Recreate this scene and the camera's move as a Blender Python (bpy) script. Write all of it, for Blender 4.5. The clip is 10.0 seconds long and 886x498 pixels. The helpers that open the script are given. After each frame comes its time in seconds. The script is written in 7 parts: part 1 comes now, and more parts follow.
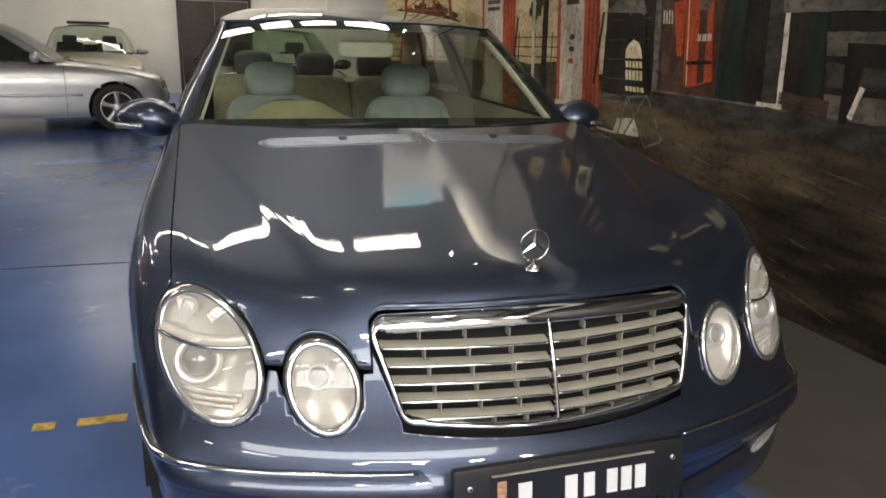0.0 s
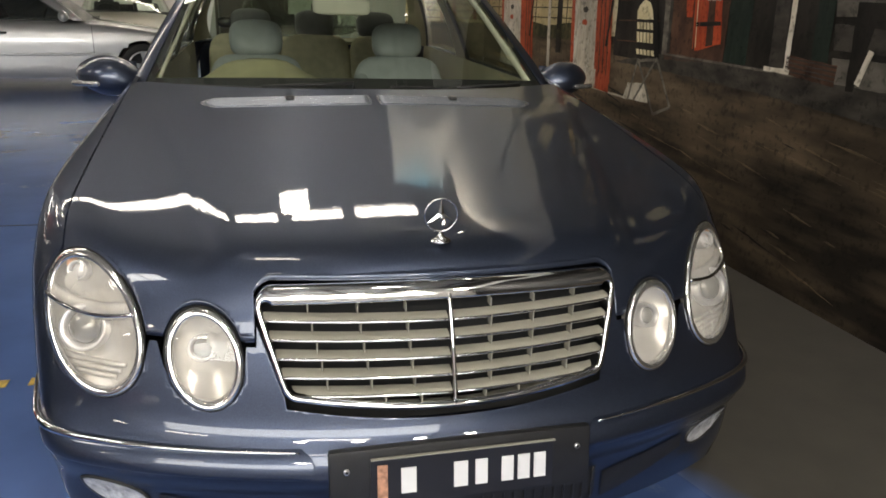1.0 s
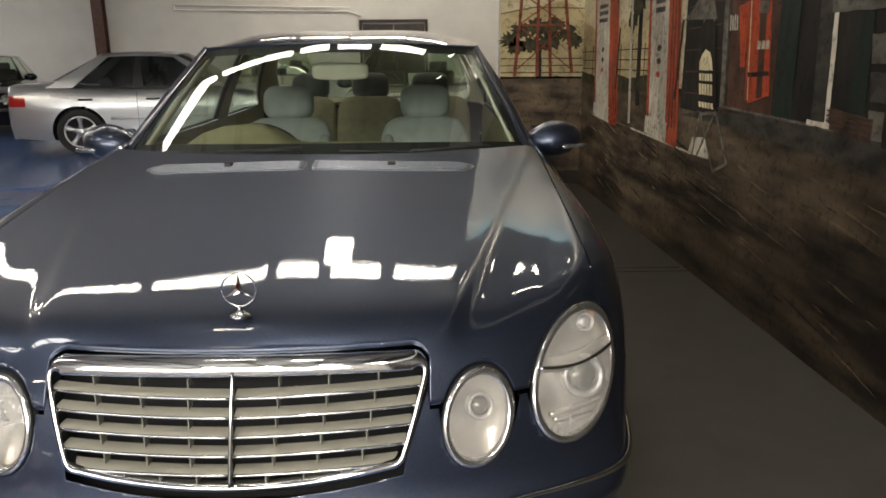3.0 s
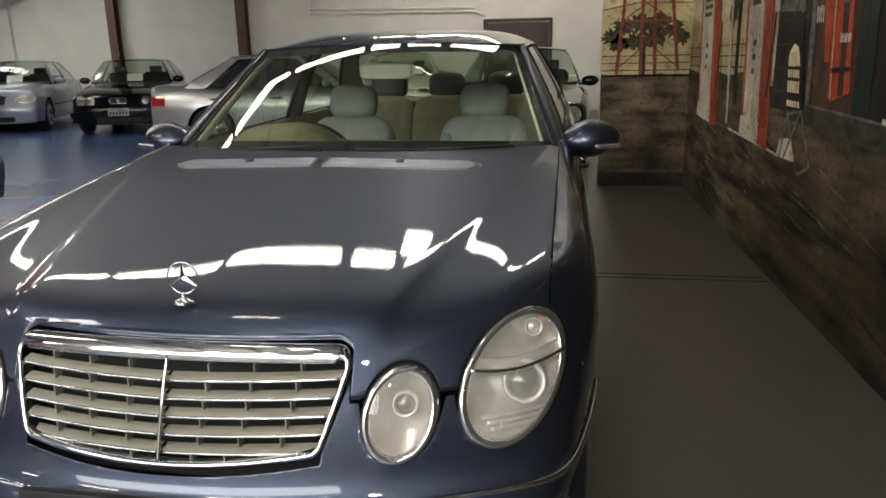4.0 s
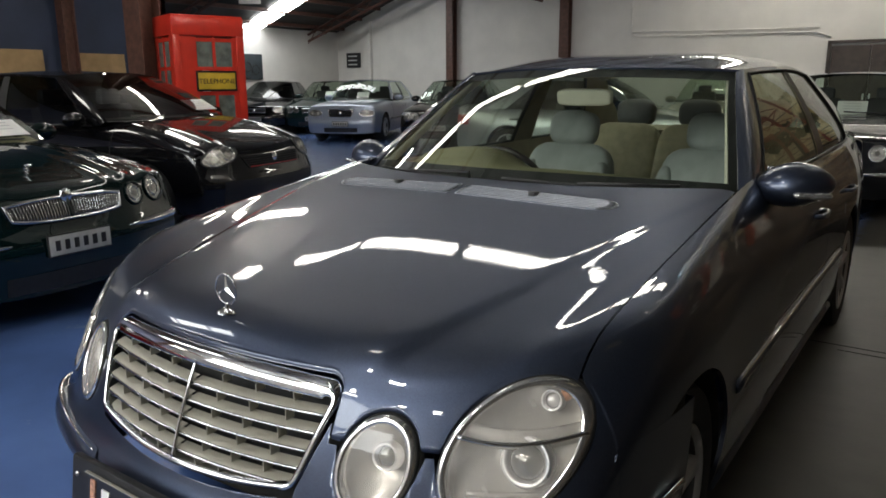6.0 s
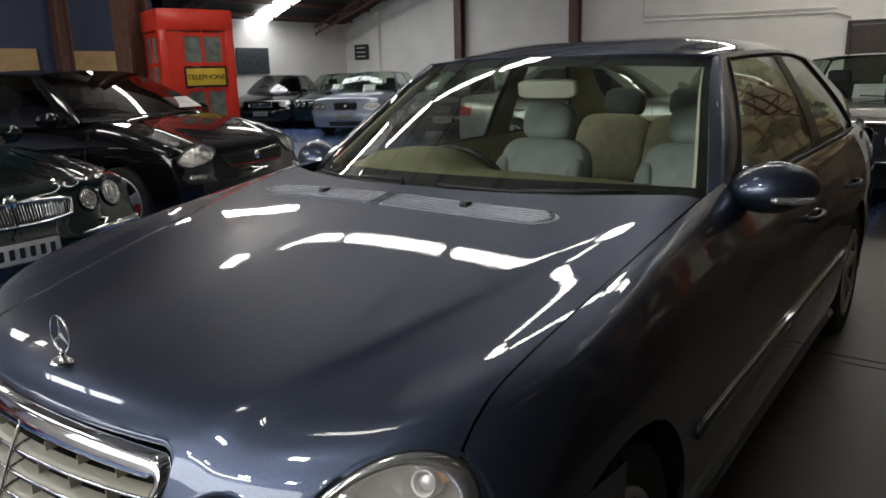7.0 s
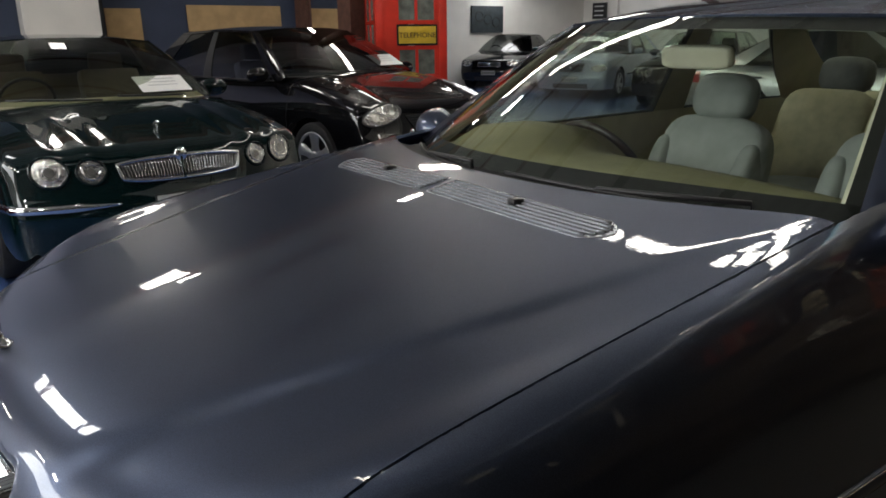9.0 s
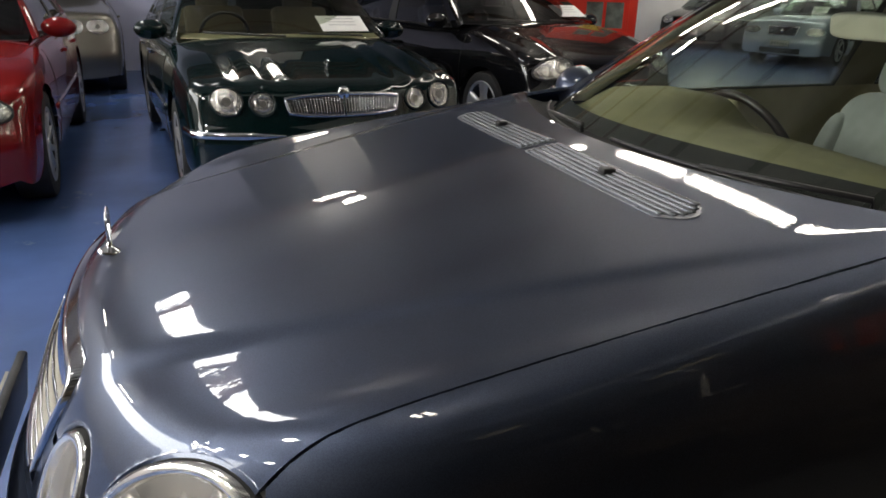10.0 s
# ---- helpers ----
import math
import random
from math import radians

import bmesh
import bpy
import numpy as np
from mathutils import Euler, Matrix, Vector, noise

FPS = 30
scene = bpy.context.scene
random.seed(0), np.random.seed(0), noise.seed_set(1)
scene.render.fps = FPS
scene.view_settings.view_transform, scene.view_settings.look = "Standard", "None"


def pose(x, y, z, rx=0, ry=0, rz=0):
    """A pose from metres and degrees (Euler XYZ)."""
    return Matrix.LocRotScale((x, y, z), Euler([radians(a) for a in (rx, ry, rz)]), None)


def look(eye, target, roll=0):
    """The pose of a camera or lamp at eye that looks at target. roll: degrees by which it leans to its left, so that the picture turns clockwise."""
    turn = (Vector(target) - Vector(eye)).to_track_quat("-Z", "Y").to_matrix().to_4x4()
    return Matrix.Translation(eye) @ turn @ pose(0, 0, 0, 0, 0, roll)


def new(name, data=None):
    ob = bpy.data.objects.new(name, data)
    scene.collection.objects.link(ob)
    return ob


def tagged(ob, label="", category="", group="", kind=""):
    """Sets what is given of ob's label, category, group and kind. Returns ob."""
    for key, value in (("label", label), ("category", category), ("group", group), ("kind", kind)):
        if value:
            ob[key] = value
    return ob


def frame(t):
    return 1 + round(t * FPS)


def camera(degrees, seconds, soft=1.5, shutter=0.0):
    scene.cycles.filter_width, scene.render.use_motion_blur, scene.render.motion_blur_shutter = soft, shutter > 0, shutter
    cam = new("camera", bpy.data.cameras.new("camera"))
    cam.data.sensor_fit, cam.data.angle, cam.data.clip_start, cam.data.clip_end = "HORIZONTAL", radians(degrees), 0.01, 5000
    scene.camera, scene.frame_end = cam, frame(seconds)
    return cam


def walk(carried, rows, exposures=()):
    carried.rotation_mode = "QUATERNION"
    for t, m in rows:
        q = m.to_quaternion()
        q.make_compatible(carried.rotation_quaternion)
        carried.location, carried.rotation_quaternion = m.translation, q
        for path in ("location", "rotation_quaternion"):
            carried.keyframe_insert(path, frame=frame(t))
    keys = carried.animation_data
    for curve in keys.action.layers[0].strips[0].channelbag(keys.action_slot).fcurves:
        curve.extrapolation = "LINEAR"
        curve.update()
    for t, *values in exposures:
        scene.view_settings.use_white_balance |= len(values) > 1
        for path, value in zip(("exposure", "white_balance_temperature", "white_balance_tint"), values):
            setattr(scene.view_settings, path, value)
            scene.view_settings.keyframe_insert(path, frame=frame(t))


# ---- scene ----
PATH = [
    (0, (-0.686, -1.153, 1.314), (-0.099, 0.68, 0.769), 1.6),
    (0.5, (-0.515, -1.136, 1.311), (-0.017, 0.726, 0.776), 4.2),
    (1, (-0.359, -1.138, 1.302), (0.106, 0.699, 0.664), 1.9),
    (1.5, (-0.165, -1.228, 1.323), (0.074, 0.686, 0.797), 2.7),
    (2, (0.052, -1.285, 1.326), (0.231, 0.627, 0.767), 0.8),
    (2.5, (0.251, -1.2, 1.339), (0.435, 0.719, 0.806), 2.8),
    (3, (0.4, -1.137, 1.343), (0.43, 0.796, 0.829), -0.4),
    (3.2, (0.481, -1.136, 1.345), (0.377, 0.796, 0.839), -0.9),
    (4.3, (0.914, -1.054, 1.333), (0.483, 0.829, 0.816), 1.6),
    (4.5, (0.949, -0.981, 1.344), (0.416, 0.888, 0.872), 4.4),
    (5, (1.075, -0.901, 1.362), (0.311, 0.919, 1.037), 1.5),
    (5.5, (1.254, -0.833, 1.345), (0.219, 0.836, 0.967), 1.9),
    (5.7, (1.315, -0.801, 1.337), (0.226, 0.825, 0.92), 1.0),
    (7, (1.389, -0.307, 1.344), (0.217, 1.244, 0.875), -1.5),
    (7.5, (1.512, -0.102, 1.339), (0.175, 1.299, 0.838), 1.9),
    (8, (1.537, 0.021, 1.334), (0.143, 1.341, 0.775), 0.2),
    (8.5, (1.476, 0.139, 1.34), (-0.028, 1.325, 0.765), 0.9),
    (9, (1.46, 0.276, 1.343), (-0.126, 1.359, 0.785), -0.7),
    (9.5, (1.529, 0.41, 1.352), (-0.188, 1.243, 0.754), 1.9),
    (10, (1.539, 0.468, 1.352), (-0.228, 1.108, 0.668), 1.7),
]
cam = camera(62.5, 10.0, soft=1.7)
walk(cam, [(t, look(e, g, r)) for t, e, g, r in PATH],
     [(0, 0.32, 7000, 10), (0.5, 0.33, 7100, 10), (1.0, 0.21, 7050, 10), (1.6, 0.26, 7050, 10), (2.0, 0.25, 7100, 10), (3.2, 0.22, 7100, 10), (5.0, 0.05, 6750, 8), (5.7, 0.0, 6600, 8), (7.0, -0.05, 6450, 10), (8.5, 0.0, 6500, 10), (9.5, 0.20, 6700, 10), (10.0, 0.28, 6800, 10)])

# ---- world and light ----
world = bpy.data.worlds.new("world")
scene.world = world
world.use_nodes = True
world.node_tree.nodes["Background"].inputs[0].default_value = (0.75, 0.85, 1.0, 1)
world.node_tree.nodes["Background"].inputs[1].default_value = 0.04


# ---- materials ----
def mat(name, color, rough=0.5, metal=0.0, vary=0.12, scale=8.0, bump=0.0, bump_scale=60.0,
        coat=0.0, second=None, emit=None, strength=0.0, stretch=(1, 1, 1), spec=0.5, detail=6.0):
    m = bpy.data.materials.new(name)
    m.use_nodes = True
    nt = m.node_tree
    b = nt.nodes["Principled BSDF"]
    tc = nt.nodes.new("ShaderNodeTexCoord")
    mp = nt.nodes.new("ShaderNodeMapping")
    mp.inputs["Scale"].default_value = stretch
    nt.links.new(tc.outputs["Object"], mp.inputs["Vector"])
    n1 = nt.nodes.new("ShaderNodeTexNoise")
    n1.inputs["Scale"].default_value = scale
    n1.inputs["Detail"].default_value = detail
    nt.links.new(mp.outputs[0], n1.inputs["Vector"])
    ramp = nt.nodes.new("ShaderNodeValToRGB")
    c2 = second if second else tuple(min(1.0, c * (1 + vary)) for c in color)
    c1 = color if second else tuple(c * (1 - vary) for c in color)
    ramp.color_ramp.elements[0].position, ramp.color_ramp.elements[1].position = 0.35, 0.65
    ramp.color_ramp.elements[0].color = (*c1, 1)
    ramp.color_ramp.elements[1].color = (*c2, 1)
    nt.links.new(n1.outputs["Fac"], ramp.inputs["Fac"])
    nt.links.new(ramp.outputs[0], b.inputs["Base Color"])
    b.inputs["Roughness"].default_value = rough
    b.inputs["Metallic"].default_value = metal
    b.inputs["Specular IOR Level"].default_value = spec
    b.inputs["Coat Weight"].default_value = coat
    b.inputs["Coat Roughness"].default_value = 0.02
    b.inputs["Coat IOR"].default_value = 1.5
    if bump:
        n2 = nt.nodes.new("ShaderNodeTexNoise")
        n2.inputs["Scale"].default_value = bump_scale
        n2.inputs["Detail"].default_value = 4
        nt.links.new(mp.outputs[0], n2.inputs["Vector"])
        bp = nt.nodes.new("ShaderNodeBump")
        bp.inputs["Strength"].default_value = bump
        bp.inputs["Distance"].default_value = 0.01
        nt.links.new(n2.outputs["Fac"], bp.inputs["Height"])
        nt.links.new(bp.outputs[0], b.inputs["Normal"])
    if emit:
        b.inputs["Emission Color"].default_value = (*emit, 1)
        b.inputs["Emission Strength"].default_value = strength
    return m


def glass_mat(name, tint, ior=1.5, rough=0.0):
    m = bpy.data.materials.new(name)
    m.use_nodes = True
    nt = m.node_tree
    nt.nodes.remove(nt.nodes["Principled BSDF"])
    out = nt.nodes["Material Output"]
    tr = nt.nodes.new("ShaderNodeBsdfTransparent")
    tr.inputs[0].default_value = (*tint, 1)
    gl = nt.nodes.new("ShaderNodeBsdfGlossy")
    gl.inputs["Roughness"].default_value = rough
    # the same gloss from both sides of a thin pane
    lw = nt.nodes.new("ShaderNodeLayerWeight")
    lw.inputs["Blend"].default_value = 0.5
    pw = nt.nodes.new("ShaderNodeMath")
    pw.operation = "POWER"
    pw.inputs[1].default_value = 5.0
    nt.links.new(lw.outputs["Facing"], pw.inputs[0])
    f0 = 1.6 * ((ior - 1) / (ior + 1)) ** 2
    fr = nt.nodes.new("ShaderNodeMath")
    fr.operation = "MULTIPLY_ADD"
    fr.inputs[1].default_value = 1 - f0
    fr.inputs[2].default_value = f0
    nt.links.new(pw.outputs[0], fr.inputs[0])
    mx = nt.nodes.new("ShaderNodeMixShader")
    nt.links.new(fr.outputs[0], mx.inputs[0])
    nt.links.new(tr.outputs[0], mx.inputs[1])
    nt.links.new(gl.outputs[0], mx.inputs[2])
    nt.links.new(mx.outputs[0], out.inputs["Surface"])
    return m


def paint(name, color, metal=0.0, rough=0.4, flake=0.08):
    """Car paint: flakes under a clear coat with faint swirls, dust and orange peel."""
    m = mat(name, color, rough, metal, flake, 700.0, coat=1.0, detail=1.0, spec=0.1 if metal > 0.2 else 0.02)
    nt = m.node_tree
    b = nt.nodes["Principled BSDF"]
    tc = nt.nodes["Texture Coordinate"]
    haze = nt.nodes.new("ShaderNodeTexNoise")
    haze.inputs["Scale"].default_value = 3.5
    haze.inputs["Detail"].default_value = 8.0
    haze.inputs["Roughness"].default_value = 0.7
    nt.links.new(tc.outputs["Object"], haze.inputs["Vector"])
    mr = nt.nodes.new("ShaderNodeMapRange")
    for key, val in zip(("From Min", "From Max", "To Min", "To Max"), (0.35, 0.7, 0.008, 0.04)):
        mr.inputs[key].default_value = val
    nt.links.new(haze.outputs["Fac"], mr.inputs[0])
    nt.links.new(mr.outputs[0], b.inputs["Coat Roughness"])
    peel = nt.nodes.new("ShaderNodeTexNoise")
    peel.inputs["Scale"].default_value = 90.0
    peel.inputs["Detail"].default_value = 1.0
    nt.links.new(tc.outputs["Object"], peel.inputs["Vector"])
    bp = nt.nodes.new("ShaderNodeBump")
    bp.inputs["Strength"].default_value = 0.02
    bp.inputs["Distance"].default_value = 0.002
    nt.links.new(peel.outputs["Fac"], bp.inputs["Height"])
    nt.links.new(bp.outputs[0], b.inputs["Coat Normal"])
    return m


M = {}
M["paint"] = paint("slate_paint", (0.052, 0.066, 0.104), 0.9, 0.40, 0.16)
M["chrome"] = mat("chrome", (0.72, 0.72, 0.72), 0.07, 1.0, 0.02)
M["silver_plastic"] = mat("silver_plastic", (0.34, 0.325, 0.27), 0.42, 0.2, 0.05, 20)
M["black"] = mat("black_plastic", (0.012, 0.012, 0.013), 0.45, 0, 0.2, 30, bump=0.1, bump_scale=400)
M["gap"] = mat("dark_gap", (0.004, 0.004, 0.004), 0.8)
M["rubber"] = mat("tyre_rubber", (0.018, 0.018, 0.018), 0.75, 0, 0.2, 40, bump=0.2, bump_scale=200)
M["alloy"] = mat("alloy", (0.60, 0.60, 0.61), 0.36, 0.75, 0.05, 30)
M["glass"] = glass_mat("car_glass", (0.80, 0.88, 0.80), 1.52)
M["lens"] = glass_mat("lamp_lens", (0.96, 0.95, 0.93), 1.45)
M["tint"] = glass_mat("tinted_glass", (0.16, 0.18, 0.18), 1.55)
M["reflector"] = mat("lamp_reflector", (0.72, 0.70, 0.665), 0.27, 0.60, 0.06, 12)
M["satin_rim"] = mat("satin_chrome", (0.80, 0.79, 0.77), 0.14, 0.95, 0.05, 20)
M["lamp_bowl"] = mat("lamp_bowl", (0.50, 0.50, 0.50), 0.14, 0.85, 0.30, 40, bump=0.6, bump_scale=45)
M["mid_glass"] = glass_mat("mid_tinted_glass", (0.52, 0.56, 0.47), 1.52)
M["amber"] = mat("lamp_orange", (0.75, 0.35, 0.18), 0.3, 0.2, 0.1)
M["red_lens"] = mat("red_lens", (0.45, 0.02, 0.02), 0.15, 0, 0.1, coat=1)
M["leather"] = mat("grey_leather", (0.25, 0.27, 0.258), 0.55, 0, 0.08, 14, bump=0.15, bump_scale=180)
M["beige"] = mat("beige_trim", (0.31, 0.282, 0.178), 0.7, 0, 0.08, 10, bump=0.1, bump_scale=250)
M["lining"] = mat("pale_lining", (0.50, 0.48, 0.38), 0.7, 0, 0.06, 12, bump=0.08, bump_scale=250)
M["dash"] = mat("olive_dash", (0.200, 0.188, 0.096), 0.75, 0, 0.12, 10, bump=0.12, bump_scale=260)
M["paper"] = mat("paper", (0.78, 0.78, 0.76), 0.7, 0, 0.03)
M["plate_black"] = mat("plate_black", (0.015, 0.015, 0.018), 0.3, 0, 0.1)
M["white_mark"] = mat("white_marks", (0.75, 0.75, 0.75), 0.5, 0, 0.05)


# ---- mesh helpers ----
def mesh_ob(name, verts, faces, material, parent=None, label="", smooth=True):
    me = bpy.data.meshes.new(name)
    me.from_pydata([tuple(map(float, v)) for v in verts], [], [tuple(map(int, f)) for f in faces])
    me.validate()
    if smooth:
        me.polygons.foreach_set("use_smooth", [True] * len(me.polygons))
    me.materials.append(material)
    me.update()
    ob = new(name, me)
    if parent is not None:
        ob.parent = parent
    if label:
        ob["label"] = label
    return ob


def part(name, bm, material, parent=None, label="", smooth=False, angle=None):
    me = bpy.data.meshes.new(name)
    bmesh.ops.recalc_face_normals(bm, faces=bm.faces)
    bm.to_mesh(me)
    bm.free()
    me.materials.append(material)
    if smooth or angle:
        me.polygons.foreach_set("use_smooth", [True] * len(me.polygons))
    if angle:
        me.set_sharp_from_angle(angle=radians(angle))
    ob = new(name, me)
    if parent is not None:
        ob.parent = parent
    if label:
        ob["label"] = label
    return ob


def thing(name, label, category, m=None, group="", kind=""):
    ob = new(name)
    ob.empty_display_size = 0.2
    if m is not None:
        ob.matrix_basis = m
    return tagged(ob, label, category, group, kind)


def box(bm, c, s, rot=None, bevel=0.0):
    """A box of size s round c in bm."""
    r = bmesh.ops.create_cube(bm, size=1.0)
    m = Matrix.Translation(c) @ (rot.to_4x4() if rot is not None else Matrix.Identity(4)) @ Matrix.Diagonal((*s, 1))
    bmesh.ops.transform(bm, matrix=m, verts=r["verts"])
    if bevel:
        es = list({e for v in r["verts"] for e in v.link_edges})
        bmesh.ops.bevel(bm, geom=es, offset=bevel, segments=2, affect="EDGES", profile=0.6)
    return bm


def boxed(name, c, s, material, parent=None, label="", bevel=0.0, rot=None):
    return part(name, box(bmesh.new(), c, s, rot, bevel), material, parent, label, angle=35 if bevel else None)


def tube_pts(pts, r, n=10, closed=False, squash=1.0):
    """Vertices and faces of a tube along pts; r a number or one a point."""
    pts = [Vector(p) for p in pts]
    k = len(pts)
    rs = r if isinstance(r, (list, tuple)) else [r] * k
    vs, fs = [], []
    up = Vector((0, 0, 1))
    for i, p in enumerate(pts):
        a = pts[(i - 1) % k] if (closed or i > 0) else p
        b = pts[(i + 1) % k] if (closed or i < k - 1) else p
        d = (b - a).normalized()
        u = d.cross(up)
        if u.length < 0.05:
            u = d.cross(Vector((0, 1, 0)))
        u.normalize()
        w = u.cross(d).normalized()
        for j in range(n):
            t = 2 * math.pi * j / n
            vs.append(p + rs[i] * (math.cos(t) * u + squash * math.sin(t) * w))
    for i in range(k if closed else k - 1):
        for j in range(n):
            i2 = (i + 1) % k
            fs.append((i * n + j, i * n + (j + 1) % n, i2 * n + (j + 1) % n, i2 * n + j))
    if not closed:
        fs.append(tuple(range(n))[::-1])
        fs.append(tuple((k - 1) * n + j for j in range(n)))
    return vs, fs


def tube(name, pts, r, material, parent=None, label="", n=10, closed=False, squash=1.0):
    v, f = tube_pts(pts, r, n, closed, squash)
    return mesh_ob(name, v, f, material, parent, label)


def grid_arrays(P, fold=0.0, flip=False):
    """Quads of a grid of points (n, m, 3), its rim folded inwards by fold."""
    n, m, _ = P.shape
    du, dv = np.gradient(P, axis=0), np.gradient(P, axis=1)
    N = np.cross(du, dv)
    N /= np.linalg.norm(N, axis=2, keepdims=True) + 1e-12
    if flip:
        N = -N
    idx = np.arange(n * m).reshape(n, m)
    q = np.stack([idx[:-1, :-1], idx[1:, :-1], idx[1:, 1:], idx[:-1, 1:]], -1).reshape(-1, 4)
    if flip:
        q = q[:, ::-1]
    verts, faces = [P.reshape(-1, 3)], [q]
    if fold:
        base = n * m
        for sl, rev in (((slice(None), 0), True), ((slice(None), -1), False), ((0, slice(None)), False), ((-1, slice(None)), True)):
            e, ne = P[sl], N[sl]
            k = len(e)
            verts += [e, e - fold * ne]
            a = np.arange(k - 1)
            f = np.stack([base + a, base + a + 1, base + k + a + 1, base + k + a], -1)
            faces.append(f[:, ::-1] if rev != flip else f)
            base += 2 * k
    return np.concatenate(verts), np.concatenate(faces)


def sheet(name, P, material, parent=None, label="", fold=0.0, flip=False):
    v, f = grid_arrays(np.asarray(P, float), fold, flip)
    me = bpy.data.meshes.new(name)
    me.from_pydata(v.tolist(), [], f.tolist())
    me.polygons.foreach_set("use_smooth", [True] * len(me.polygons))
    me.materials.append(material)
    me.update()
    ob = new(name, me)
    if parent is not None:
        ob.parent = parent
    if label:
        ob["label"] = label
    return ob


def mirrored(P):
    return np.asarray(P) * np.array([-1.0, 1, 1])


def both(name, P, material, parent, label="", fold=0.0, flip=False):
    """The grid on the car's one side and its mirror image on the other."""
    return (sheet(name, P, material, parent, label, fold, flip),
            sheet(name, mirrored(P), material, parent, label, fold, not flip))


def lathe(bm, prof, n, m):
    """A turned profile of (radius, height) round the local z axis, placed by m."""
    rings = []
    for r, h in prof:
        rings.append([bm.verts.new(m @ Vector((r * math.cos(2 * math.pi * j / n), r * math.sin(2 * math.pi * j / n), h))) for j in range(n)])
    for a, b in zip(rings, rings[1:]):
        for j in range(n):
            bm.faces.new((a[j], a[(j + 1) % n], b[(j + 1) % n], b[j]))
    return rings


def sig(v):
    return 1 / (1 + np.exp(-np.clip(v, -40, 40)))


def smin(k, *ds):
    ds = np.stack(np.broadcast_arrays(*ds))
    lo = ds.min(0)
    return lo - k * np.log(np.exp(-(ds - lo) / k).sum(0))


def cast(inside, q, d, far=3.0, steps=44):
    """The farthest reach of a solid along rays from inside points q in the ways d."""
    q, d = np.broadcast_arrays(np.asarray(q, float), np.asarray(d, float))
    lo, hi = np.zeros(q.shape[:-1]), np.full(q.shape[:-1], far)
    for _ in range(steps):
        mid = (lo + hi) / 2
        p = q + mid[..., None] * d
        ok = inside(p[..., 0], p[..., 1], p[..., 2]) > 0
        lo, hi = np.where(ok, mid, lo), np.where(ok, hi, mid)
    return q + ((lo + hi) / 2)[..., None] * d


# ---- the place ----
def room():
    bm = bmesh.new()
    # floor slab with a blue painted area and bare grey concrete by the painted wall
    box(bm, (-7, 5, -0.1), (30, 44, 0.2))
    f = part("floor", bm, M["floor"])
    tagged(f, "blue painted concrete workshop floor, worn to grey beside the mural", "floor", kind="structure")


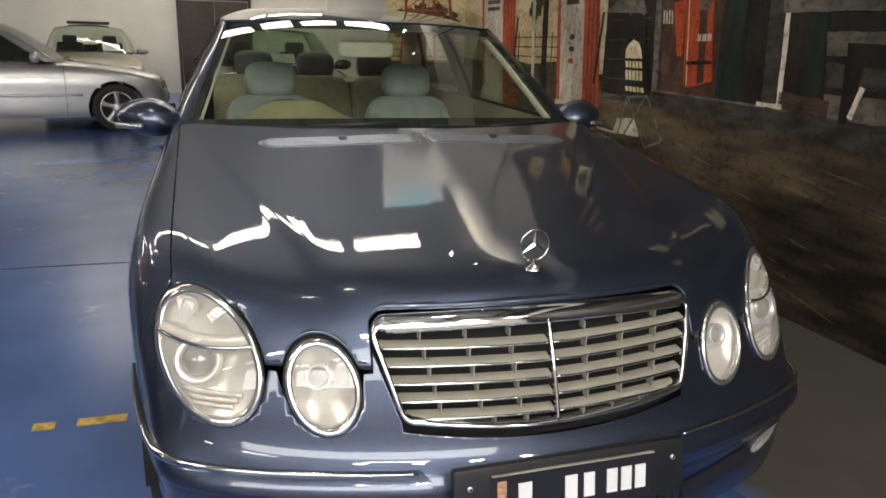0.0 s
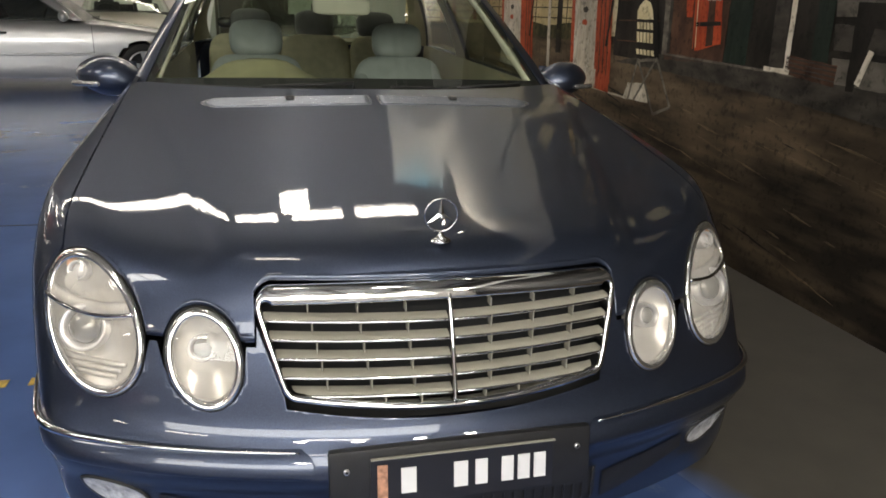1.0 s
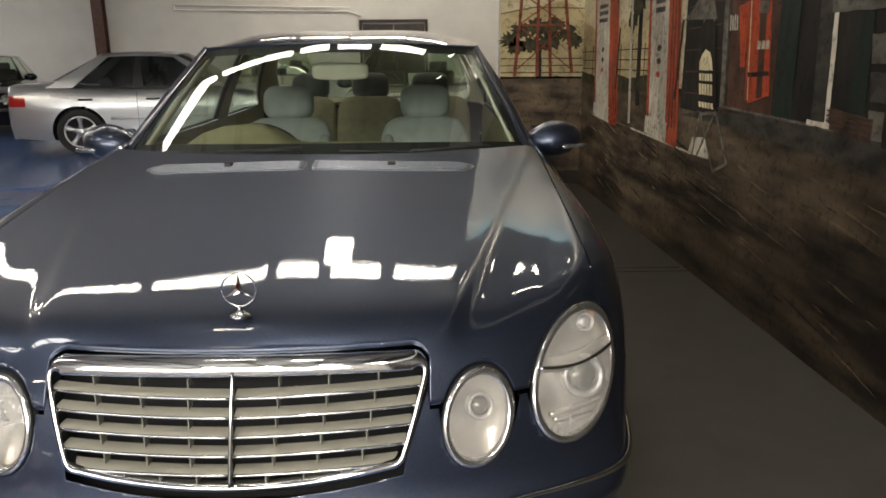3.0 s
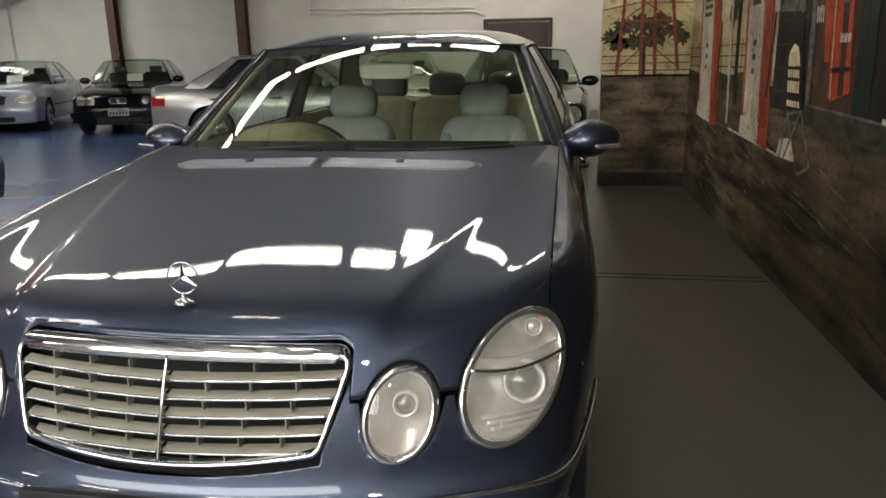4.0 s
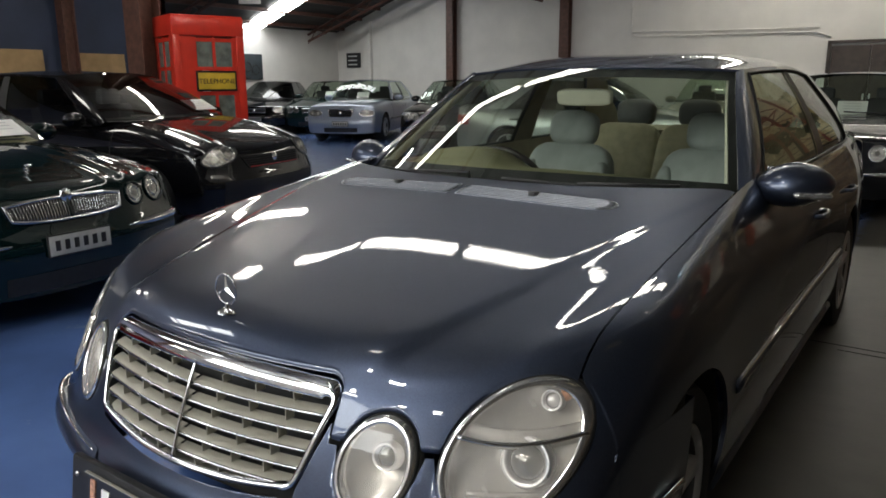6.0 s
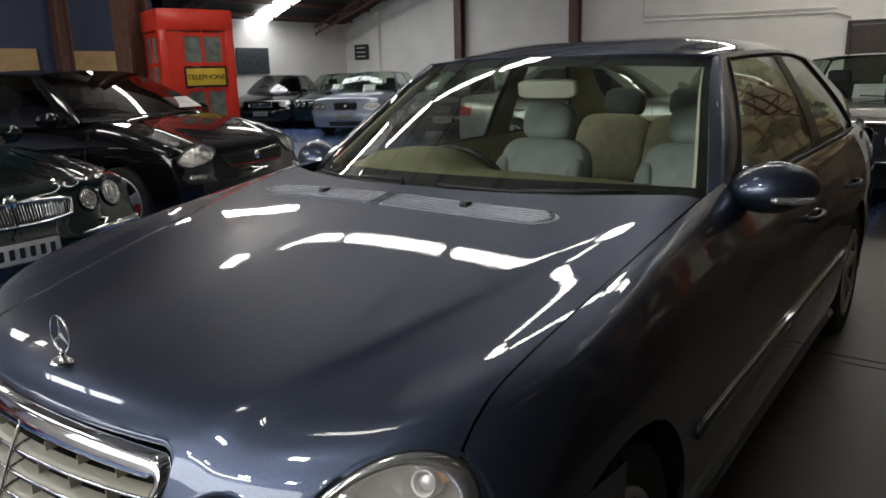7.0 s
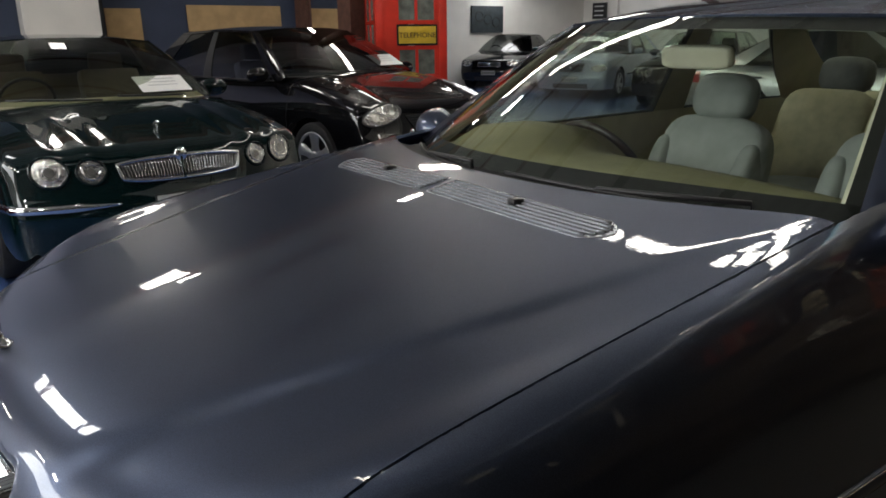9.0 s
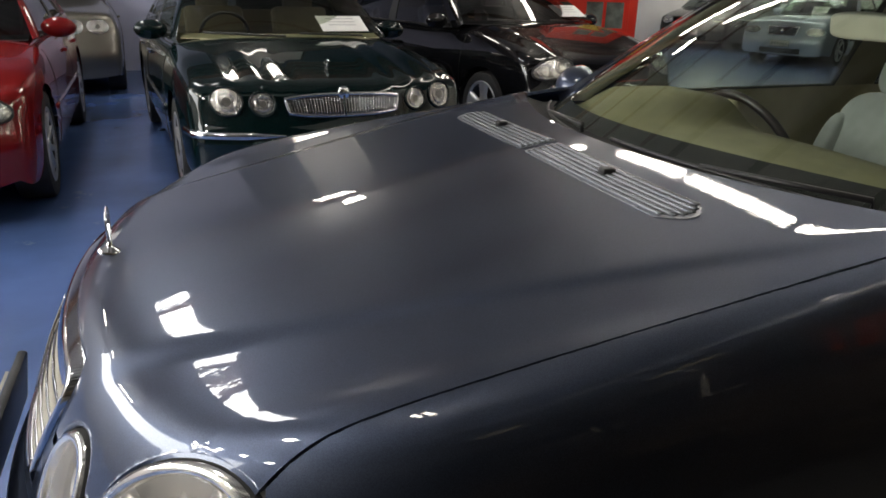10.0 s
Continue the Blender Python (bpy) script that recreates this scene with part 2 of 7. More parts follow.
def floor_mat():
    m = mat("blue_floor_paint", (0.070, 0.125, 0.30), 0.24, 0, 0.18, 1.2, bump=0.03, bump_scale=25)
    nt = m.node_tree
    b = nt.nodes["Principled BSDF"]
    src = b.inputs["Base Color"].links[0].from_socket
    tc = nt.nodes["Texture Coordinate"]
    sep = nt.nodes.new("ShaderNodeSeparateXYZ")
    nt.links.new(tc.outputs["Object"], sep.inputs[0])
    nz = nt.nodes.new("ShaderNodeTexNoise")
    nz.inputs["Scale"].default_value = 2.5
    nt.links.new(tc.outputs["Object"], nz.inputs["Vector"])
    ad = nt.nodes.new("ShaderNodeMath")
    ad.operation = "MULTIPLY_ADD"
    ad.inputs[1].default_value = 0.35
    nt.links.new(nz.outputs["Fac"], ad.inputs[0])
    nt.links.new(sep.outputs["X"], ad.inputs[2])
    mr = nt.nodes.new("ShaderNodeMapRange")
    mr.inputs["From Min"].default_value = 1.20
    mr.inputs["From Max"].default_value = 1.32
    edge = nt.nodes.new("ShaderNodeMapRange")
    edge.inputs["From Min"].default_value = -0.1
    edge.inputs["From Max"].default_value = 0.9
    edge.inputs["To Max"].default_value = 0.45
    nt.links.new(sep.outputs["Y"], edge.inputs[0])
    edges = nt.nodes.new("ShaderNodeMath")
    nt.links.new(ad.outputs[0], edges.inputs[0])
    nt.links.new(edge.outputs[0], edges.inputs[1])
    nt.links.new(edges.outputs[0], mr.inputs[0])
    grey = nt.nodes.new("ShaderNodeTexNoise")
    grey.inputs["Scale"].default_value = 6
    grey.inputs["Detail"].default_value = 8
    nt.links.new(tc.outputs["Object"], grey.inputs["Vector"])
    gr = nt.nodes.new("ShaderNodeValToRGB")
    gr.color_ramp.elements[0].color = (0.053, 0.050, 0.044, 1)
    gr.color_ramp.elements[1].color = (0.098, 0.090, 0.077, 1)
    nt.links.new(grey.outputs["Fac"], gr.inputs[0])
    # scuffs worn through the blue paint
    wear = nt.nodes.new("ShaderNodeTexNoise")
    wear.inputs["Scale"].default_value = 3.3
    wear.inputs["Detail"].default_value = 10
    wear.inputs["Roughness"].default_value = 0.7
    nt.links.new(tc.outputs["Object"], wear.inputs["Vector"])
    wr = nt.nodes.new("ShaderNodeMapRange")
    wr.inputs["From Min"].default_value = 0.62
    wr.inputs["From Max"].default_value = 0.75
    nt.links.new(wear.outputs["Fac"], wr.inputs[0])
    m1 = nt.nodes.new("ShaderNodeMix")
    m1.data_type = "RGBA"
    nt.links.new(wr.outputs[0], m1.inputs[0])
    nt.links.new(src, m1.inputs[6])
    m1.inputs[7].default_value = (0.20, 0.25, 0.34, 1)
    m2 = nt.nodes.new("ShaderNodeMix")
    m2.data_type = "RGBA"
    nt.links.new(mr.outputs[0], m2.inputs[0])
    nt.links.new(m1.outputs[2], m2.inputs[6])
    nt.links.new(gr.outputs[0], m2.inputs[7])
    nt.links.new(m2.outputs[2], b.inputs["Base Color"])
    rg = nt.nodes.new("ShaderNodeMapRange")
    rg.inputs["To Min"].default_value = 0.24
    rg.inputs["To Max"].default_value = 0.42
    nt.links.new(mr.outputs[0], rg.inputs[0])
    nt.links.new(rg.outputs[0], b.inputs["Roughness"])
    return m


M["floor"] = floor_mat()
M["white_wall"] = mat("white_wall_paint", (0.72, 0.70, 0.66), 0.7, 0, 0.05, 1.5, bump=0.05, bump_scale=40)
M["blue_wall"] = mat("blue_wall_paint", (0.030, 0.044, 0.085), 0.6, 0, 0.12, 2.0, bump=0.05, bump_scale=40)
M["pale_wall"] = mat("pale_wall_paint", (0.42, 0.44, 0.60), 0.7, 0, 0.06, 1.5)
M["steel"] = mat("brown_steel", (0.10, 0.045, 0.032), 0.5, 0, 0.25, 12, bump=0.1, bump_scale=60)
M["roof_sheet"] = mat("roof_sheet", (0.165, 0.170, 0.158), 0.6, 0.0, 0.2, 1.5, stretch=(6, 0.4, 1))
M["roof_pale"] = mat("pale_roof_sheet", (0.34, 0.34, 0.335), 0.6, 0.0, 0.2, 1.5, stretch=(6, 0.4, 1))
M["dark_roof"] = mat("dark_roof_sheet", (0.035, 0.032, 0.030), 0.7, 0.0, 0.4, 1.5, stretch=(6, 0.4, 1))
M["mural_ground"] = mat("mural_ground", (0.020, 0.015, 0.011), 0.55, 0, 0.3, 3.0, second=(0.075, 0.055, 0.038), stretch=(1, 0.5, 3.0), bump=0.05, bump_scale=30)
M["lamp"] = mat("lamp_diffuser", (0.9, 0.9, 0.9), 0.5, emit=(1.0, 0.95, 0.86), strength=30.0)
M["tube"] = mat("tube_diffuser", (0.9, 0.9, 0.9), 0.5, emit=(1.0, 0.96, 0.89), strength=14.0)
M["flood"] = mat("floodlight_glass", (0.9, 0.9, 0.9), 0.5, emit=(1.0, 0.97, 0.92), strength=155.0)
M["sky_pane"] = mat("translucent_sheet", (0.85, 0.9, 0.92), 0.5, emit=(0.97, 0.99, 1.0), strength=14.0)
room()

BACK_Y = 17.3
LEFT_X = -15.6


def wall(name, a, b, z0, z1, thick, material, label):
    """An upright wall from a to b in plan, thickened to the left of its way."""
    a, b = Vector((*a, 0)), Vector((*b, 0))
    d = (b - a).normalized()
    n = Vector((-d.y, d.x, 0)) * thick
    bm = bmesh.new()
    vs = [bm.verts.new((p.x, p.y, z)) for z in (z0, z1) for p in (a, b, b + n, a + n)]
    for f in ((0, 1, 2, 3), (4, 5, 6, 7), (0, 1, 5, 4), (1, 2, 6, 5), (2, 3, 7, 6), (3, 0, 4, 7)):
        bm.faces.new([vs[i] for i in f])
    return tagged(part(name, bm, material), label, "wall", kind="structure")


wall("wall_east", (1.978, 6.60), (2.212, -6.05), 0, 6.4, 0.2, M["white_wall"], "wall that carries the painted mural")
wall("wall_north", (2.3, BACK_Y), (LEFT_X, BACK_Y), 0, 7, -0.2, M["white_wall"], "white painted end wall of the showroom")
wall("wall_west", (LEFT_X, BACK_Y), (LEFT_X, 7.5), 0, 3.6, -0.2, M["white_wall"], "white painted side wall of the showroom")
wall("wall_west_blue", (-10.5, 7.5), (-10.5, 0.5), 0, 6, -0.2, M["blue_wall"], "dark blue painted wall with cardboard leaning on it")
wall("wall_west_pale", (-10.5, 0.5), (-10.5, -6), 0, 6, -0.2, M["pale_wall"], "pale lavender painted wall")
wall("wall_return", (-15.8, 7.5), (-10.5, 7.5), 0, 6, -0.2, M["white_wall"], "white wall beside the blue one")
wall("wall_east_rear", (2.15, BACK_Y), (2.15, 6.75), 0, 6, 0.2, M["white_wall"], "white side wall beyond the mural")
# unseen front of the building with an added wide band of high windows
wall("wall_south_1", (-10.5, -6), (-7.2, -6), 0, 6, -0.2, M["white_wall"], "white front wall beside the window band")
wall("wall_south_2", (1.2, -6), (2.4, -6), 0, 6, -0.2, M["white_wall"], "white front wall beside the window band")
wall("wall_south_lintel", (-7.2, -6), (1.2, -6), 4.1, 6, -0.2, M["white_wall"], "white wall over the window band")
wall("wall_south_apron", (-7.2, -6), (1.2, -6), 0, 2.65, -0.2, M["white_wall"], "white wall under the window band")

# area lamp added in the high window band to light the car's nose
fill_lamp = bpy.data.lights.new("added_front_fill", "AREA")
fill_lamp.shape, fill_lamp.size, fill_lamp.size_y, fill_lamp.energy, fill_lamp.color = "RECTANGLE", 8.3, 1.40, 320.0, (0.95, 0.98, 1.0)
new("added_front_fill", fill_lamp).matrix_basis = pose(-3.0, -6.1, 3.38, 90, 0, 0)


def roof_part(sec, material, label, y0=-6.4, y1=BACK_Y + 0.3):
    """Folded roof sheeting over a section of (x, z), with ribs along the slope."""
    bm = bmesh.new()
    for lift in (0.0, 0.06):
        L = [[bm.verts.new((x, y, z + lift)) for x, z in sec] for y in (y0, y1)]
        for i in range(len(sec) - 1):
            bm.faces.new((L[0][i], L[0][i + 1], L[1][i + 1], L[1][i]))
    tagged(part("ceiling", bm, material), label, "ceiling", kind="structure")


roof_part([(2.4, 6.3), (-2.6, 5.0)], M["roof_sheet"], "grey roof sheeting over dark purlins", 2.6)
# near half gets a paler copy so the bonnet ridge reflects brighter
roof_part([(2.4, 6.3), (-2.6, 5.0)], M["roof_pale"], "pale roof sheeting over dark purlins", -6.4, 2.6)
roof_part([(-2.6, 5.0), (-7.45, 3.75)], M["roof_pale"], "pale roof sheeting over brown purlins")
roof_part([(-7.45, 3.75), (-11.0, 4.55), (-15.8, 2.85)], M["dark_roof"], "dark weathered roof sheeting over brown purlins")

def roof_z(x):
    return float(np.interp(x, [-15.8, -11.0, -7.45, -2.6, 2.4], [2.85, 4.55, 3.75, 5.0, 6.3]))


# strip lamps and floodlights under the roof, with extra strips added to brighten
def strip_lamp(x, y, z, length, turn=0.0, width=0.13, face="lamp"):
    th = thing("strip_lamp", "long white fluorescent strip lamp under the roof", "lamp", pose(x, y, z, 0, 0, turn), "strip lamps")
    boxed("diffuser", (0, 0, 0), (length, width, 0.055), M[face], th, bevel=0.003)
    boxed("casing", (0, 0, 0.047), (length + 0.02, width * 0.35, 0.04), M["white_mark"], th, bevel=0.008)
    for d in (-0.35, 0.35):
        boxed("hanger", (d * length, 0, 0.05 + (roof_z(x) - z) / 2), (0.008, 0.008, (roof_z(x) - z)), M["steel"], th)


def flood_lamp(x, y, z, face="lamp"):
    th = thing("flood_lamp", "square white floodlight under the roof", "lamp", pose(x, y, z), "floodlights")
    boxed("diffuser", (0, 0, 0), (0.24, 0.24, 0.03), M[face], th, bevel=0.005)
    boxed("casing", (0, 0, 0.05), (0.30, 0.30, 0.07), M["black"], th, bevel=0.01)
    boxed("hanger", (0, 0, 0.05 + (roof_z(x) - z) / 2), (0.012, 0.012, (roof_z(x) - z)), M["steel"], th)


for x0, x1 in ((-4.6, -3.55), (-3.45, -2.2), (-2.1, -0.92), (-0.84, -0.42), (-0.34, 0.14), (0.22, 0.85)):
    strip_lamp((x0 + x1) / 2, 4.0, 3.5, x1 - x0 - 0.045, face="tube")
# added lamps behind shields brighten the painted sky, end panel and wall
for px, py, pz, turn, ln in ((1.52, 5.90, 5.45, 0, 0.85), (1.60, 5.55, 4.75, -90, 0.80), (1.62, 4.55, 4.75, -90, 0.80)):
    ww = thing("added_sky_wash", "shielded lamp that lights the painted sky from above", "lamp", pose(px, py, pz, 0, 0, turn), "wall washers")
    boxed("diffuser", (0, 0, 0), (ln, 0.03, 0.36 if turn == 0 else 0.16), M["lamp"], ww, bevel=0.003)
    boxed("shield", (0, -0.035, -0.02), (ln + 0.06, 0.012, 0.44), M["black"], ww)
    boxed("shield", (0, 0.03, -0.23), (ln + 0.06, 0.14, 0.012), M["black"], ww)
    for d in (-0.35, 0.35):
        top = roof_z(px) - pz
        boxed("hanger", (d * ln, -0.02, 0.10 + top / 2), (0.012, 0.012, top - 0.10), M["steel"], ww)
flood_lamp(0.0, -1.5, 3.5, "flood")
for x in (-1.9, -0.7, 0.5, 1.6):
    flood_lamp(x, -4.3, 3.7, "flood")
for y in (0.42, 0.58):
    strip_lamp(-1.1, y, 4.7, 0.55, 0, 0.07)
flood_lamp(-0.28, 4.22, 3.5)
flood_lamp(-5.2, 3.75, 3.45)
flood_lamp(-6.3, 1.4, 3.45, "tube")
strip_lamp(-7.35, 1.32, 3.40, 0.80, 0, 0.45, "tube")
for x in (-8.25, -7.25, -6.25):
    strip_lamp(x, 5.25, 3.40, 0.93, 0, 0.13)
for x in (-8.6, -5.0, -1.2):
    strip_lamp(x, -4.6, 3.6, 1.4)
for i in range(2):
    strip_lamp(-9.2, 9.4 + 2.2 * i, 3.9, 1.36, 90, 0.26, "tube")
# six extra strips, out of view, added to brighten the end wall
for i in range(6):
    strip_lamp(-6.6 + 1.5 * i, 15.2, 4.35 + 0.2 * i, 1.42, 0, 0.2)


# a translucent skylight let into the slope of the far roof
sk = thing("skylight", "long bright translucent skylight in the roof slope", "skylight", pose(-13.35, 13.75, 3.66, 0, -19.5, 0))
for i in range(5):
    boxed("pane", (-1.9 + 0.95 * i, 0, 0), (0.90, 0.70, 0.03), M["sky_pane"], sk, bevel=0.004)


# translucent sheets let into the near roof slope
for x, y, n, step, depth in ((-5.2, -1.05, 3, 0.80, 0.55),):
    sk = thing("skylight", "pale translucent skylight sheets in the near roof slope", "skylight", pose(x, y, roof_z(x) - 0.03, 0, -14.5, 0), "roof skylights")
    for i in range(n):
        boxed("pane", ((i - (n - 1) / 2) * step, 0, 0), (step - 0.05, depth, 0.03), M["sky_pane"], sk, bevel=0.004)


# ---- the slate blue sedan ----
def hood_top(x, y):
    """Height of the bonnet and wing tops: a domed middle, a crisp ridge line and a hollow that swells into the wing."""
    ax = np.abs(x)
    d, e = y - 0.30, y - 0.25
    z = 0.8193 + 0.1986 * d - 0.0166 * d * d - 0.0327 * (ax / 0.776) ** 1.43
    k = np.clip(e / 1.2, 0, 1)
    k = k * k * (3 - 2 * k)
    ridge = 0.4328 + 0.2517 * e + 0.0055 * e * e
    z = z + (0.0066 - 0.0024 * k) * (sig((ridge - ax) / 0.008) - 0.5)
    z = z + 0.014 * np.exp(-(np.clip(e, 0, 2) / 0.30) ** 2) * (sig((ridge - ax) / 0.014) - 0.5)
    swell = 0.662 + 0.178 * e - 0.0351 * e * e
    z = z - (0.0198 - 0.0169 * k) * (sig((swell - ax) / (0.0262 - 0.0154 * k)) - 0.5)
    return z


def nose(x, z):
    """How far forward the face of the car stands at a height."""
    ax = np.abs(x)
    y = 0.115 + 0.30 * ax ** 2 + 0.06 * ax ** 8 + 0.9 * ax ** 6 * (np.clip(z, 0.45, 2) - 0.45) + 0.22 * (np.clip(z, 0.45, 2) - 0.45) + 0.52 * (np.clip(z, 0.45, 2) - 0.45) ** 2
    y = y - 0.040 * np.exp(-((z - 0.405) / 0.055) ** 2)
    return y + 0.10 * np.clip(0.36 - z, 0, 1) - 0.012 * np.exp(-((z - 0.25) / 0.06) ** 2)


def half_width(y, z):
    w = 0.908 - 0.055 * np.clip((0.95 - y) / 0.55, 0, 2) ** 2 - 0.06 * np.clip((y - 3.7) / 1.0, 0, 2) ** 2
    w = w - 0.085 * np.clip((z - 0.675) / 0.32, 0, 2) ** 2 - 0.035 * np.clip((0.48 - z) / 0.28, 0, 2) ** 2
    w = w + 0.012 * np.exp(-(((y - 0.89) / 0.42) ** 2 + ((z - 0.62) / 0.2) ** 2))
    return w


def hero_inside(x, y, z):
    return smin(0.026, hood_top(x, y) - z, (y - nose(x, z)) * 0.93, half_width(y, z) - np.abs(x), z + 2)


AXLE_F, AXLE_R, TYRE_R = 0.89, 3.742, 0.318
OVAL = (0.494, 0.613, 0.074, 0.093, 0.14)     # centre x, z; half axes; lean
LAMP = (0.722, 0.653, 0.104, 0.131, 0.41)


def outline(o, n=72, grow=0.0):
    """Points x, z of a leaning ellipse."""
    cx, cz, a, b, lean = o
    t = np.linspace(0, 2 * np.pi, n, endpoint=False)
    u, v = (a + grow) * np.cos(t), (b + grow) * np.sin(t)
    return np.stack([cx + u * np.cos(lean) + v * np.sin(lean), cz - u * np.sin(lean) + v * np.cos(lean)], -1)


def edge_z(o, x, upper):
    """Height of the upper or lower edge of a leaning ellipse at x, or nan outside."""
    p = outline(o, 720, 0.004)
    out = np.full(np.shape(x), np.nan)
    xs = np.atleast_1d(x)
    res = np.full(xs.shape, np.nan)
    for i, xv in enumerate(xs):
        near = p[np.abs(p[:, 0] - xv) < 0.0025]
        if len(near):
            res[i] = near[:, 1].max() if upper else near[:, 1].min()
    return res.reshape(np.shape(x)) if np.shape(x) else float(res[0])




def seam_z(x):
    """Height of the seam between bonnet and bumper."""
    x = abs(x)
    if x < 0.355:
        return 0.7602
    s = 0.648
    if x < 0.3922:
        return 0.7165 + math.sqrt(max(0.0, 0.0405 ** 2 - (x - 0.355) ** 2)) + 0.0032 * (1 - (x - 0.355) / 0.0372)
    for o in (OVAL, LAMP):
        e = edge_z(o, x, True)
        if not np.isnan(e):
            return max(s, e)
    return s if x < 0.66 else 0.79


def bumper_top(x):
    x = abs(x)
    if x < 0.338:
        return 0.5165 + 0.021 * (x / 0.305) ** 2 - 0.017
    if x < 0.3905:
        return 0.538 + 2.83 * (x - 0.338)
    best = 0.642
    for o in (OVAL, LAMP):
        e = edge_z(o, x, False)
        if not np.isnan(e):
            best = min(best, e)
    return best


def hero_front(car):
    # bonnet: columns run from the windscreen to the seam
    xs = np.unique(np.concatenate([np.linspace(-0.790, 0.790, 185)] + [s * np.array([0.356, 0.362, 0.368, 0.374, 0.379, 0.383, 0.387, 0.390, 0.3918, 0.3926, 0.57, 0.574, 0.578, 0.602, 0.606, 0.61, 0.614]) for s in (1, -1)]))
    cols = []
    for x in xs:
        rear = 1.385 + 0.36 * x * x
        ys = np.linspace(rear, 0.62, 40)
        top = np.stack([np.full(40, x), ys, np.zeros(40)], -1)
        top = cast(hero_inside, top * [1, 1, 0] + [0, 0, 0.5], np.array([0, 0, 1.0]), 1.0)
        zs = seam_z(x)
        q = np.array([x, 0.62, 0.55 if abs(x) < 0.7 else 0.6])
        ang = np.linspace(np.pi / 2, -0.2, 1600)
        d = np.stack([0 * ang, -np.cos(ang), np.sin(ang)], -1)
        arc = cast(hero_inside, q, d, 1.0)
        k = np.argmax(arc[:, 2] < zs) if (arc[:, 2] < zs).any() else 1599
        k = max(k, 40)
        rows = np.concatenate([np.minimum(np.linspace(0, 1599, 90).astype(int), k - 30), np.linspace(k - 30, k, 12).astype(int)[1:]])
        arc = arc[rows]
        # the edge rolls in over the last centimetre
        roll = np.clip((zs + 0.011 - arc[:, 2]) / 0.011, 0, 1) if abs(x) < 0.66 else 0 * rows
        arc[:, 1] += 0.006 * roll ** 2
        cols.append(np.concatenate([top[:-1], arc]))
    sheet("bonnet", np.array(cols), M["paint"], car, "glossy slate blue bonnet with two flowing ridges", fold=0.02, flip=True)
    # bumper skin round the nose
    cols = []
    for s in np.concatenate([np.linspace(0, 0.33, 34), np.linspace(0.335, 0.40, 24), np.linspace(0.41, 0.5, 10), 0.5 + np.linspace(0.01, 1.0, 60)]):
        if s <= 0.5:
            q0, d = np.array([s, 0.95, 0]), np.array([0, -1.0, 0])
        else:
            a = (s - 0.5) * radians(78)
            q0, d = np.array([0.5, 0.95, 0]), np.array([math.sin(a), -math.cos(a), 0])
        top = 0.6
        for _ in range(6):
            x = cast(hero_inside, q0 + [0, 0, top], d, 2.0)[0]
            top = 0.5 * top + 0.5 * bumper_top(x)
        zs = np.minimum(np.linspace(0.19, 0.72, 100), top)
        cols.append(cast(hero_inside, q0 + np.stack([0 * zs, 0 * zs, zs], -1), d, 2.0))
    P = np.array(cols)
    P = np.concatenate([mirrored(P[::-1])[:-1], P])
    sheet("front_bumper", P, M["paint"], car, "slate blue painted front bumper", fold=0.02)
    # wings: columns run from the bonnet gap or the lamp down to the wheel arch or sill
    cols = []
    arch = TYRE_R + 0.045
    ys = np.unique(np.concatenate([np.linspace(0.43, 1.803, 90), AXLE_F + arch * np.sin(np.linspace(-1.57, 1.57, 40))]))
    for y in ys:
        q = np.array([0.60, y, 0.55])
        ang = np.linspace(radians(88), radians(-60), 500)
        d = np.stack([np.cos(ang), 0 * ang, np.sin(ang)], -1)
        arc = cast(hero_inside, q, d, 1.0)
        k0 = np.argmax(arc[:, 0] > 0.7930)
        du, dv = arc[:, 0] - LAMP[0], arc[:, 2] - LAMP[1]
        cu, su = math.cos(LAMP[4]), math.sin(LAMP[4])
        within = ((du * cu - dv * su) / (LAMP[2] + 0.007)) ** 2 + ((du * su + dv * cu) / (LAMP[3] + 0.007)) ** 2 < 1
        if y < 0.60 and within.any():
            k0 = max(k0, len(within) - np.argmax(within[::-1]))
        r = abs(y - AXLE_F)
        zb = TYRE_R + math.sqrt(max(0, arch ** 2 - r * r)) if r < arch else 0.2
        if y < AXLE_F - arch + 0.001:
            zb = 0.632
        k1 = np.argmax(arc[:, 2] < zb) if (arc[:, 2] < zb).any() else 499
        k1 = max(k1, k0 + 2)
        a = arc[k0:k1 + 1]
        s = np.concatenate([[0], np.cumsum(np.linalg.norm(np.diff(a, axis=0), axis=1))])
        w = np.linspace(0, s[-1], 50)
        cols.append(np.stack([np.interp(w, s, a[:, i]) for i in range(3)], -1))
    both("wing", np.array(cols), M["paint"], car, "slate blue front wing", fold=0.012, flip=True)


def on_face(x, z, off=0.0):
    p = cast(hero_inside, np.stack([x, np.full(np.shape(x), 1.2), z], -1), np.array([0, -1.0, 0]), 2.0)
    p[..., 1] -= off
    return p


HERO = thing("parked_sedan", "slate blue metallic sedan with chrome grille and oval headlamps", "car")
hero_front(HERO)


def disc(o, n=48, rings=10, grow=0.0, off=0.0, bulge=0.0):
    """A polar grid over a leaning ellipse on the face of the car."""
    c = np.array(o[:2])
    rim = outline(o, n, grow)
    rim = np.concatenate([rim, rim[:1]])
    r = np.linspace(0.001, 1, rings)[:, None, None]
    p = c + r * (rim - c)
    P = on_face(p[..., 0], p[..., 1], off)
    P[..., 1] -= bulge * (1 - r[..., 0] ** 2)
    return P


def flipx(P, s):
    return P if s > 0 else mirrored(P)


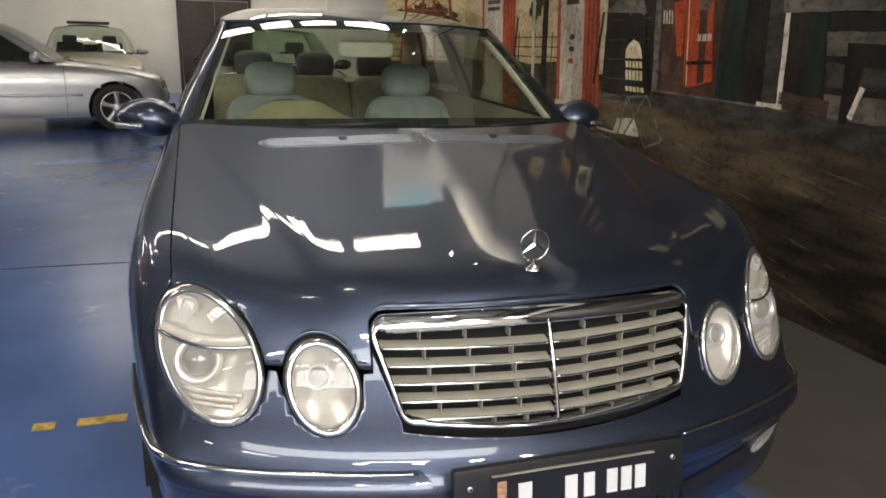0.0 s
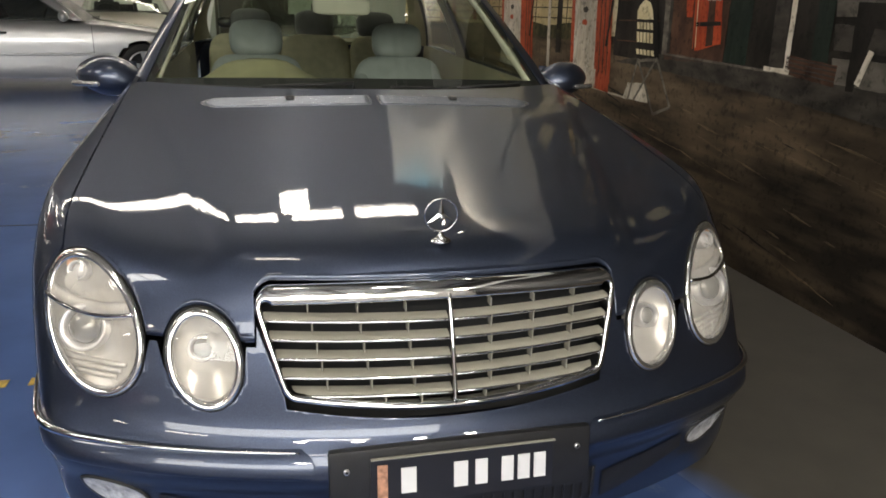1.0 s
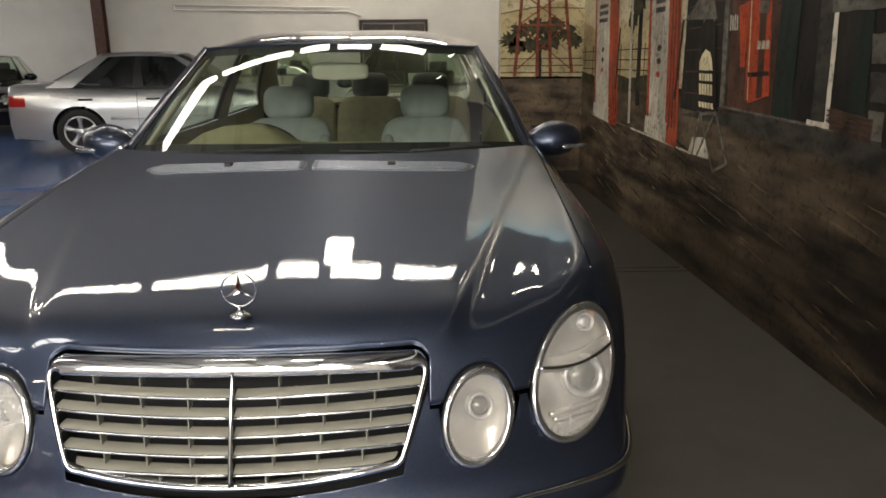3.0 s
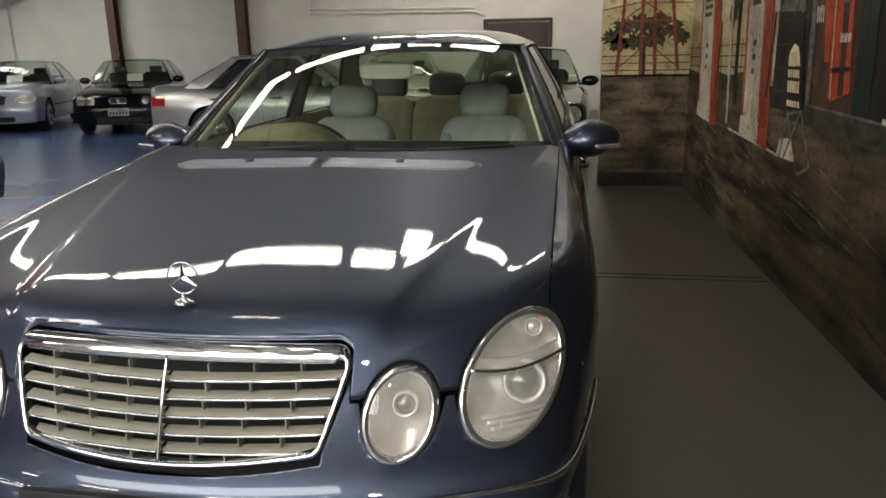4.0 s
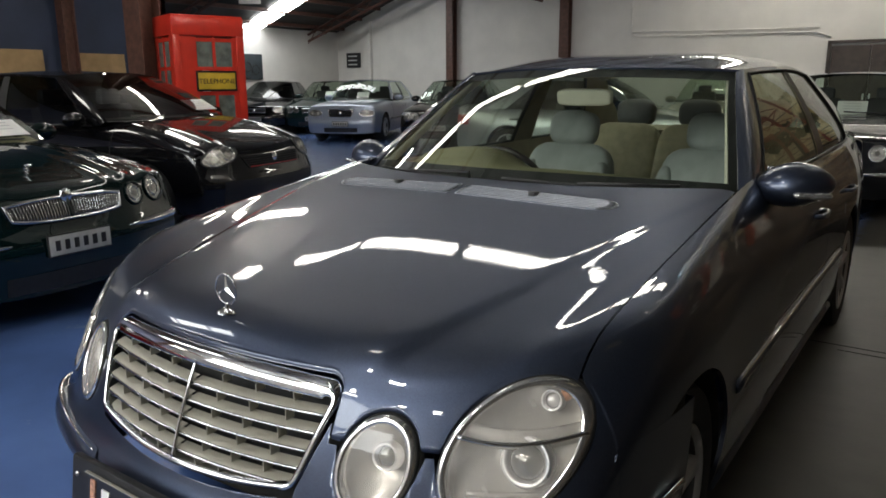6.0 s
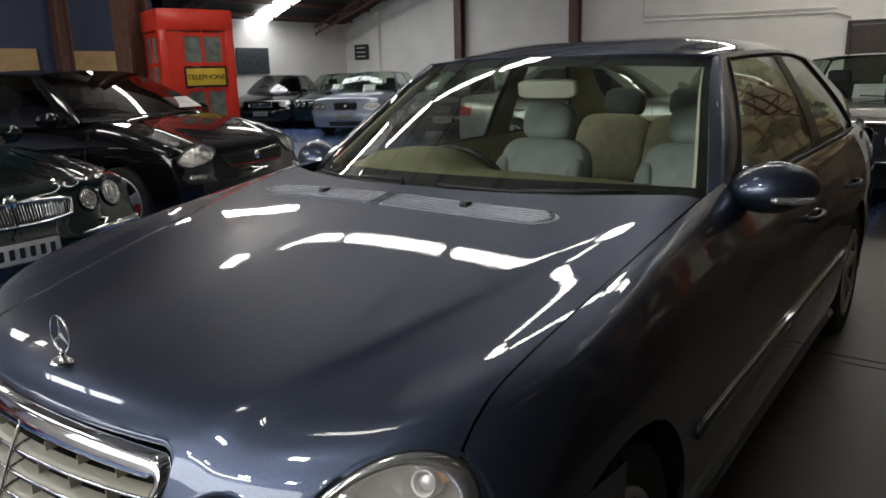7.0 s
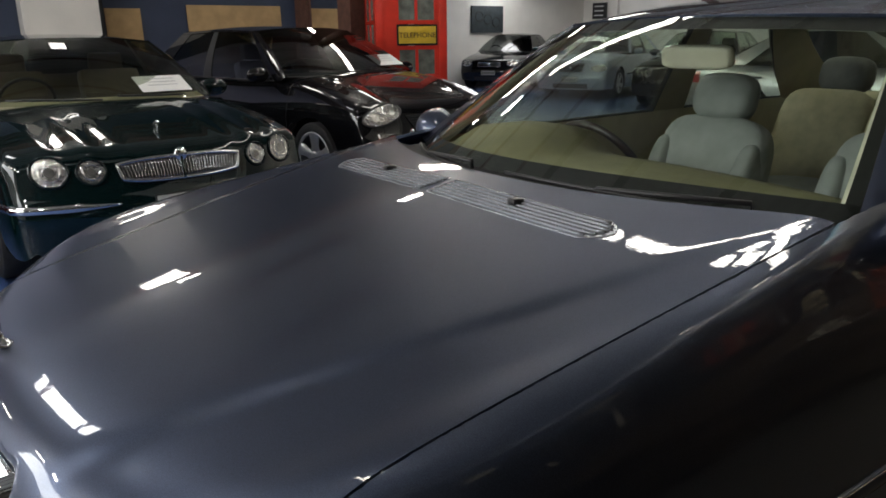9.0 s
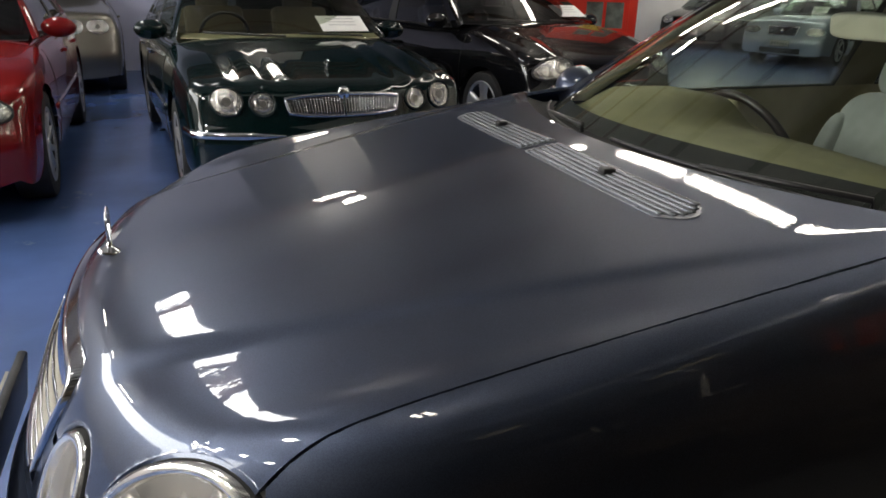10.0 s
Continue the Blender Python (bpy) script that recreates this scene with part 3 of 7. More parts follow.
def ring_band(o, off, inner, outer, depth, n=72):
    """A raised chrome rim round a leaning ellipse: back, crown and back again."""
    rows = []
    for grow, o2 in ((outer, -depth), (outer * 0.9, off * 0.6), ((inner + outer) / 2, off), (inner * 0.9, off * 0.5), (inner, -depth)):
        p = outline(o, n, grow)
        p = np.concatenate([p, p[:1]])
        rows.append(on_face(p[:, 0], p[:, 1], o2))
    return np.array(rows)


def hazy_lens():
    m = glass_mat("hazy_lens", (0.93, 0.90, 0.85), 1.45)
    nt = m.node_tree
    out = nt.nodes["Material Output"]
    src = out.inputs["Surface"].links[0].from_socket
    df = nt.nodes.new("ShaderNodeBsdfDiffuse")
    df.inputs[0].default_value = (0.88, 0.85, 0.80, 1)
    tc = nt.nodes.new("ShaderNodeTexCoord")
    nz = nt.nodes.new("ShaderNodeTexNoise")
    nz.inputs["Scale"].default_value = 14
    nz.inputs["Detail"].default_value = 5
    nt.links.new(tc.outputs["Object"], nz.inputs["Vector"])
    mr = nt.nodes.new("ShaderNodeMapRange")
    mr.inputs["From Min"].default_value = 0.3
    mr.inputs["From Max"].default_value = 0.7
    mr.inputs["To Min"].default_value = 0.08
    mr.inputs["To Max"].default_value = 0.28
    nt.links.new(nz.outputs["Fac"], mr.inputs[0])
    mx = nt.nodes.new("ShaderNodeMixShader")
    nt.links.new(mr.outputs[0], mx.inputs[0])
    nt.links.new(src, mx.inputs[1])
    nt.links.new(df.outputs[0], mx.inputs[2])
    nt.links.new(mx.outputs[0], out.inputs["Surface"])
    return m


M["hazy"] = hazy_lens()


def hero_lamps(car):
    for s in (1, -1):
        for name, o, label in (("headlamp", LAMP, "large oval headlamp with hazy lens and chrome rim"), ("inner_headlamp", OVAL, "small oval inner headlamp with hazy lens and chrome rim")):
            body = sheet(name, flipx(disc(o, 48, 12, 0.0, -0.030, -0.045), s), M["reflector"], car, label, flip=s > 0)
            # bowl wall between the rim and the reflector
            a = disc(o, 72, 2, 0.001, 0.0)[-1]
            b = disc(o, 72, 2, 0.0, -0.030)[-1]
            sheet("bowl", flipx(np.array([a, b]), s), M["reflector"], body, flip=s < 0)
            lens = sheet("lens", flipx(disc(o, 64, 12, -0.002, 0.004, 0.006), s), M["hazy"], body, "hazy yellowed lens", flip=s < 0)
            lens.visible_shadow = False
            sheet("rim", flipx(ring_band(o, 0.009, -0.015, 0.002, 0.006), s), M["satin_rim"], body, "satin chrome rim", flip=s < 0)
            sheet("seal", flipx(ring_band(o, 0.002, 0.001, 0.0050, 0.006), s), M["gap"], body, flip=s < 0)
            # bulb shades and the projector
            spots = ((0.738, 0.625, 0.046),) if o is LAMP else ((0.494, 0.615, 0.026),)
            if o is LAMP:
                spots += ((0.752, 0.727, 0.020),)
            for cx, cz, r in spots:
                q = on_face(np.array([cx]), np.array([cz]), -0.055)[0]
                bm = bmesh.new()
                ax = Vector((0.18, -0.92, 0.34)).normalized()
                m = Matrix.Translation((q[0] * s, q[1], q[2])) @ Vector((ax.x * s, ax.y, ax.z)).to_track_quat("Z", "Y").to_matrix().to_4x4()
                lathe(bm, [(r * 1.1, 0.0), (r * 1.08, 0.03), (r * 1.0, 0.034), (r * 0.78, 0.026), (r * 0.74, 0.022)], 32, m)
                part("projector_ring", bm, M["alloy"], body, smooth=True)
                bm = bmesh.new()
                lathe(bm, [(r * 0.76, 0.018)] + [(r * 0.76 * math.cos(t), 0.018 + r * 0.4 * math.sin(t)) for t in (0.3, 0.6, 0.9, 1.2, 1.5)], 24, m)
                part("bulb_lens", bm, M["alloy"] if cz > 0.7 else M["bulb_glass"], body, smooth=True)
            if o is LAMP:
                # chrome bar that divides indicator and main beam, and the amber-lit upper chamber
                xs = np.linspace(0.632, 0.828, 24)
                zs = 0.684 + 0.012 * np.sin((xs - 0.632) / 0.196 * np.pi) * -1
                p = on_face(xs, zs, 0.006)
                vv, ff = tube_pts(p * [s, 1, 1], 0.005, 8)
                mesh_ob("divider", vv, ff, M["chrome"], body)
                vv, ff = tube_pts(on_face(xs, zs - 0.002, -0.025) * [s, 1, 1], 0.010, 6, squash=2.2)
                mesh_ob("shelf", vv, ff, M["reflector"], body)
                # ribs of the main beam's lower trim
                for k in range(3):
                    xs2 = np.linspace(0.655 + 0.01 * k, 0.80 - 0.02 * k, 14)
                    zz = 0.575 - 0.012 * k + 0.10 * (xs2 - 0.72) ** 2
                    vv, ff = tube_pts(on_face(xs2, zz, -0.030) * [s, 1, 1], 0.006, 6)
                    mesh_ob("trim_rib", vv, ff, M["reflector"], body)
                # small orange bulb in the indicator
                q = on_face(np.array([0.772]), np.array([0.742]), -0.03)[0] * [s, 1, 1]
                bm = bmesh.new()
                bmesh.ops.create_uvsphere(bm, u_segments=14, v_segments=8, radius=0.013, matrix=Matrix.Translation(q))
                part("indicator_bulb", bm, M["amber"], body, "orange indicator bulb", smooth=True)


M["bulb_glass"] = mat("bulb_glass", (0.20, 0.20, 0.19), 0.08, 0.4, 0.1, coat=1)


def grille_outline(n_top=40):
    """Half outline of the grille, x and z, from the top middle round to the bottom middle."""
    pts = []
    for x in np.linspace(0, 0.355, 24):
        pts.append((x, 0.7585 - 0.006 * (x / 0.355) ** 2))
    c = np.array([0.355, 0.7165])
    for a in np.linspace(80, -8, 12):
        pts.append((c[0] + 0.036 * math.cos(radians(a)), c[1] + 0.036 * math.sin(radians(a))))
    for t in np.linspace(0.08, 0.92, 16):
        pts.append((0.3895 + (0.349 - 0.3895) * t, 0.705 + (0.572 - 0.705) * t))
    c = np.array([0.312, 0.578])
    for a in np.linspace(-12, -80, 10):
        pts.append((c[0] + 0.036 * math.cos(radians(a)), c[1] + 0.036 * math.sin(radians(a))))
    for x in np.linspace(0.305, 0, 24):
        pts.append((x, 0.5205 + 0.021 * (x / 0.305) ** 2))
    return np.array(pts)


def face_pt(x, z, off):
    return np.stack([x, nose(x, z) - off, z], -1)


def hero_grille(car):
    g = thing_part("grille", car, "chrome framed radiator grille with silver slats")
    half = grille_outline()
    loop = np.concatenate([half, (half * [-1, 1])[::-1][1:-1]])
    loop = np.concatenate([loop, loop[:1]])
    c = np.array([0, 0.64])
    # frame: wide bright top band, narrow sides and foot
    d = np.gradient(loop, axis=0)
    nrm = np.stack([-d[:, 1], d[:, 0]], -1)
    nrm /= np.linalg.norm(nrm, axis=1, keepdims=True) + 1e-9
    nrm = np.where(((c - loop) * nrm).sum(1, keepdims=True) < 0, -nrm, nrm)
    width = 0.013 + 0.021 * np.clip((loop[:, 1] - 0.725) / 0.02, 0, 1) * np.clip((0.40 - np.abs(loop[:, 0])) / 0.03, 0, 1)
    rows = []
    for f, off in ((0.0, -0.03), (0.0, 0.005), (0.07, 0.0085), (0.16, 0.0100), (0.5, 0.0105), (0.84, 0.0095), (0.94, 0.0075), (1.0, 0.002), (1.02, -0.03)):
        p = loop + nrm * (width * f)[:, None]
        rows.append(face_pt(p[:, 0], p[:, 1], off))
    ob = sheet("frame", np.array(rows), M["chrome"], g, "bright chrome frame", flip=True)
    # dark recess behind
    xs, zs = np.linspace(-0.39, 0.39, 40), np.linspace(0.470, 0.76, 16)
    X, Z = np.meshgrid(xs, zs, indexing="ij")
    sheet("backing", face_pt(X, Z, -0.075), M["gap"], g)

    def half_span(z):
        s = half[(half[:, 1] < 0.752)]
        s = s[s[:, 0] > 0.29]
        o = np.argsort(s[:, 1])
        return float(np.interp(z, s[o, 1], s[o, 0])) - 0.012

    n = 5
    for i in range(n):
        z = 0.6945 - 0.0345 * i
        for s in (1, -1):
            x1 = half_span(z)
            xs = np.linspace(0.004, x1, 30)
            bow = -0.004 * (1 - xs / x1)
            zz = z + bow - 0.004
            prof = ((-0.027, 0.0075), (-0.018, 0.0062), (-0.009, 0.0042), (0.0, 0.001), (0.003, -0.003), (-0.002, -0.006), (-0.022, -0.002))
            P = np.array([face_pt(xs, zz, 0) + np.array([0, -o, h]) for o, h in prof]) * [s, 1, 1]
            sheet("slat", P, M["silver_plastic"], g, flip=s > 0)
            e = face_pt(xs, zz, 0.002) + np.array([0, 0, -0.001])
            vv, ff = tube_pts(e * [s, 1, 1], 0.0030, 6)
            mesh_ob("chrome_edge", vv, ff, M["chrome"], g, "chrome slat edge")
    for i in range(n + 1):
        z = 0.7115 - 0.0345 * i
        x1 = half_span(max(0.54, z))
        for fx in (0.24, 0.50, 0.76):
            for s in (1, -1):
                q = face_pt(np.array(fx * x1), np.array(z), -0.012)
                boxed("divider", (q[0] * s, q[1], q[2] - 0.001), (0.0022, 0.024, 0.026 if i else 0.018), M["silver_plastic"], g)
    zs = np.linspace(0.527, 0.735, 20)
    vv, ff = tube_pts(face_pt(0 * zs, zs, 0.006), 0.0045, 8)
    mesh_ob("centre_bar", vv, ff, M["chrome"], g, "chrome centre bar")


def thing_part(name, parent, label):
    """An empty mesh-less part would carry nothing, so a part starts as a small hidden block of its own."""
    bm = bmesh.new()
    box(bm, (0, 0.34, 0.63), (0.5, 0.02, 0.12))
    return part(name, bm, M["gap"], parent, label)


def bumper_line(z, s0, s1, n, off):
    out = []
    for s in np.linspace(s0, s1, n):
        if s <= 0.5:
            q0, d = np.array([s, 0.95, z]), np.array([0, -1.0, 0])
        else:
            a = (s - 0.5) * radians(78)
            q0, d = np.array([0.5, 0.95, z]), np.array([math.sin(a), -math.cos(a), 0])
        out.append(cast(hero_inside, q0, d, 2.0) + off * d)
    return np.array(out)


def hero_trim(car):
    for s in (1, -1):
        # bumper strips: a painted moulding with rounded end and a tapering chrome bead along its upper edge
        rows = []
        for v in np.linspace(-1, 1, 9):
            rows.append(bumper_line(0.428 + 0.030 * v, 0.292 + 0.022 * abs(v) ** 3, 1.42, 70, 0.011 * (1 - abs(v) ** 4) - 0.001))
        sheet("bumper_moulding", np.array(rows) * [s, 1, 1], M["paint"], car, "painted bumper moulding", flip=s < 0)
        p = bumper_line(0.454, 0.318, 1.42, 70, 0.009) * [s, 1, 1]
        vv, ff = tube_pts(p, [0.0022 + 0.0058 * min(1.0, k / 34) for k in range(70)], 8, squash=1.2)
        mesh_ob("chrome_strip", vv, ff, M["chrome"], car, "chrome strip along the bumper")
        # fog lamps
        o = (0.69, 0.320, 0.070, 0.030, -0.30)
        fog = sheet("fog_lamp", flipx(disc(o, 40, 8, 0.0, 0.004), s), M["fog_bowl"], car, "clear fog lamp in the bumper", flip=s > 0)
        ln = sheet("lens", flipx(disc(o, 40, 8, 0.0, 0.010, 0.004), s), M["lens"], fog, flip=s < 0)
        ln.visible_shadow = False
        sheet("surround", flipx(ring_band(o, 0.006, -0.004, 0.006, 0.004, 48), s), M["black"], fog, flip=s < 0)
        # outer intake beside the fog lamp
        xs, zs = np.linspace(0.36, 0.60, 20), np.linspace(0.27, 0.335, 6)
        X, Z = np.meshgrid(xs, zs, indexing="ij")
        Z = 0.228 + 0.26 * (X - 0.36) + (Z - 0.27) / 0.065 * (0.072 - 0.14 * (X - 0.36))
        sheet("side_intake", on_face(X, Z, 0.003) * [s, 1, 1], M["black"], car, "black lower intake", flip=s < 0)
    # lower mesh intake under the number plate
    xs, zs = np.linspace(-0.34, 0.34, 40), np.linspace(0.235, 0.325, 10)
    X, Z = np.meshgrid(xs, zs, indexing="ij")
    sheet("lower_intake", on_face(X, Z, 0.003), M["black"], car, "black mesh lower intake")
    for i in range(28):
        x = -0.33 + 0.66 * i / 27
        p = on_face(np.full(6, x), np.linspace(0.238, 0.322, 6), 0.006)
        vv, ff = tube_pts(p, 0.0025, 5)
        mesh_ob("intake_bar", vv, ff, M["black"], car)
    # number plate in its black holder, its characters as plain bars
    R = Matrix.Rotation(radians(-8), 3, "X")
    pl = part("plate_holder", box(bmesh.new(), (-0.002, 0.046, 0.432), (0.532, 0.022, 0.128), R, 0.008), M["black"], car, "black plate holder", angle=35)
    part("number_plate", box(bmesh.new(), (-0.004, 0.034, 0.429), (0.372, 0.006, 0.100), R, 0.002), M["plate_black"], pl, "black number plate")
    base = Vector((-0.004, 0.0295, 0.429))
    for x, w, h, m in ((-0.163, 0.024, 0.072, "plate_badge"), (-0.112, 0.036, 0.052, "white_mark"), (-0.008, 0.034, 0.052, "white_mark"), (0.034, 0.030, 0.052, "white_mark"), (0.088, 0.030, 0.052, "white_mark"), (0.122, 0.030, 0.052, "white_mark"), (0.156, 0.030, 0.052, "white_mark")):
        part("plate_mark", box(bmesh.new(), base + R @ Vector((x, 0, 0)), (w * 0.82, 0.003, h), R), M[m], pl)
    part("plate_top_edge", box(bmesh.new(), (-0.004, 0.033, 0.4805), (0.372, 0.007, 0.0025), R), M["silver_plastic"], pl)
    for x in (-0.245, 0.222):
        bm = bmesh.new()
        lathe(bm, [(0.006, 0), (0.006, 0.003), (0.003, 0.005)], 12, pose(x + 0.01, 0.035, 0.459, 82))
        part("screw", bm, M["alloy"], pl, smooth=True)
    # upright ornament on the bonnet
    z0 = float(hood_top(np.array(0.0), np.array(0.30))) - 0.003
    bm = bmesh.new()
    lathe(bm, [(0.0, 0.0), (0.023, 0.0), (0.0235, 0.004), (0.019, 0.009), (0.010, 0.013), (0.006, 0.017), (0.004, 0.024), (0.003, 0.026), (0.0, 0.026)], 28, pose(0, 0.302, z0, -10))
    orn = part("bonnet_ornament", bm, M["chrome"], car, "upright chrome ring ornament on a round foot", smooth=True)
    cc = Vector((0, 0.306, z0 + 0.060))
    t = [cc + 0.0355 * Vector((math.cos(a), 0, math.sin(a))) for a in np.linspace(0, 2 * math.pi, 48, endpoint=False)]
    vv, ff = tube_pts(t, 0.0021, 8, closed=True)
    mesh_ob("ring", vv, ff, M["chrome"], orn)
    bm = bmesh.new()
    for a in (90, 210, 330):
        a = radians(a)
        d, w = Vector((math.cos(a), 0, math.sin(a))), Vector((-math.sin(a), 0, math.cos(a)))
        v = [bm.verts.new(q) for q in (cc + 0.035 * d, cc + 0.0062 * w + 0.0036 * d, cc - 0.0062 * w + 0.0036 * d, cc + Vector((0, -0.0035, 0)), cc + Vector((0, 0.0035, 0)))]
        for f in ((0, 1, 3), (0, 3, 2), (0, 4, 1), (0, 2, 4)):
            bm.faces.new([v[i] for i in f])
    part("spokes", bm, M["chrome"], orn)
    # slotted air intakes at the back of the bonnet, with washer jets
    for s in (1, -1):
        def line(x, k):
            y = 1.262 + 0.10 * x * x + k
            return np.stack([x * s, y, hood_top(x, y) + 0.0015], -1)
        n = 30
        ks = np.linspace(-0.048, 0.048, 9)
        P = []
        for k in ks:
            sh = 0.045 * (k / 0.048) ** 2
            xs = np.linspace(0.010 + sh * 0.1, 0.545 - sh, n)
            P.append(line(xs, k))
        cw = sheet("cowl_vent", np.array(P), M["vent_grey"], car, "grey slotted air intake panel", flip=s > 0, fold=0.003)
        for i, k in enumerate(np.linspace(-0.036, 0.036, 6)):
            sh = 0.045 * (k / 0.048) ** 2
            xs = np.linspace(0.018 + sh * 0.1, 0.530 - sh, n)
            p = line(xs, k) + np.array([0, 0, 0.0015])
            vv, ff = tube_pts(p, 0.0052, 6, squash=0.55)
            mesh_ob("slat", vv, ff, M["vent_grey"], cw)
            p = line(xs, k + 0.0072) + np.array([0, 0, 0.0006])
            vv, ff = tube_pts(p, 0.0026, 5, squash=0.5)
            mesh_ob("slot", vv, ff, M["black"], cw)
        q = line(np.array(0.269), 0.012)
        bm = bmesh.new()
        box(bm, (q[0], q[1], q[2] + 0.006), (0.026, 0.030, 0.014), bevel=0.005)
        part("washer_jet", bm, M["black"], cw, "black washer jet", smooth=True)


M["fog_bowl"] = mat("fog_bowl", (0.80, 0.81, 0.84), 0.18, 0.5, 0.30, 45, bump=0.8, bump_scale=60)
M["plate_badge"] = mat("plate_badge", (0.42, 0.22, 0.14), 0.5, 0, 0.4, 90)
M["vent_grey"] = mat("vent_grey", (0.27, 0.285, 0.32), 0.26, 0.65, 0.05, 30)


# upper body
def ws_y(x, z):
    """How far back the windscreen stands: raked, bowed sideways, less so towards the roof."""
    h, w = z - 1.0, (x / 0.7) ** 2
    return 1.395 + 1.70 * h + 1.9 * np.maximum(0, h - 0.24) ** 2 + (0.34 - 0.05 * h) * w - 0.03 * w * w


def ws_bottom(x):
    z = 1.014 - 0.036 * (x / 0.776) ** 2
    return np.stack([x, ws_y(x, z), z], -1)


def ws_top(x):
    z = 1.392 - 0.016 * (np.abs(x) / 0.6) ** 2.6
    return np.stack([x, ws_y(x, z), z], -1)


def windscreen(nu=41, nv=24):
    u = np.linspace(-1, 1, nu)
    v = np.linspace(0, 1, nv)[:, None]
    lo, hi = 1.014 - 0.036 * u ** 2, 1.392 - 0.016 * np.abs(u) ** 2.6
    z = lo + (hi - lo) * v
    x = u * (0.770 - 0.176 * v ** 1.05)
    return np.stack([x, ws_y(x, z), z], -1)


def side_pt(f, t):
    """A point of the car's side above the belt: f from the windscreen pillar to the rear pillar, t from belt to roof."""
    f, t = np.broadcast_arrays(np.asarray(f, float), np.asarray(t, float))
    yf = 1.735 + 0.585 * t ** 0.95
    yr = 4.42 - 0.66 * t ** 1.1
    y = yf + (yr - yf) * f
    belt = 0.985 + 0.03 * np.clip((y - 1.8) / 2.4, 0, 1)
    rail = 1.374 + 0.030 * np.sin(np.pi * np.clip((y - 2.2) / 1.7, 0, 1)) - 0.02 * np.clip((y - 3.3) / 0.6, 0, 1)
    z = belt + (rail - belt) * t
    xb = 0.812 - 0.10 * np.clip((y - 3.6) / 0.9, 0, 1) ** 2
    x = xb + (0.612 - xb) * t ** 1.12 + 0.012 * np.sin(np.pi * t)
    return np.stack([x, y, z], -1)


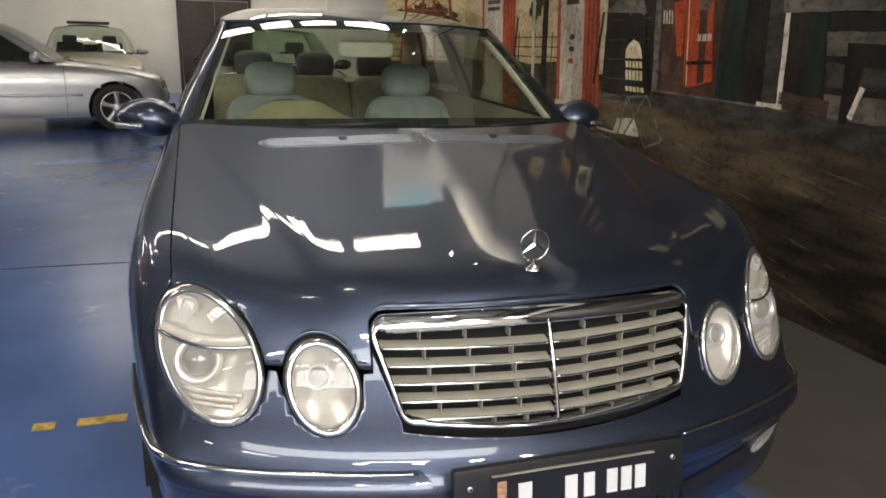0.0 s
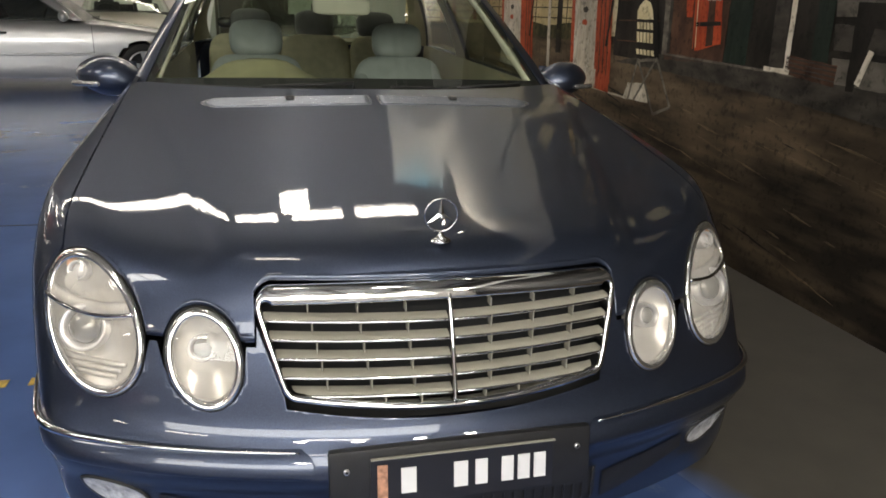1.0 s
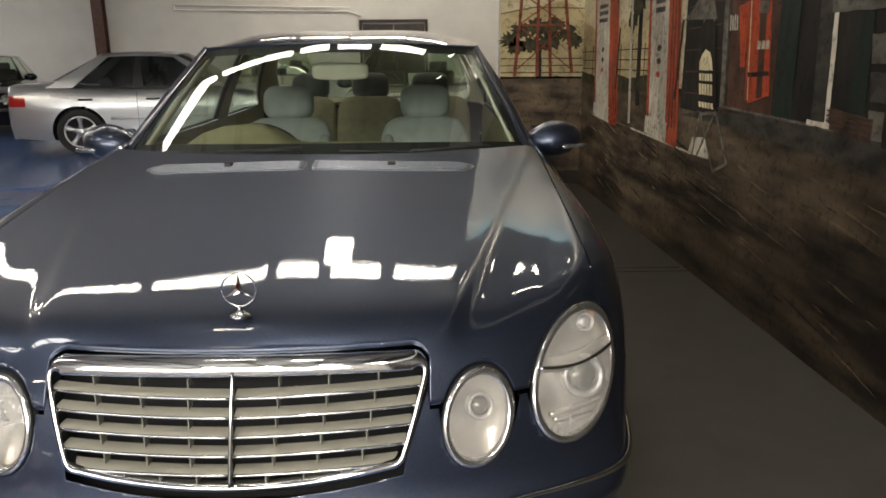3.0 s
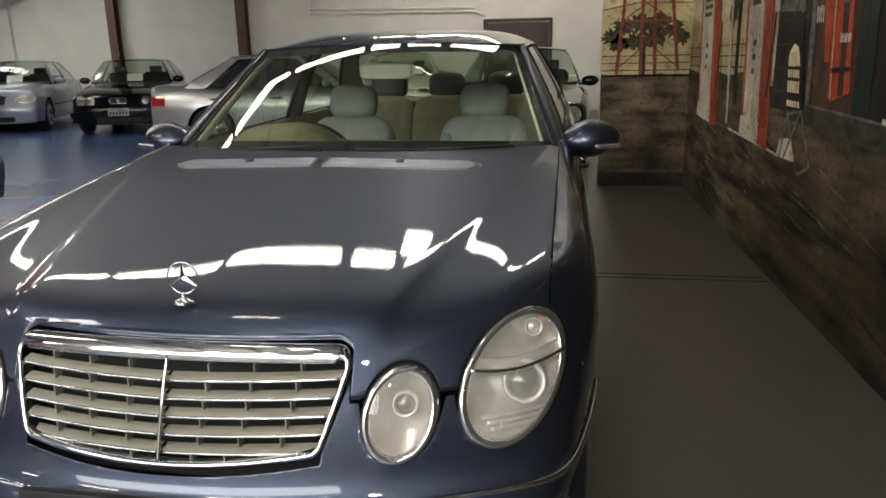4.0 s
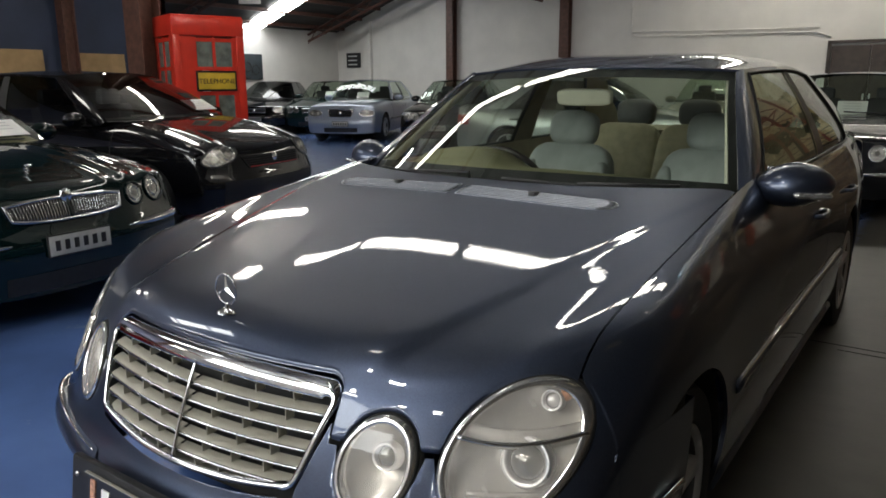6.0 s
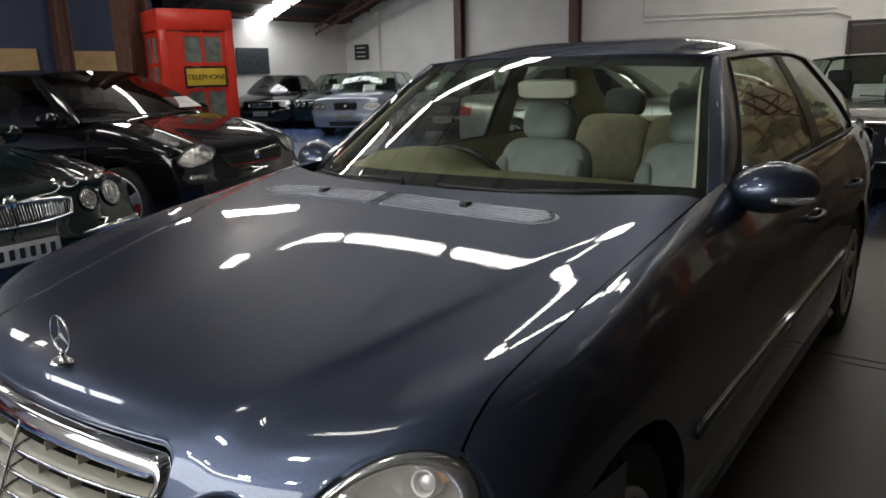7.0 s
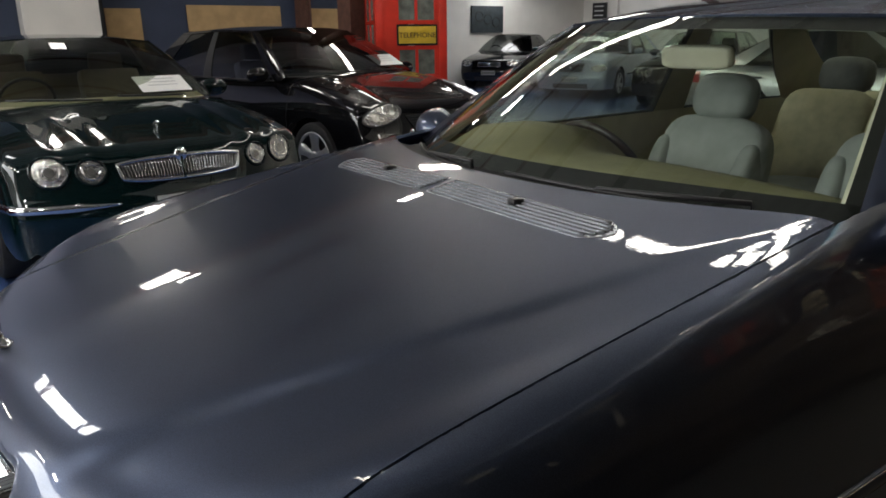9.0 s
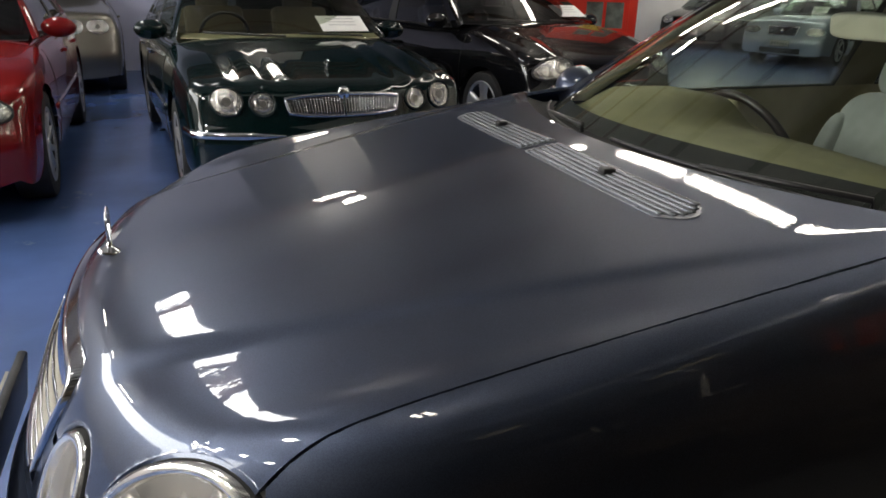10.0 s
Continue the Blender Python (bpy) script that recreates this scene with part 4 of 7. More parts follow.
def hero_cabin(car):
    P = windscreen()
    g = sheet("windscreen", P, M["glass"], car, "greenish windscreen", flip=True)
    g.visible_shadow = False
    # black print round the glass, wide at the sides and the head
    W = windscreen(61, 60)
    inward = np.array([0, 0.003, -0.004])
    sheet("frit_band", W[:6] + inward, M["gap"], car)
    sheet("frit_band", W[-6:] + inward, M["gap"], car)
    for a in (W[:, :2], W[:, -2:]):
        sheet("frit_band", a + inward, M["gap"], car)
    xs = np.linspace(-0.785, 0.785, 50)
    B = ws_bottom(xs * 0.98)
    ye = 1.375 + 0.36 * xs * xs
    edge = np.stack([xs, ye, hood_top(xs, ye) - 0.022], -1)
    sheet("cowl_panel", np.array([edge, edge * 0.5 + B * 0.5 + [0, 0, -0.014], B + [0, 0.004, -0.004], B + [0, 0.05, 0.012]]), M["gap"], car, "black plastic cowl")
    # rubber and pillars
    t = np.linspace(0, 1, 24)
    for s in (1, -1):
        W2 = windscreen(61, 24)
        edge = W2[:, -1]
        f0 = side_pt(np.full(24, 0.012), t)
        f1 = side_pt(np.full(24, 0.044), t)
        mid = (edge + f0) / 2 + np.array([0.012, -0.012, 0.008])
        sheet("windscreen_pillar", np.array([edge + [0.002, 0.0, 0.0], mid, f0, f1]) * [s, 1, 1], M["paint"], car, "painted windscreen pillar", flip=s < 0, fold=0.012)
        lining = np.array([W2[1:-1, -2] + [-0.004, 0.010, -0.010], 0.45 * W2[1:-1, -2] + 0.55 * W2[1:-1, -3] + [0, 0.018, -0.018], W2[1:-1, -3] + [0.012, 0.085, -0.02]])
        sheet("pillar_lining", lining * [s, 1, 1], M["lining"], car, "pale beige lining of the windscreen pillar", flip=s < 0)
        def pane(name, f0, f1, material, label, t0=0.02, t1=0.94, off=0.0):
            F = np.linspace(f0, f1, 16)[None]
            T = np.linspace(t0, t1, 16)[:, None]
            Q = side_pt(F, T) * 1.0
            Q[..., 0] -= off
            return sheet(name, Q * [s, 1, 1], material, car, label, flip=s > 0)
        for nm, a, b in (("front_side_window", 0.046, 0.470), ("rear_side_window", 0.520, 0.855)):
            w = pane(nm, a, b, M["side_glass"], "lightly tinted side window", 0.0, 0.97, 0.006)
            w.visible_shadow = False
        pane("door_pillar", 0.465, 0.525, M["black"], "black door pillar", 0.0, 1.0, 0.001)
        pane("rear_pillar", 0.85, 1.0, M["paint"], "painted rear pillar", 0.0, 1.0)
        pane("rail", 0.0, 1.0, M["paint"], "painted roof rail", 0.955, 1.0, -0.001)
        ff = np.linspace(0.044, 0.86, 30)
        vv, fc = tube_pts(side_pt(ff, np.full(30, 0.955)) * [s, 1, 1], 0.006, 6)
        mesh_ob("window_seal", vv, fc, M["gap"], car)
        vv, fc = tube_pts((side_pt(ff, np.full(30, 0.012)) + [0.006, 0, 0]) * [s, 1, 1], 0.007, 6)
        mesh_ob("belt_strip", vv, fc, M["black"], car, "black belt strip")
        for fv in (0.046, 0.855):
            vv, fc = tube_pts(side_pt(np.full(16, fv), np.linspace(0, 0.96, 16)) * [s, 1, 1], 0.007, 6)
            mesh_ob("window_seal", vv, fc, M["gap"], car)
    # roof
    v = np.linspace(0, 1, 40)
    rows = []
    for k in v:
        u = np.linspace(-1, 1, 61)
        e = side_pt(np.full(61, k), np.ones(61))
        x = e[:, 0] * u
        head = ws_top(0.596 * u)
        tail = np.stack([x, 3.86 - 0.10 * np.abs(u) ** 2.2, 1.402 - 0.03 * np.abs(u) ** 2.6], -1)
        y = head[:, 1] + (tail[:, 1] - head[:, 1]) * k
        zc = 1.394 + 0.076 * math.sin(math.pi * 0.94 * k ** 0.85)
        z = zc + (e[:, 2] - zc) * np.abs(u) ** (2.6 + 2.2 * min(1, 4 * k))
        rows.append(np.stack([x, y, z], -1))
    R = np.array(rows)
    sheet("roof", R, M["paint"], car, "slate blue painted roof panel", fold=0.01, flip=True)
    sheet("headlining", R[2:-1] * [0.96, 1, 1] - [0, -0.03, 0.03], M["beige"], car, "beige headlining", flip=True)
    # rear window and boot
    u = np.linspace(-1, 1, 25)
    top = np.stack([0.585 * u, 3.87 - 0.09 * u ** 2, 1.385 - 0.02 * u ** 2], -1)
    bot = np.stack([0.69 * u, 4.44 - 0.10 * u ** 2, 1.035 - 0.02 * u ** 2], -1)
    vv2 = np.linspace(0, 1, 12)[:, None, None]
    rg = sheet("rear_window", top + (bot - top) * vv2 + np.array([0, 0.02, 0.03]) * np.sin(np.pi * vv2), M["side_glass"], car, "rear window", flip=True)
    rg.visible_shadow = False
    deck = []
    for k in np.linspace(0, 1, 20):
        y = 4.42 + 0.44 * k
        hw = np.linspace(-1, 1, 25)
        deck.append(np.stack([0.80 * hw, np.full(25, y) - 0.10 * hw ** 2 * (1 - 0.6 * k), 1.045 - 0.05 * k * k - 0.05 * np.abs(hw) ** 3], -1))
    back = [deck[-1] + np.array([0, 0.035 * math.sin(a), -d]) for a, d in ((1.2, 0.06), (1.6, 0.25), (1.4, 0.45), (1.0, 0.70))]
    sheet("boot_lid", np.array(deck + back), M["paint"], car, "slate blue boot lid", flip=True, fold=0.01)


def hero_sides(car):
    arch = TYRE_R + 0.045

    def panel(name, y0, y1, label, zt=0.985):
        ys = np.linspace(y0, y1, 40)
        if y1 > AXLE_R - arch:
            ys = np.unique(np.concatenate([ys, np.clip(AXLE_R + arch * np.sin(np.linspace(-1.57, 1.57, 40)), y0, y1)]))
        cols = []
        for y in ys:
            r = abs(y - AXLE_R)
            zb = TYRE_R + math.sqrt(max(0, arch ** 2 - r * r)) if r < arch else 0.2
            top = zt + 0.03 * min(1, max(0, (y - 1.8) / 2.4))
            z = np.linspace(top, zb, 44)
            x = half_width(np.full(44, y), z) - 0.004
            x = x - 0.02 * np.clip((z - top + 0.02) / 0.02, 0, 1) ** 2
            cols.append(np.stack([x, np.full(44, y), z], -1))
        return both(name, np.array(cols), M["paint"], car, label, fold=0.012, flip=True)

    fr = panel("front_door", 1.806, 2.855, "slate blue front door")
    rr = panel("rear_door", 2.860, 3.72, "slate blue rear door")
    panel("rear_quarter", 3.725, 4.80, "slate blue rear quarter panel", 0.99)
    for s in (1, -1):
        # moulding, sill, handles
        ys = np.linspace(1.30, 3.36, 40)
        z = 0.505 + 0.0 * ys
        p = np.stack([(half_width(ys, z) + 0.001) * s, ys, z], -1)
        vv, ff = tube_pts(p, 0.013, 8, squash=1.6)
        mesh_ob("side_moulding", vv, ff, M["paint"], car, "painted side moulding")
        p[:, 2] += 0.014
        p[:, 0] += 0.007 * s
        vv, ff = tube_pts(p, 0.0022, 6)
        mesh_ob("chrome_strip", vv, ff, M["chrome"], car, "thin chrome strip")
        ys = np.linspace(1.27, 3.36, 20)
        p = np.stack([(half_width(ys, 0 * ys + 0.2) - 0.02) * s, ys, 0 * ys + 0.21], -1)
        vv, ff = tube_pts(p, 0.035, 8)
        mesh_ob("sill", vv, ff, M["paint"], car, "painted sill")
        for y in (2.62, 3.52):
            zz = np.array([0.80])
            x = float(half_width(np.array([y]), zz)[0])
            pts = [(s * (x + o), y + d, 0.80) for o, d in ((-0.01, -0.10), (0.02, -0.08), (0.026, 0), (0.02, 0.08), (-0.01, 0.10))]
            vv, ff = tube_pts(pts, 0.011, 8)
            mesh_ob("door_handle", vv, ff, M["paint"], car, "painted door handle")
        # mirror: rounded shell on a foot with a clear repeater
        n, m2 = 28, 18
        P = np.zeros((m2, n, 3))
        for i, a in enumerate(np.linspace(-np.pi / 2, np.pi / 2, m2)):
            for j, b in enumerate(np.linspace(0, 2 * np.pi, n)):
                cx, cy, cz = math.cos(a) * math.cos(b), math.cos(a) * math.sin(b), math.sin(a)
                x = 0.905 + 0.122 * (abs(cz) ** 0.85 * math.copysign(1, cz))
                taper = 1.0 - 0.22 * max(0, cz) - 0.20 * max(0, -cz)
                P[i, j] = (x, 1.885 + (0.105 if cx < 0 else 0.045) * cx * taper + 0.02 * cz, 1.000 + (0.082 if cy > 0 else 0.070) * cy * taper + 0.010 * cz)
        mir = sheet("door_mirror", flipx(P, s), M["paint"], car, "slate blue door mirror with clear repeater lamp", flip=s < 0)
        gl = [Vector((s * (0.905 + 0.10 * cx), 1.934 + 0.02 * cx, 1.003 + 0.062 * cz)) for cx, cz in ((-1, -0.8), (0.8, -0.7), (1, 0), (0.8, 0.75), (-0.9, 0.9))]
        bm = bmesh.new()
        bm.faces.new([bm.verts.new(q) for q in gl])
        part("mirror_glass", bm, M["chrome"], mir)
        p = [(s * (0.905 + 0.02 + 0.105 * k), 1.782 + 0.035 * k * k + 0.02 * k, 0.985 - 0.002 * k) for k in np.linspace(0, 1, 14)]
        vv, ff = tube_pts(p, [0.004] + [0.0105] * 12 + [0.004], 8)
        mesh_ob("repeater", vv, ff, M["lamp_bowl"], mir, "clear indicator strip")
        p = [(s * 0.80, 1.90, 0.975), (s * 0.84, 1.89, 0.965), (s * 0.88, 1.885, 0.965)]
        vv, ff = tube_pts(p, 0.028, 10, squash=0.8)
        mesh_ob("foot", vv, ff, M["black"], mir)
        # mirror sail in the window corner
        q = side_pt(np.array([0.01, 0.075, 0.045]), np.array([0.0, 0.0, 0.26])) * [s, 1, 1] + [0.004 * s, 0, 0]
        bm = bmesh.new()
        bm.faces.new([bm.verts.new(v) for v in q])
        part("mirror_sail", bm, M["black"], car)


M["side_glass"] = glass_mat("side_glass", (0.62, 0.68, 0.60), 1.55)


def wheel(parent, x, y, s, R=TYRE_R, width=0.215, spokes=7, rim=None, rim_r=0.215, fat=1.0):
    """A tyre and an alloy rim, its outer face towards s."""
    m = Matrix.Translation((x, y, R)) @ Matrix.Rotation(radians(90 * s), 4, "Y")
    bm = bmesh.new()
    w = width / 2
    lathe(bm, [(rim_r, -w * 0.9), (R - 0.02, -w), (R, -w * 0.75), (R, w * 0.75), (R - 0.012, w * 0.93), (R - 0.05, w), (rim_r + 0.012, w * 0.97), (rim_r, w * 0.86)], 48, m)
    wh = part("wheel", bm, M["rubber"], parent, "black tyre on an alloy rim", angle=40)
    bm = bmesh.new()
    lathe(bm, [(rim_r + 0.002, w * 0.90), (rim_r - 0.014, w * 0.93), (rim_r - 0.022, w * 0.8), (rim_r - 0.028, w * 0.3), (0.05, w * 0.22)], 48, m)
    part("barrel", bm, M["gap"] if rim else M["alloy_dark"], wh, smooth=True)
    bm = bmesh.new()
    lathe(bm, [(rim_r + 0.003, w * 0.88), (rim_r + 0.003, w * 0.95), (rim_r - 0.012, w * 0.96), (rim_r - 0.02, w * 0.84)], 48, m)
    for k in range(spokes):
        a = 2 * math.pi * k / spokes
        d, t = Vector((math.cos(a), math.sin(a), 0)), Vector((-math.sin(a), math.cos(a), 0))
        ww = 0.55 * fat / spokes
        v = []
        for r, hw, h in ((0.045, 0.30 * ww, 0.80), (0.11, 0.20 * ww, 0.86), (rim_r - 0.012, 0.34 * ww, 0.90)):
            for sg in (-1, 1):
                v.append(bm.verts.new(m @ (d * r + t * hw * sg + Vector((0, 0, w * h)))))
            for sg in (-1, 1):
                v.append(bm.verts.new(m @ (d * r + t * (hw + 0.004) * sg + Vector((0, 0, w * (h - 0.25))))))
        for i in (0, 4):
            a0 = v[i:i + 8]
            for f in ((0, 1, 5, 4), (0, 4, 6, 2), (1, 3, 7, 5)):
                bm.faces.new([a0[j] for j in f])
    lathe(bm, [(0.06, w * 0.74), (0.058, w * 0.84), (0.03, w * 0.90), (0.0, w * 0.91)], 24, m)
    part("rim", bm, M["alloy"], wh, "silver alloy rim", smooth=True)
    return wh


# barrel's alloy coloured dark, with the shade inside the wheel put in
M["alloy_dark"] = mat("alloy_shade", (0.06, 0.06, 0.065), 0.5, 0.6, 0.1)


def hero_inside_parts(car):
    # dark underbody and arches, so that nothing shows through
    boxed("underbody", (0, 2.65, 0.30), (1.30, 3.9, 0.14), M["gap"], car)
    boxed("bulkhead", (0, 1.40, 0.55), (1.30, 0.06, 0.60), M["gap"], car)
    boxed("radiator", (0, 0.42, 0.50), (1.05, 0.05, 0.36), M["gap"], car)
    boxed("cabin_floor", (0, 2.9, 0.36), (1.5, 2.9, 0.03), M["black"], car)
    for s in (1, -1):
        for y in (AXLE_F, AXLE_R):
            P = []
            for a in np.linspace(-0.15, np.pi + 0.15, 24):
                P.append([[s * x, y - 0.372 * math.cos(a), TYRE_R + 0.372 * math.sin(a)] for x in (0.62, 0.885)])
            sheet("arch_liner", np.array(P), M["gap"], car)
            wheel(car, s * 0.785, y, s, spokes=7)
        # inner door trim and pillar lining
        F, T = np.linspace(0.03, 0.86, 24)[None], np.linspace(-0.9, 0.02, 8)[:, None]
        Q = side_pt(F, np.clip(T, 0, 1)) + 0 * T[..., None]
        Q[..., 2] += np.minimum(T, 0) * 0.55
        Q[..., 0] = 0.765 - 0.02 * np.abs(T)
        sheet("door_trim", Q * [s, 1, 1], M["beige"], car, "beige door trim")
        for a, b in ((0.0, 0.028), (0.455, 0.535), (0.825, 1.03)):
            Q = side_pt(np.linspace(a, b, 4)[None], np.linspace(0, 1, 12)[:, None])
            Q[..., 0] -= 0.03
            Q[..., 1] += 0.02
            sheet("pillar_trim", Q * [s, 1, 1], M["beige"], car, "beige pillar trim")
    # dashboard
    prof = ((1.50, 0.985), (1.70, 1.000), (1.90, 1.000), (2.02, 0.980), (2.08, 0.93), (2.08, 0.80), (2.02, 0.62), (1.98, 0.45))
    u = np.linspace(-0.76, 0.76, 40)
    hump = 0.080 * np.exp(-((u + 0.37) / 0.18) ** 4)
    P = np.array([np.stack([u, y + 0.20 * (u / 0.76) ** 2 * (1 if i == 0 else 0.5 if i == 1 else 0), z + hump * (1 if 0 < i < 5 else 0) - 0.03 * (u / 0.76) ** 2], -1) for i, (y, z) in enumerate(prof)])
    sheet("dashboard", P, M["dash"], car, "olive beige dashboard with a raised binnacle")
    bm = bmesh.new()
    box(bm, (0, 2.16, 0.62), (0.24, 0.2, 0.5), bevel=0.03)
    part("console", bm, M["beige"], car, smooth=True)
    # steering wheel
    R = Matrix.Translation((-0.37, 2.22, 0.885)) @ Matrix.Rotation(radians(-58), 4, "X")
    t = [R @ Vector((0.19 * math.cos(a), 0.19 * math.sin(a), 0)) for a in np.linspace(0, 2 * math.pi, 40, endpoint=False)]
    vv, ff = tube_pts(t, 0.014, 10, closed=True)
    sw = mesh_ob("steering_wheel", vv, ff, M["wheel_rim"], car, "dark leather steering wheel with beige hub")
    bm = bmesh.new()
    lathe(bm, [(0.0, 0.03), (0.05, 0.03), (0.075, 0.018), (0.08, 0.0), (0.0, -0.02)], 24, R)
    for a in (0, 180, 270):
        a = radians(a)
        box(bm, R @ Vector((0.12 * math.cos(a), 0.12 * math.sin(a), 0.0)), (0.13, 0.035, 0.015), (R @ Matrix.Rotation(a, 4, "Z")).to_3x3())
    part("hub", bm, M["beige"], sw, "beige hub", smooth=True)
    # seats
    def cushion(name, parent, c, s, tilt, material, label="", e=0.5):
        n, m2 = 24, 16
        P = np.zeros((m2, n, 3))
        for i, a in enumerate(np.linspace(-np.pi / 2, np.pi / 2, m2)):
            for j, b in enumerate(np.linspace(0, 2 * np.pi, n)):
                pw = lambda v: math.copysign(abs(v) ** e, v)
                P[i, j] = (s[0] / 2 * pw(math.cos(a)) * pw(math.cos(b)), s[1] / 2 * pw(math.cos(a)) * pw(math.sin(b)), s[2] / 2 * pw(math.sin(a)))
        r = np.array(Matrix.Rotation(radians(tilt), 3, "X"))
        return sheet(name, P @ r.T + np.array(c), material, parent, label, flip=False)
    for x in (-0.37, 0.37):
        st = cushion("front_seat", car, (x, 2.50, 0.46), (0.50, 0.52, 0.18), 8, M["leather"], "grey leather front seat")
        cushion("backrest", st, (x, 2.82, 0.72), (0.49, 0.16, 0.62), -18, M["leather"], e=0.45)
        for sd in (-1, 1):
            cushion("bolster", st, (x + 0.20 * sd, 2.78, 0.69), (0.09, 0.17, 0.50), -18, M["leather"], e=0.6)
        cushion("headrest", st, (x, 2.92, 1.095), (0.27, 0.12, 0.19), -14, M["leather"], e=0.62)
        for d in (-0.06, 0.06):
            vv, ff = tube_pts([(x + d, 2.89, 0.95), (x + d, 2.92, 1.05)], 0.006, 6)
            mesh_ob("headrest_post", vv, ff, M["alloy"], st)
    rb = cushion("rear_bench", car, (0, 3.42, 0.58), (1.30, 0.55, 0.2), 6, M["leather"], "beige leather rear bench with dark headrests")
    for x in (-0.44, 0.0, 0.44):
        cushion("rear_backrest", rb, (x, 3.78, 0.80), (0.45, 0.16, 0.58), -22, M["beige_dark"], e=0.4)
    for x in (-0.40, 0.0, 0.40):
        cushion("rear_headrest", rb, (x, 3.90, 1.145), (0.25, 0.11, 0.17), -10, M["leather_dark"], e=0.62)
    boxed("parcel_shelf", (0, 4.15, 1.03), (1.25, 0.55, 0.02), M["beige"], car)
    im = cushion("inner_mirror", car, (0.0, 2.22, 1.275), (0.25, 0.045, 0.070), 10, M["lining"], "pale beige inner mirror", e=0.4)
    for x in (-0.36, 0.36):
        boxed("sun_visor", (x * 0.9, 2.40, 1.372), (0.36, 0.16, 0.015), M["beige"], car, bevel=0.006)
    # wipers
    for x0, x1 in ((-0.05, -0.62), (0.62, 0.08)):
        xs = np.linspace(x0, x1, 16)
        w = ws_bottom(xs)
        p = w + np.array([0, 0.03, 0.035]) * np.linspace(0.0, 0.35, 16)[:, None] + [0, -0.028, -0.004]
        vv, ff = tube_pts(p, 0.0045, 6)
        wp = mesh_ob("wiper", vv, ff, M["black"], car, "black wiper")
        q = ws_bottom(np.array(x0)) + [0, -0.02, 0.0]
        vv, ff = tube_pts([tuple(q), tuple(q + [0.0, 0.0, 0.02]), tuple(p[8] + [0, 0, 0.004])], 0.006, 6)
        mesh_ob("wiper_arm", vv, ff, M["black"], wp)


M["wheel_rim"] = mat("dark_leather", (0.02, 0.014, 0.012), 0.4, 0, 0.2, 30)
M["leather_dark"] = mat("dark_grey_leather", (0.10, 0.105, 0.10), 0.55, 0, 0.1, 20, bump=0.15, bump_scale=180)
M["beige_dark"] = mat("beige_shade", (0.30, 0.27, 0.17), 0.7, 0, 0.1, 20, bump=0.1, bump_scale=200)

hero_lamps(HERO)
hero_grille(HERO)
hero_trim(HERO)
hero_cabin(HERO)
hero_sides(HERO)
hero_inside_parts(HERO)


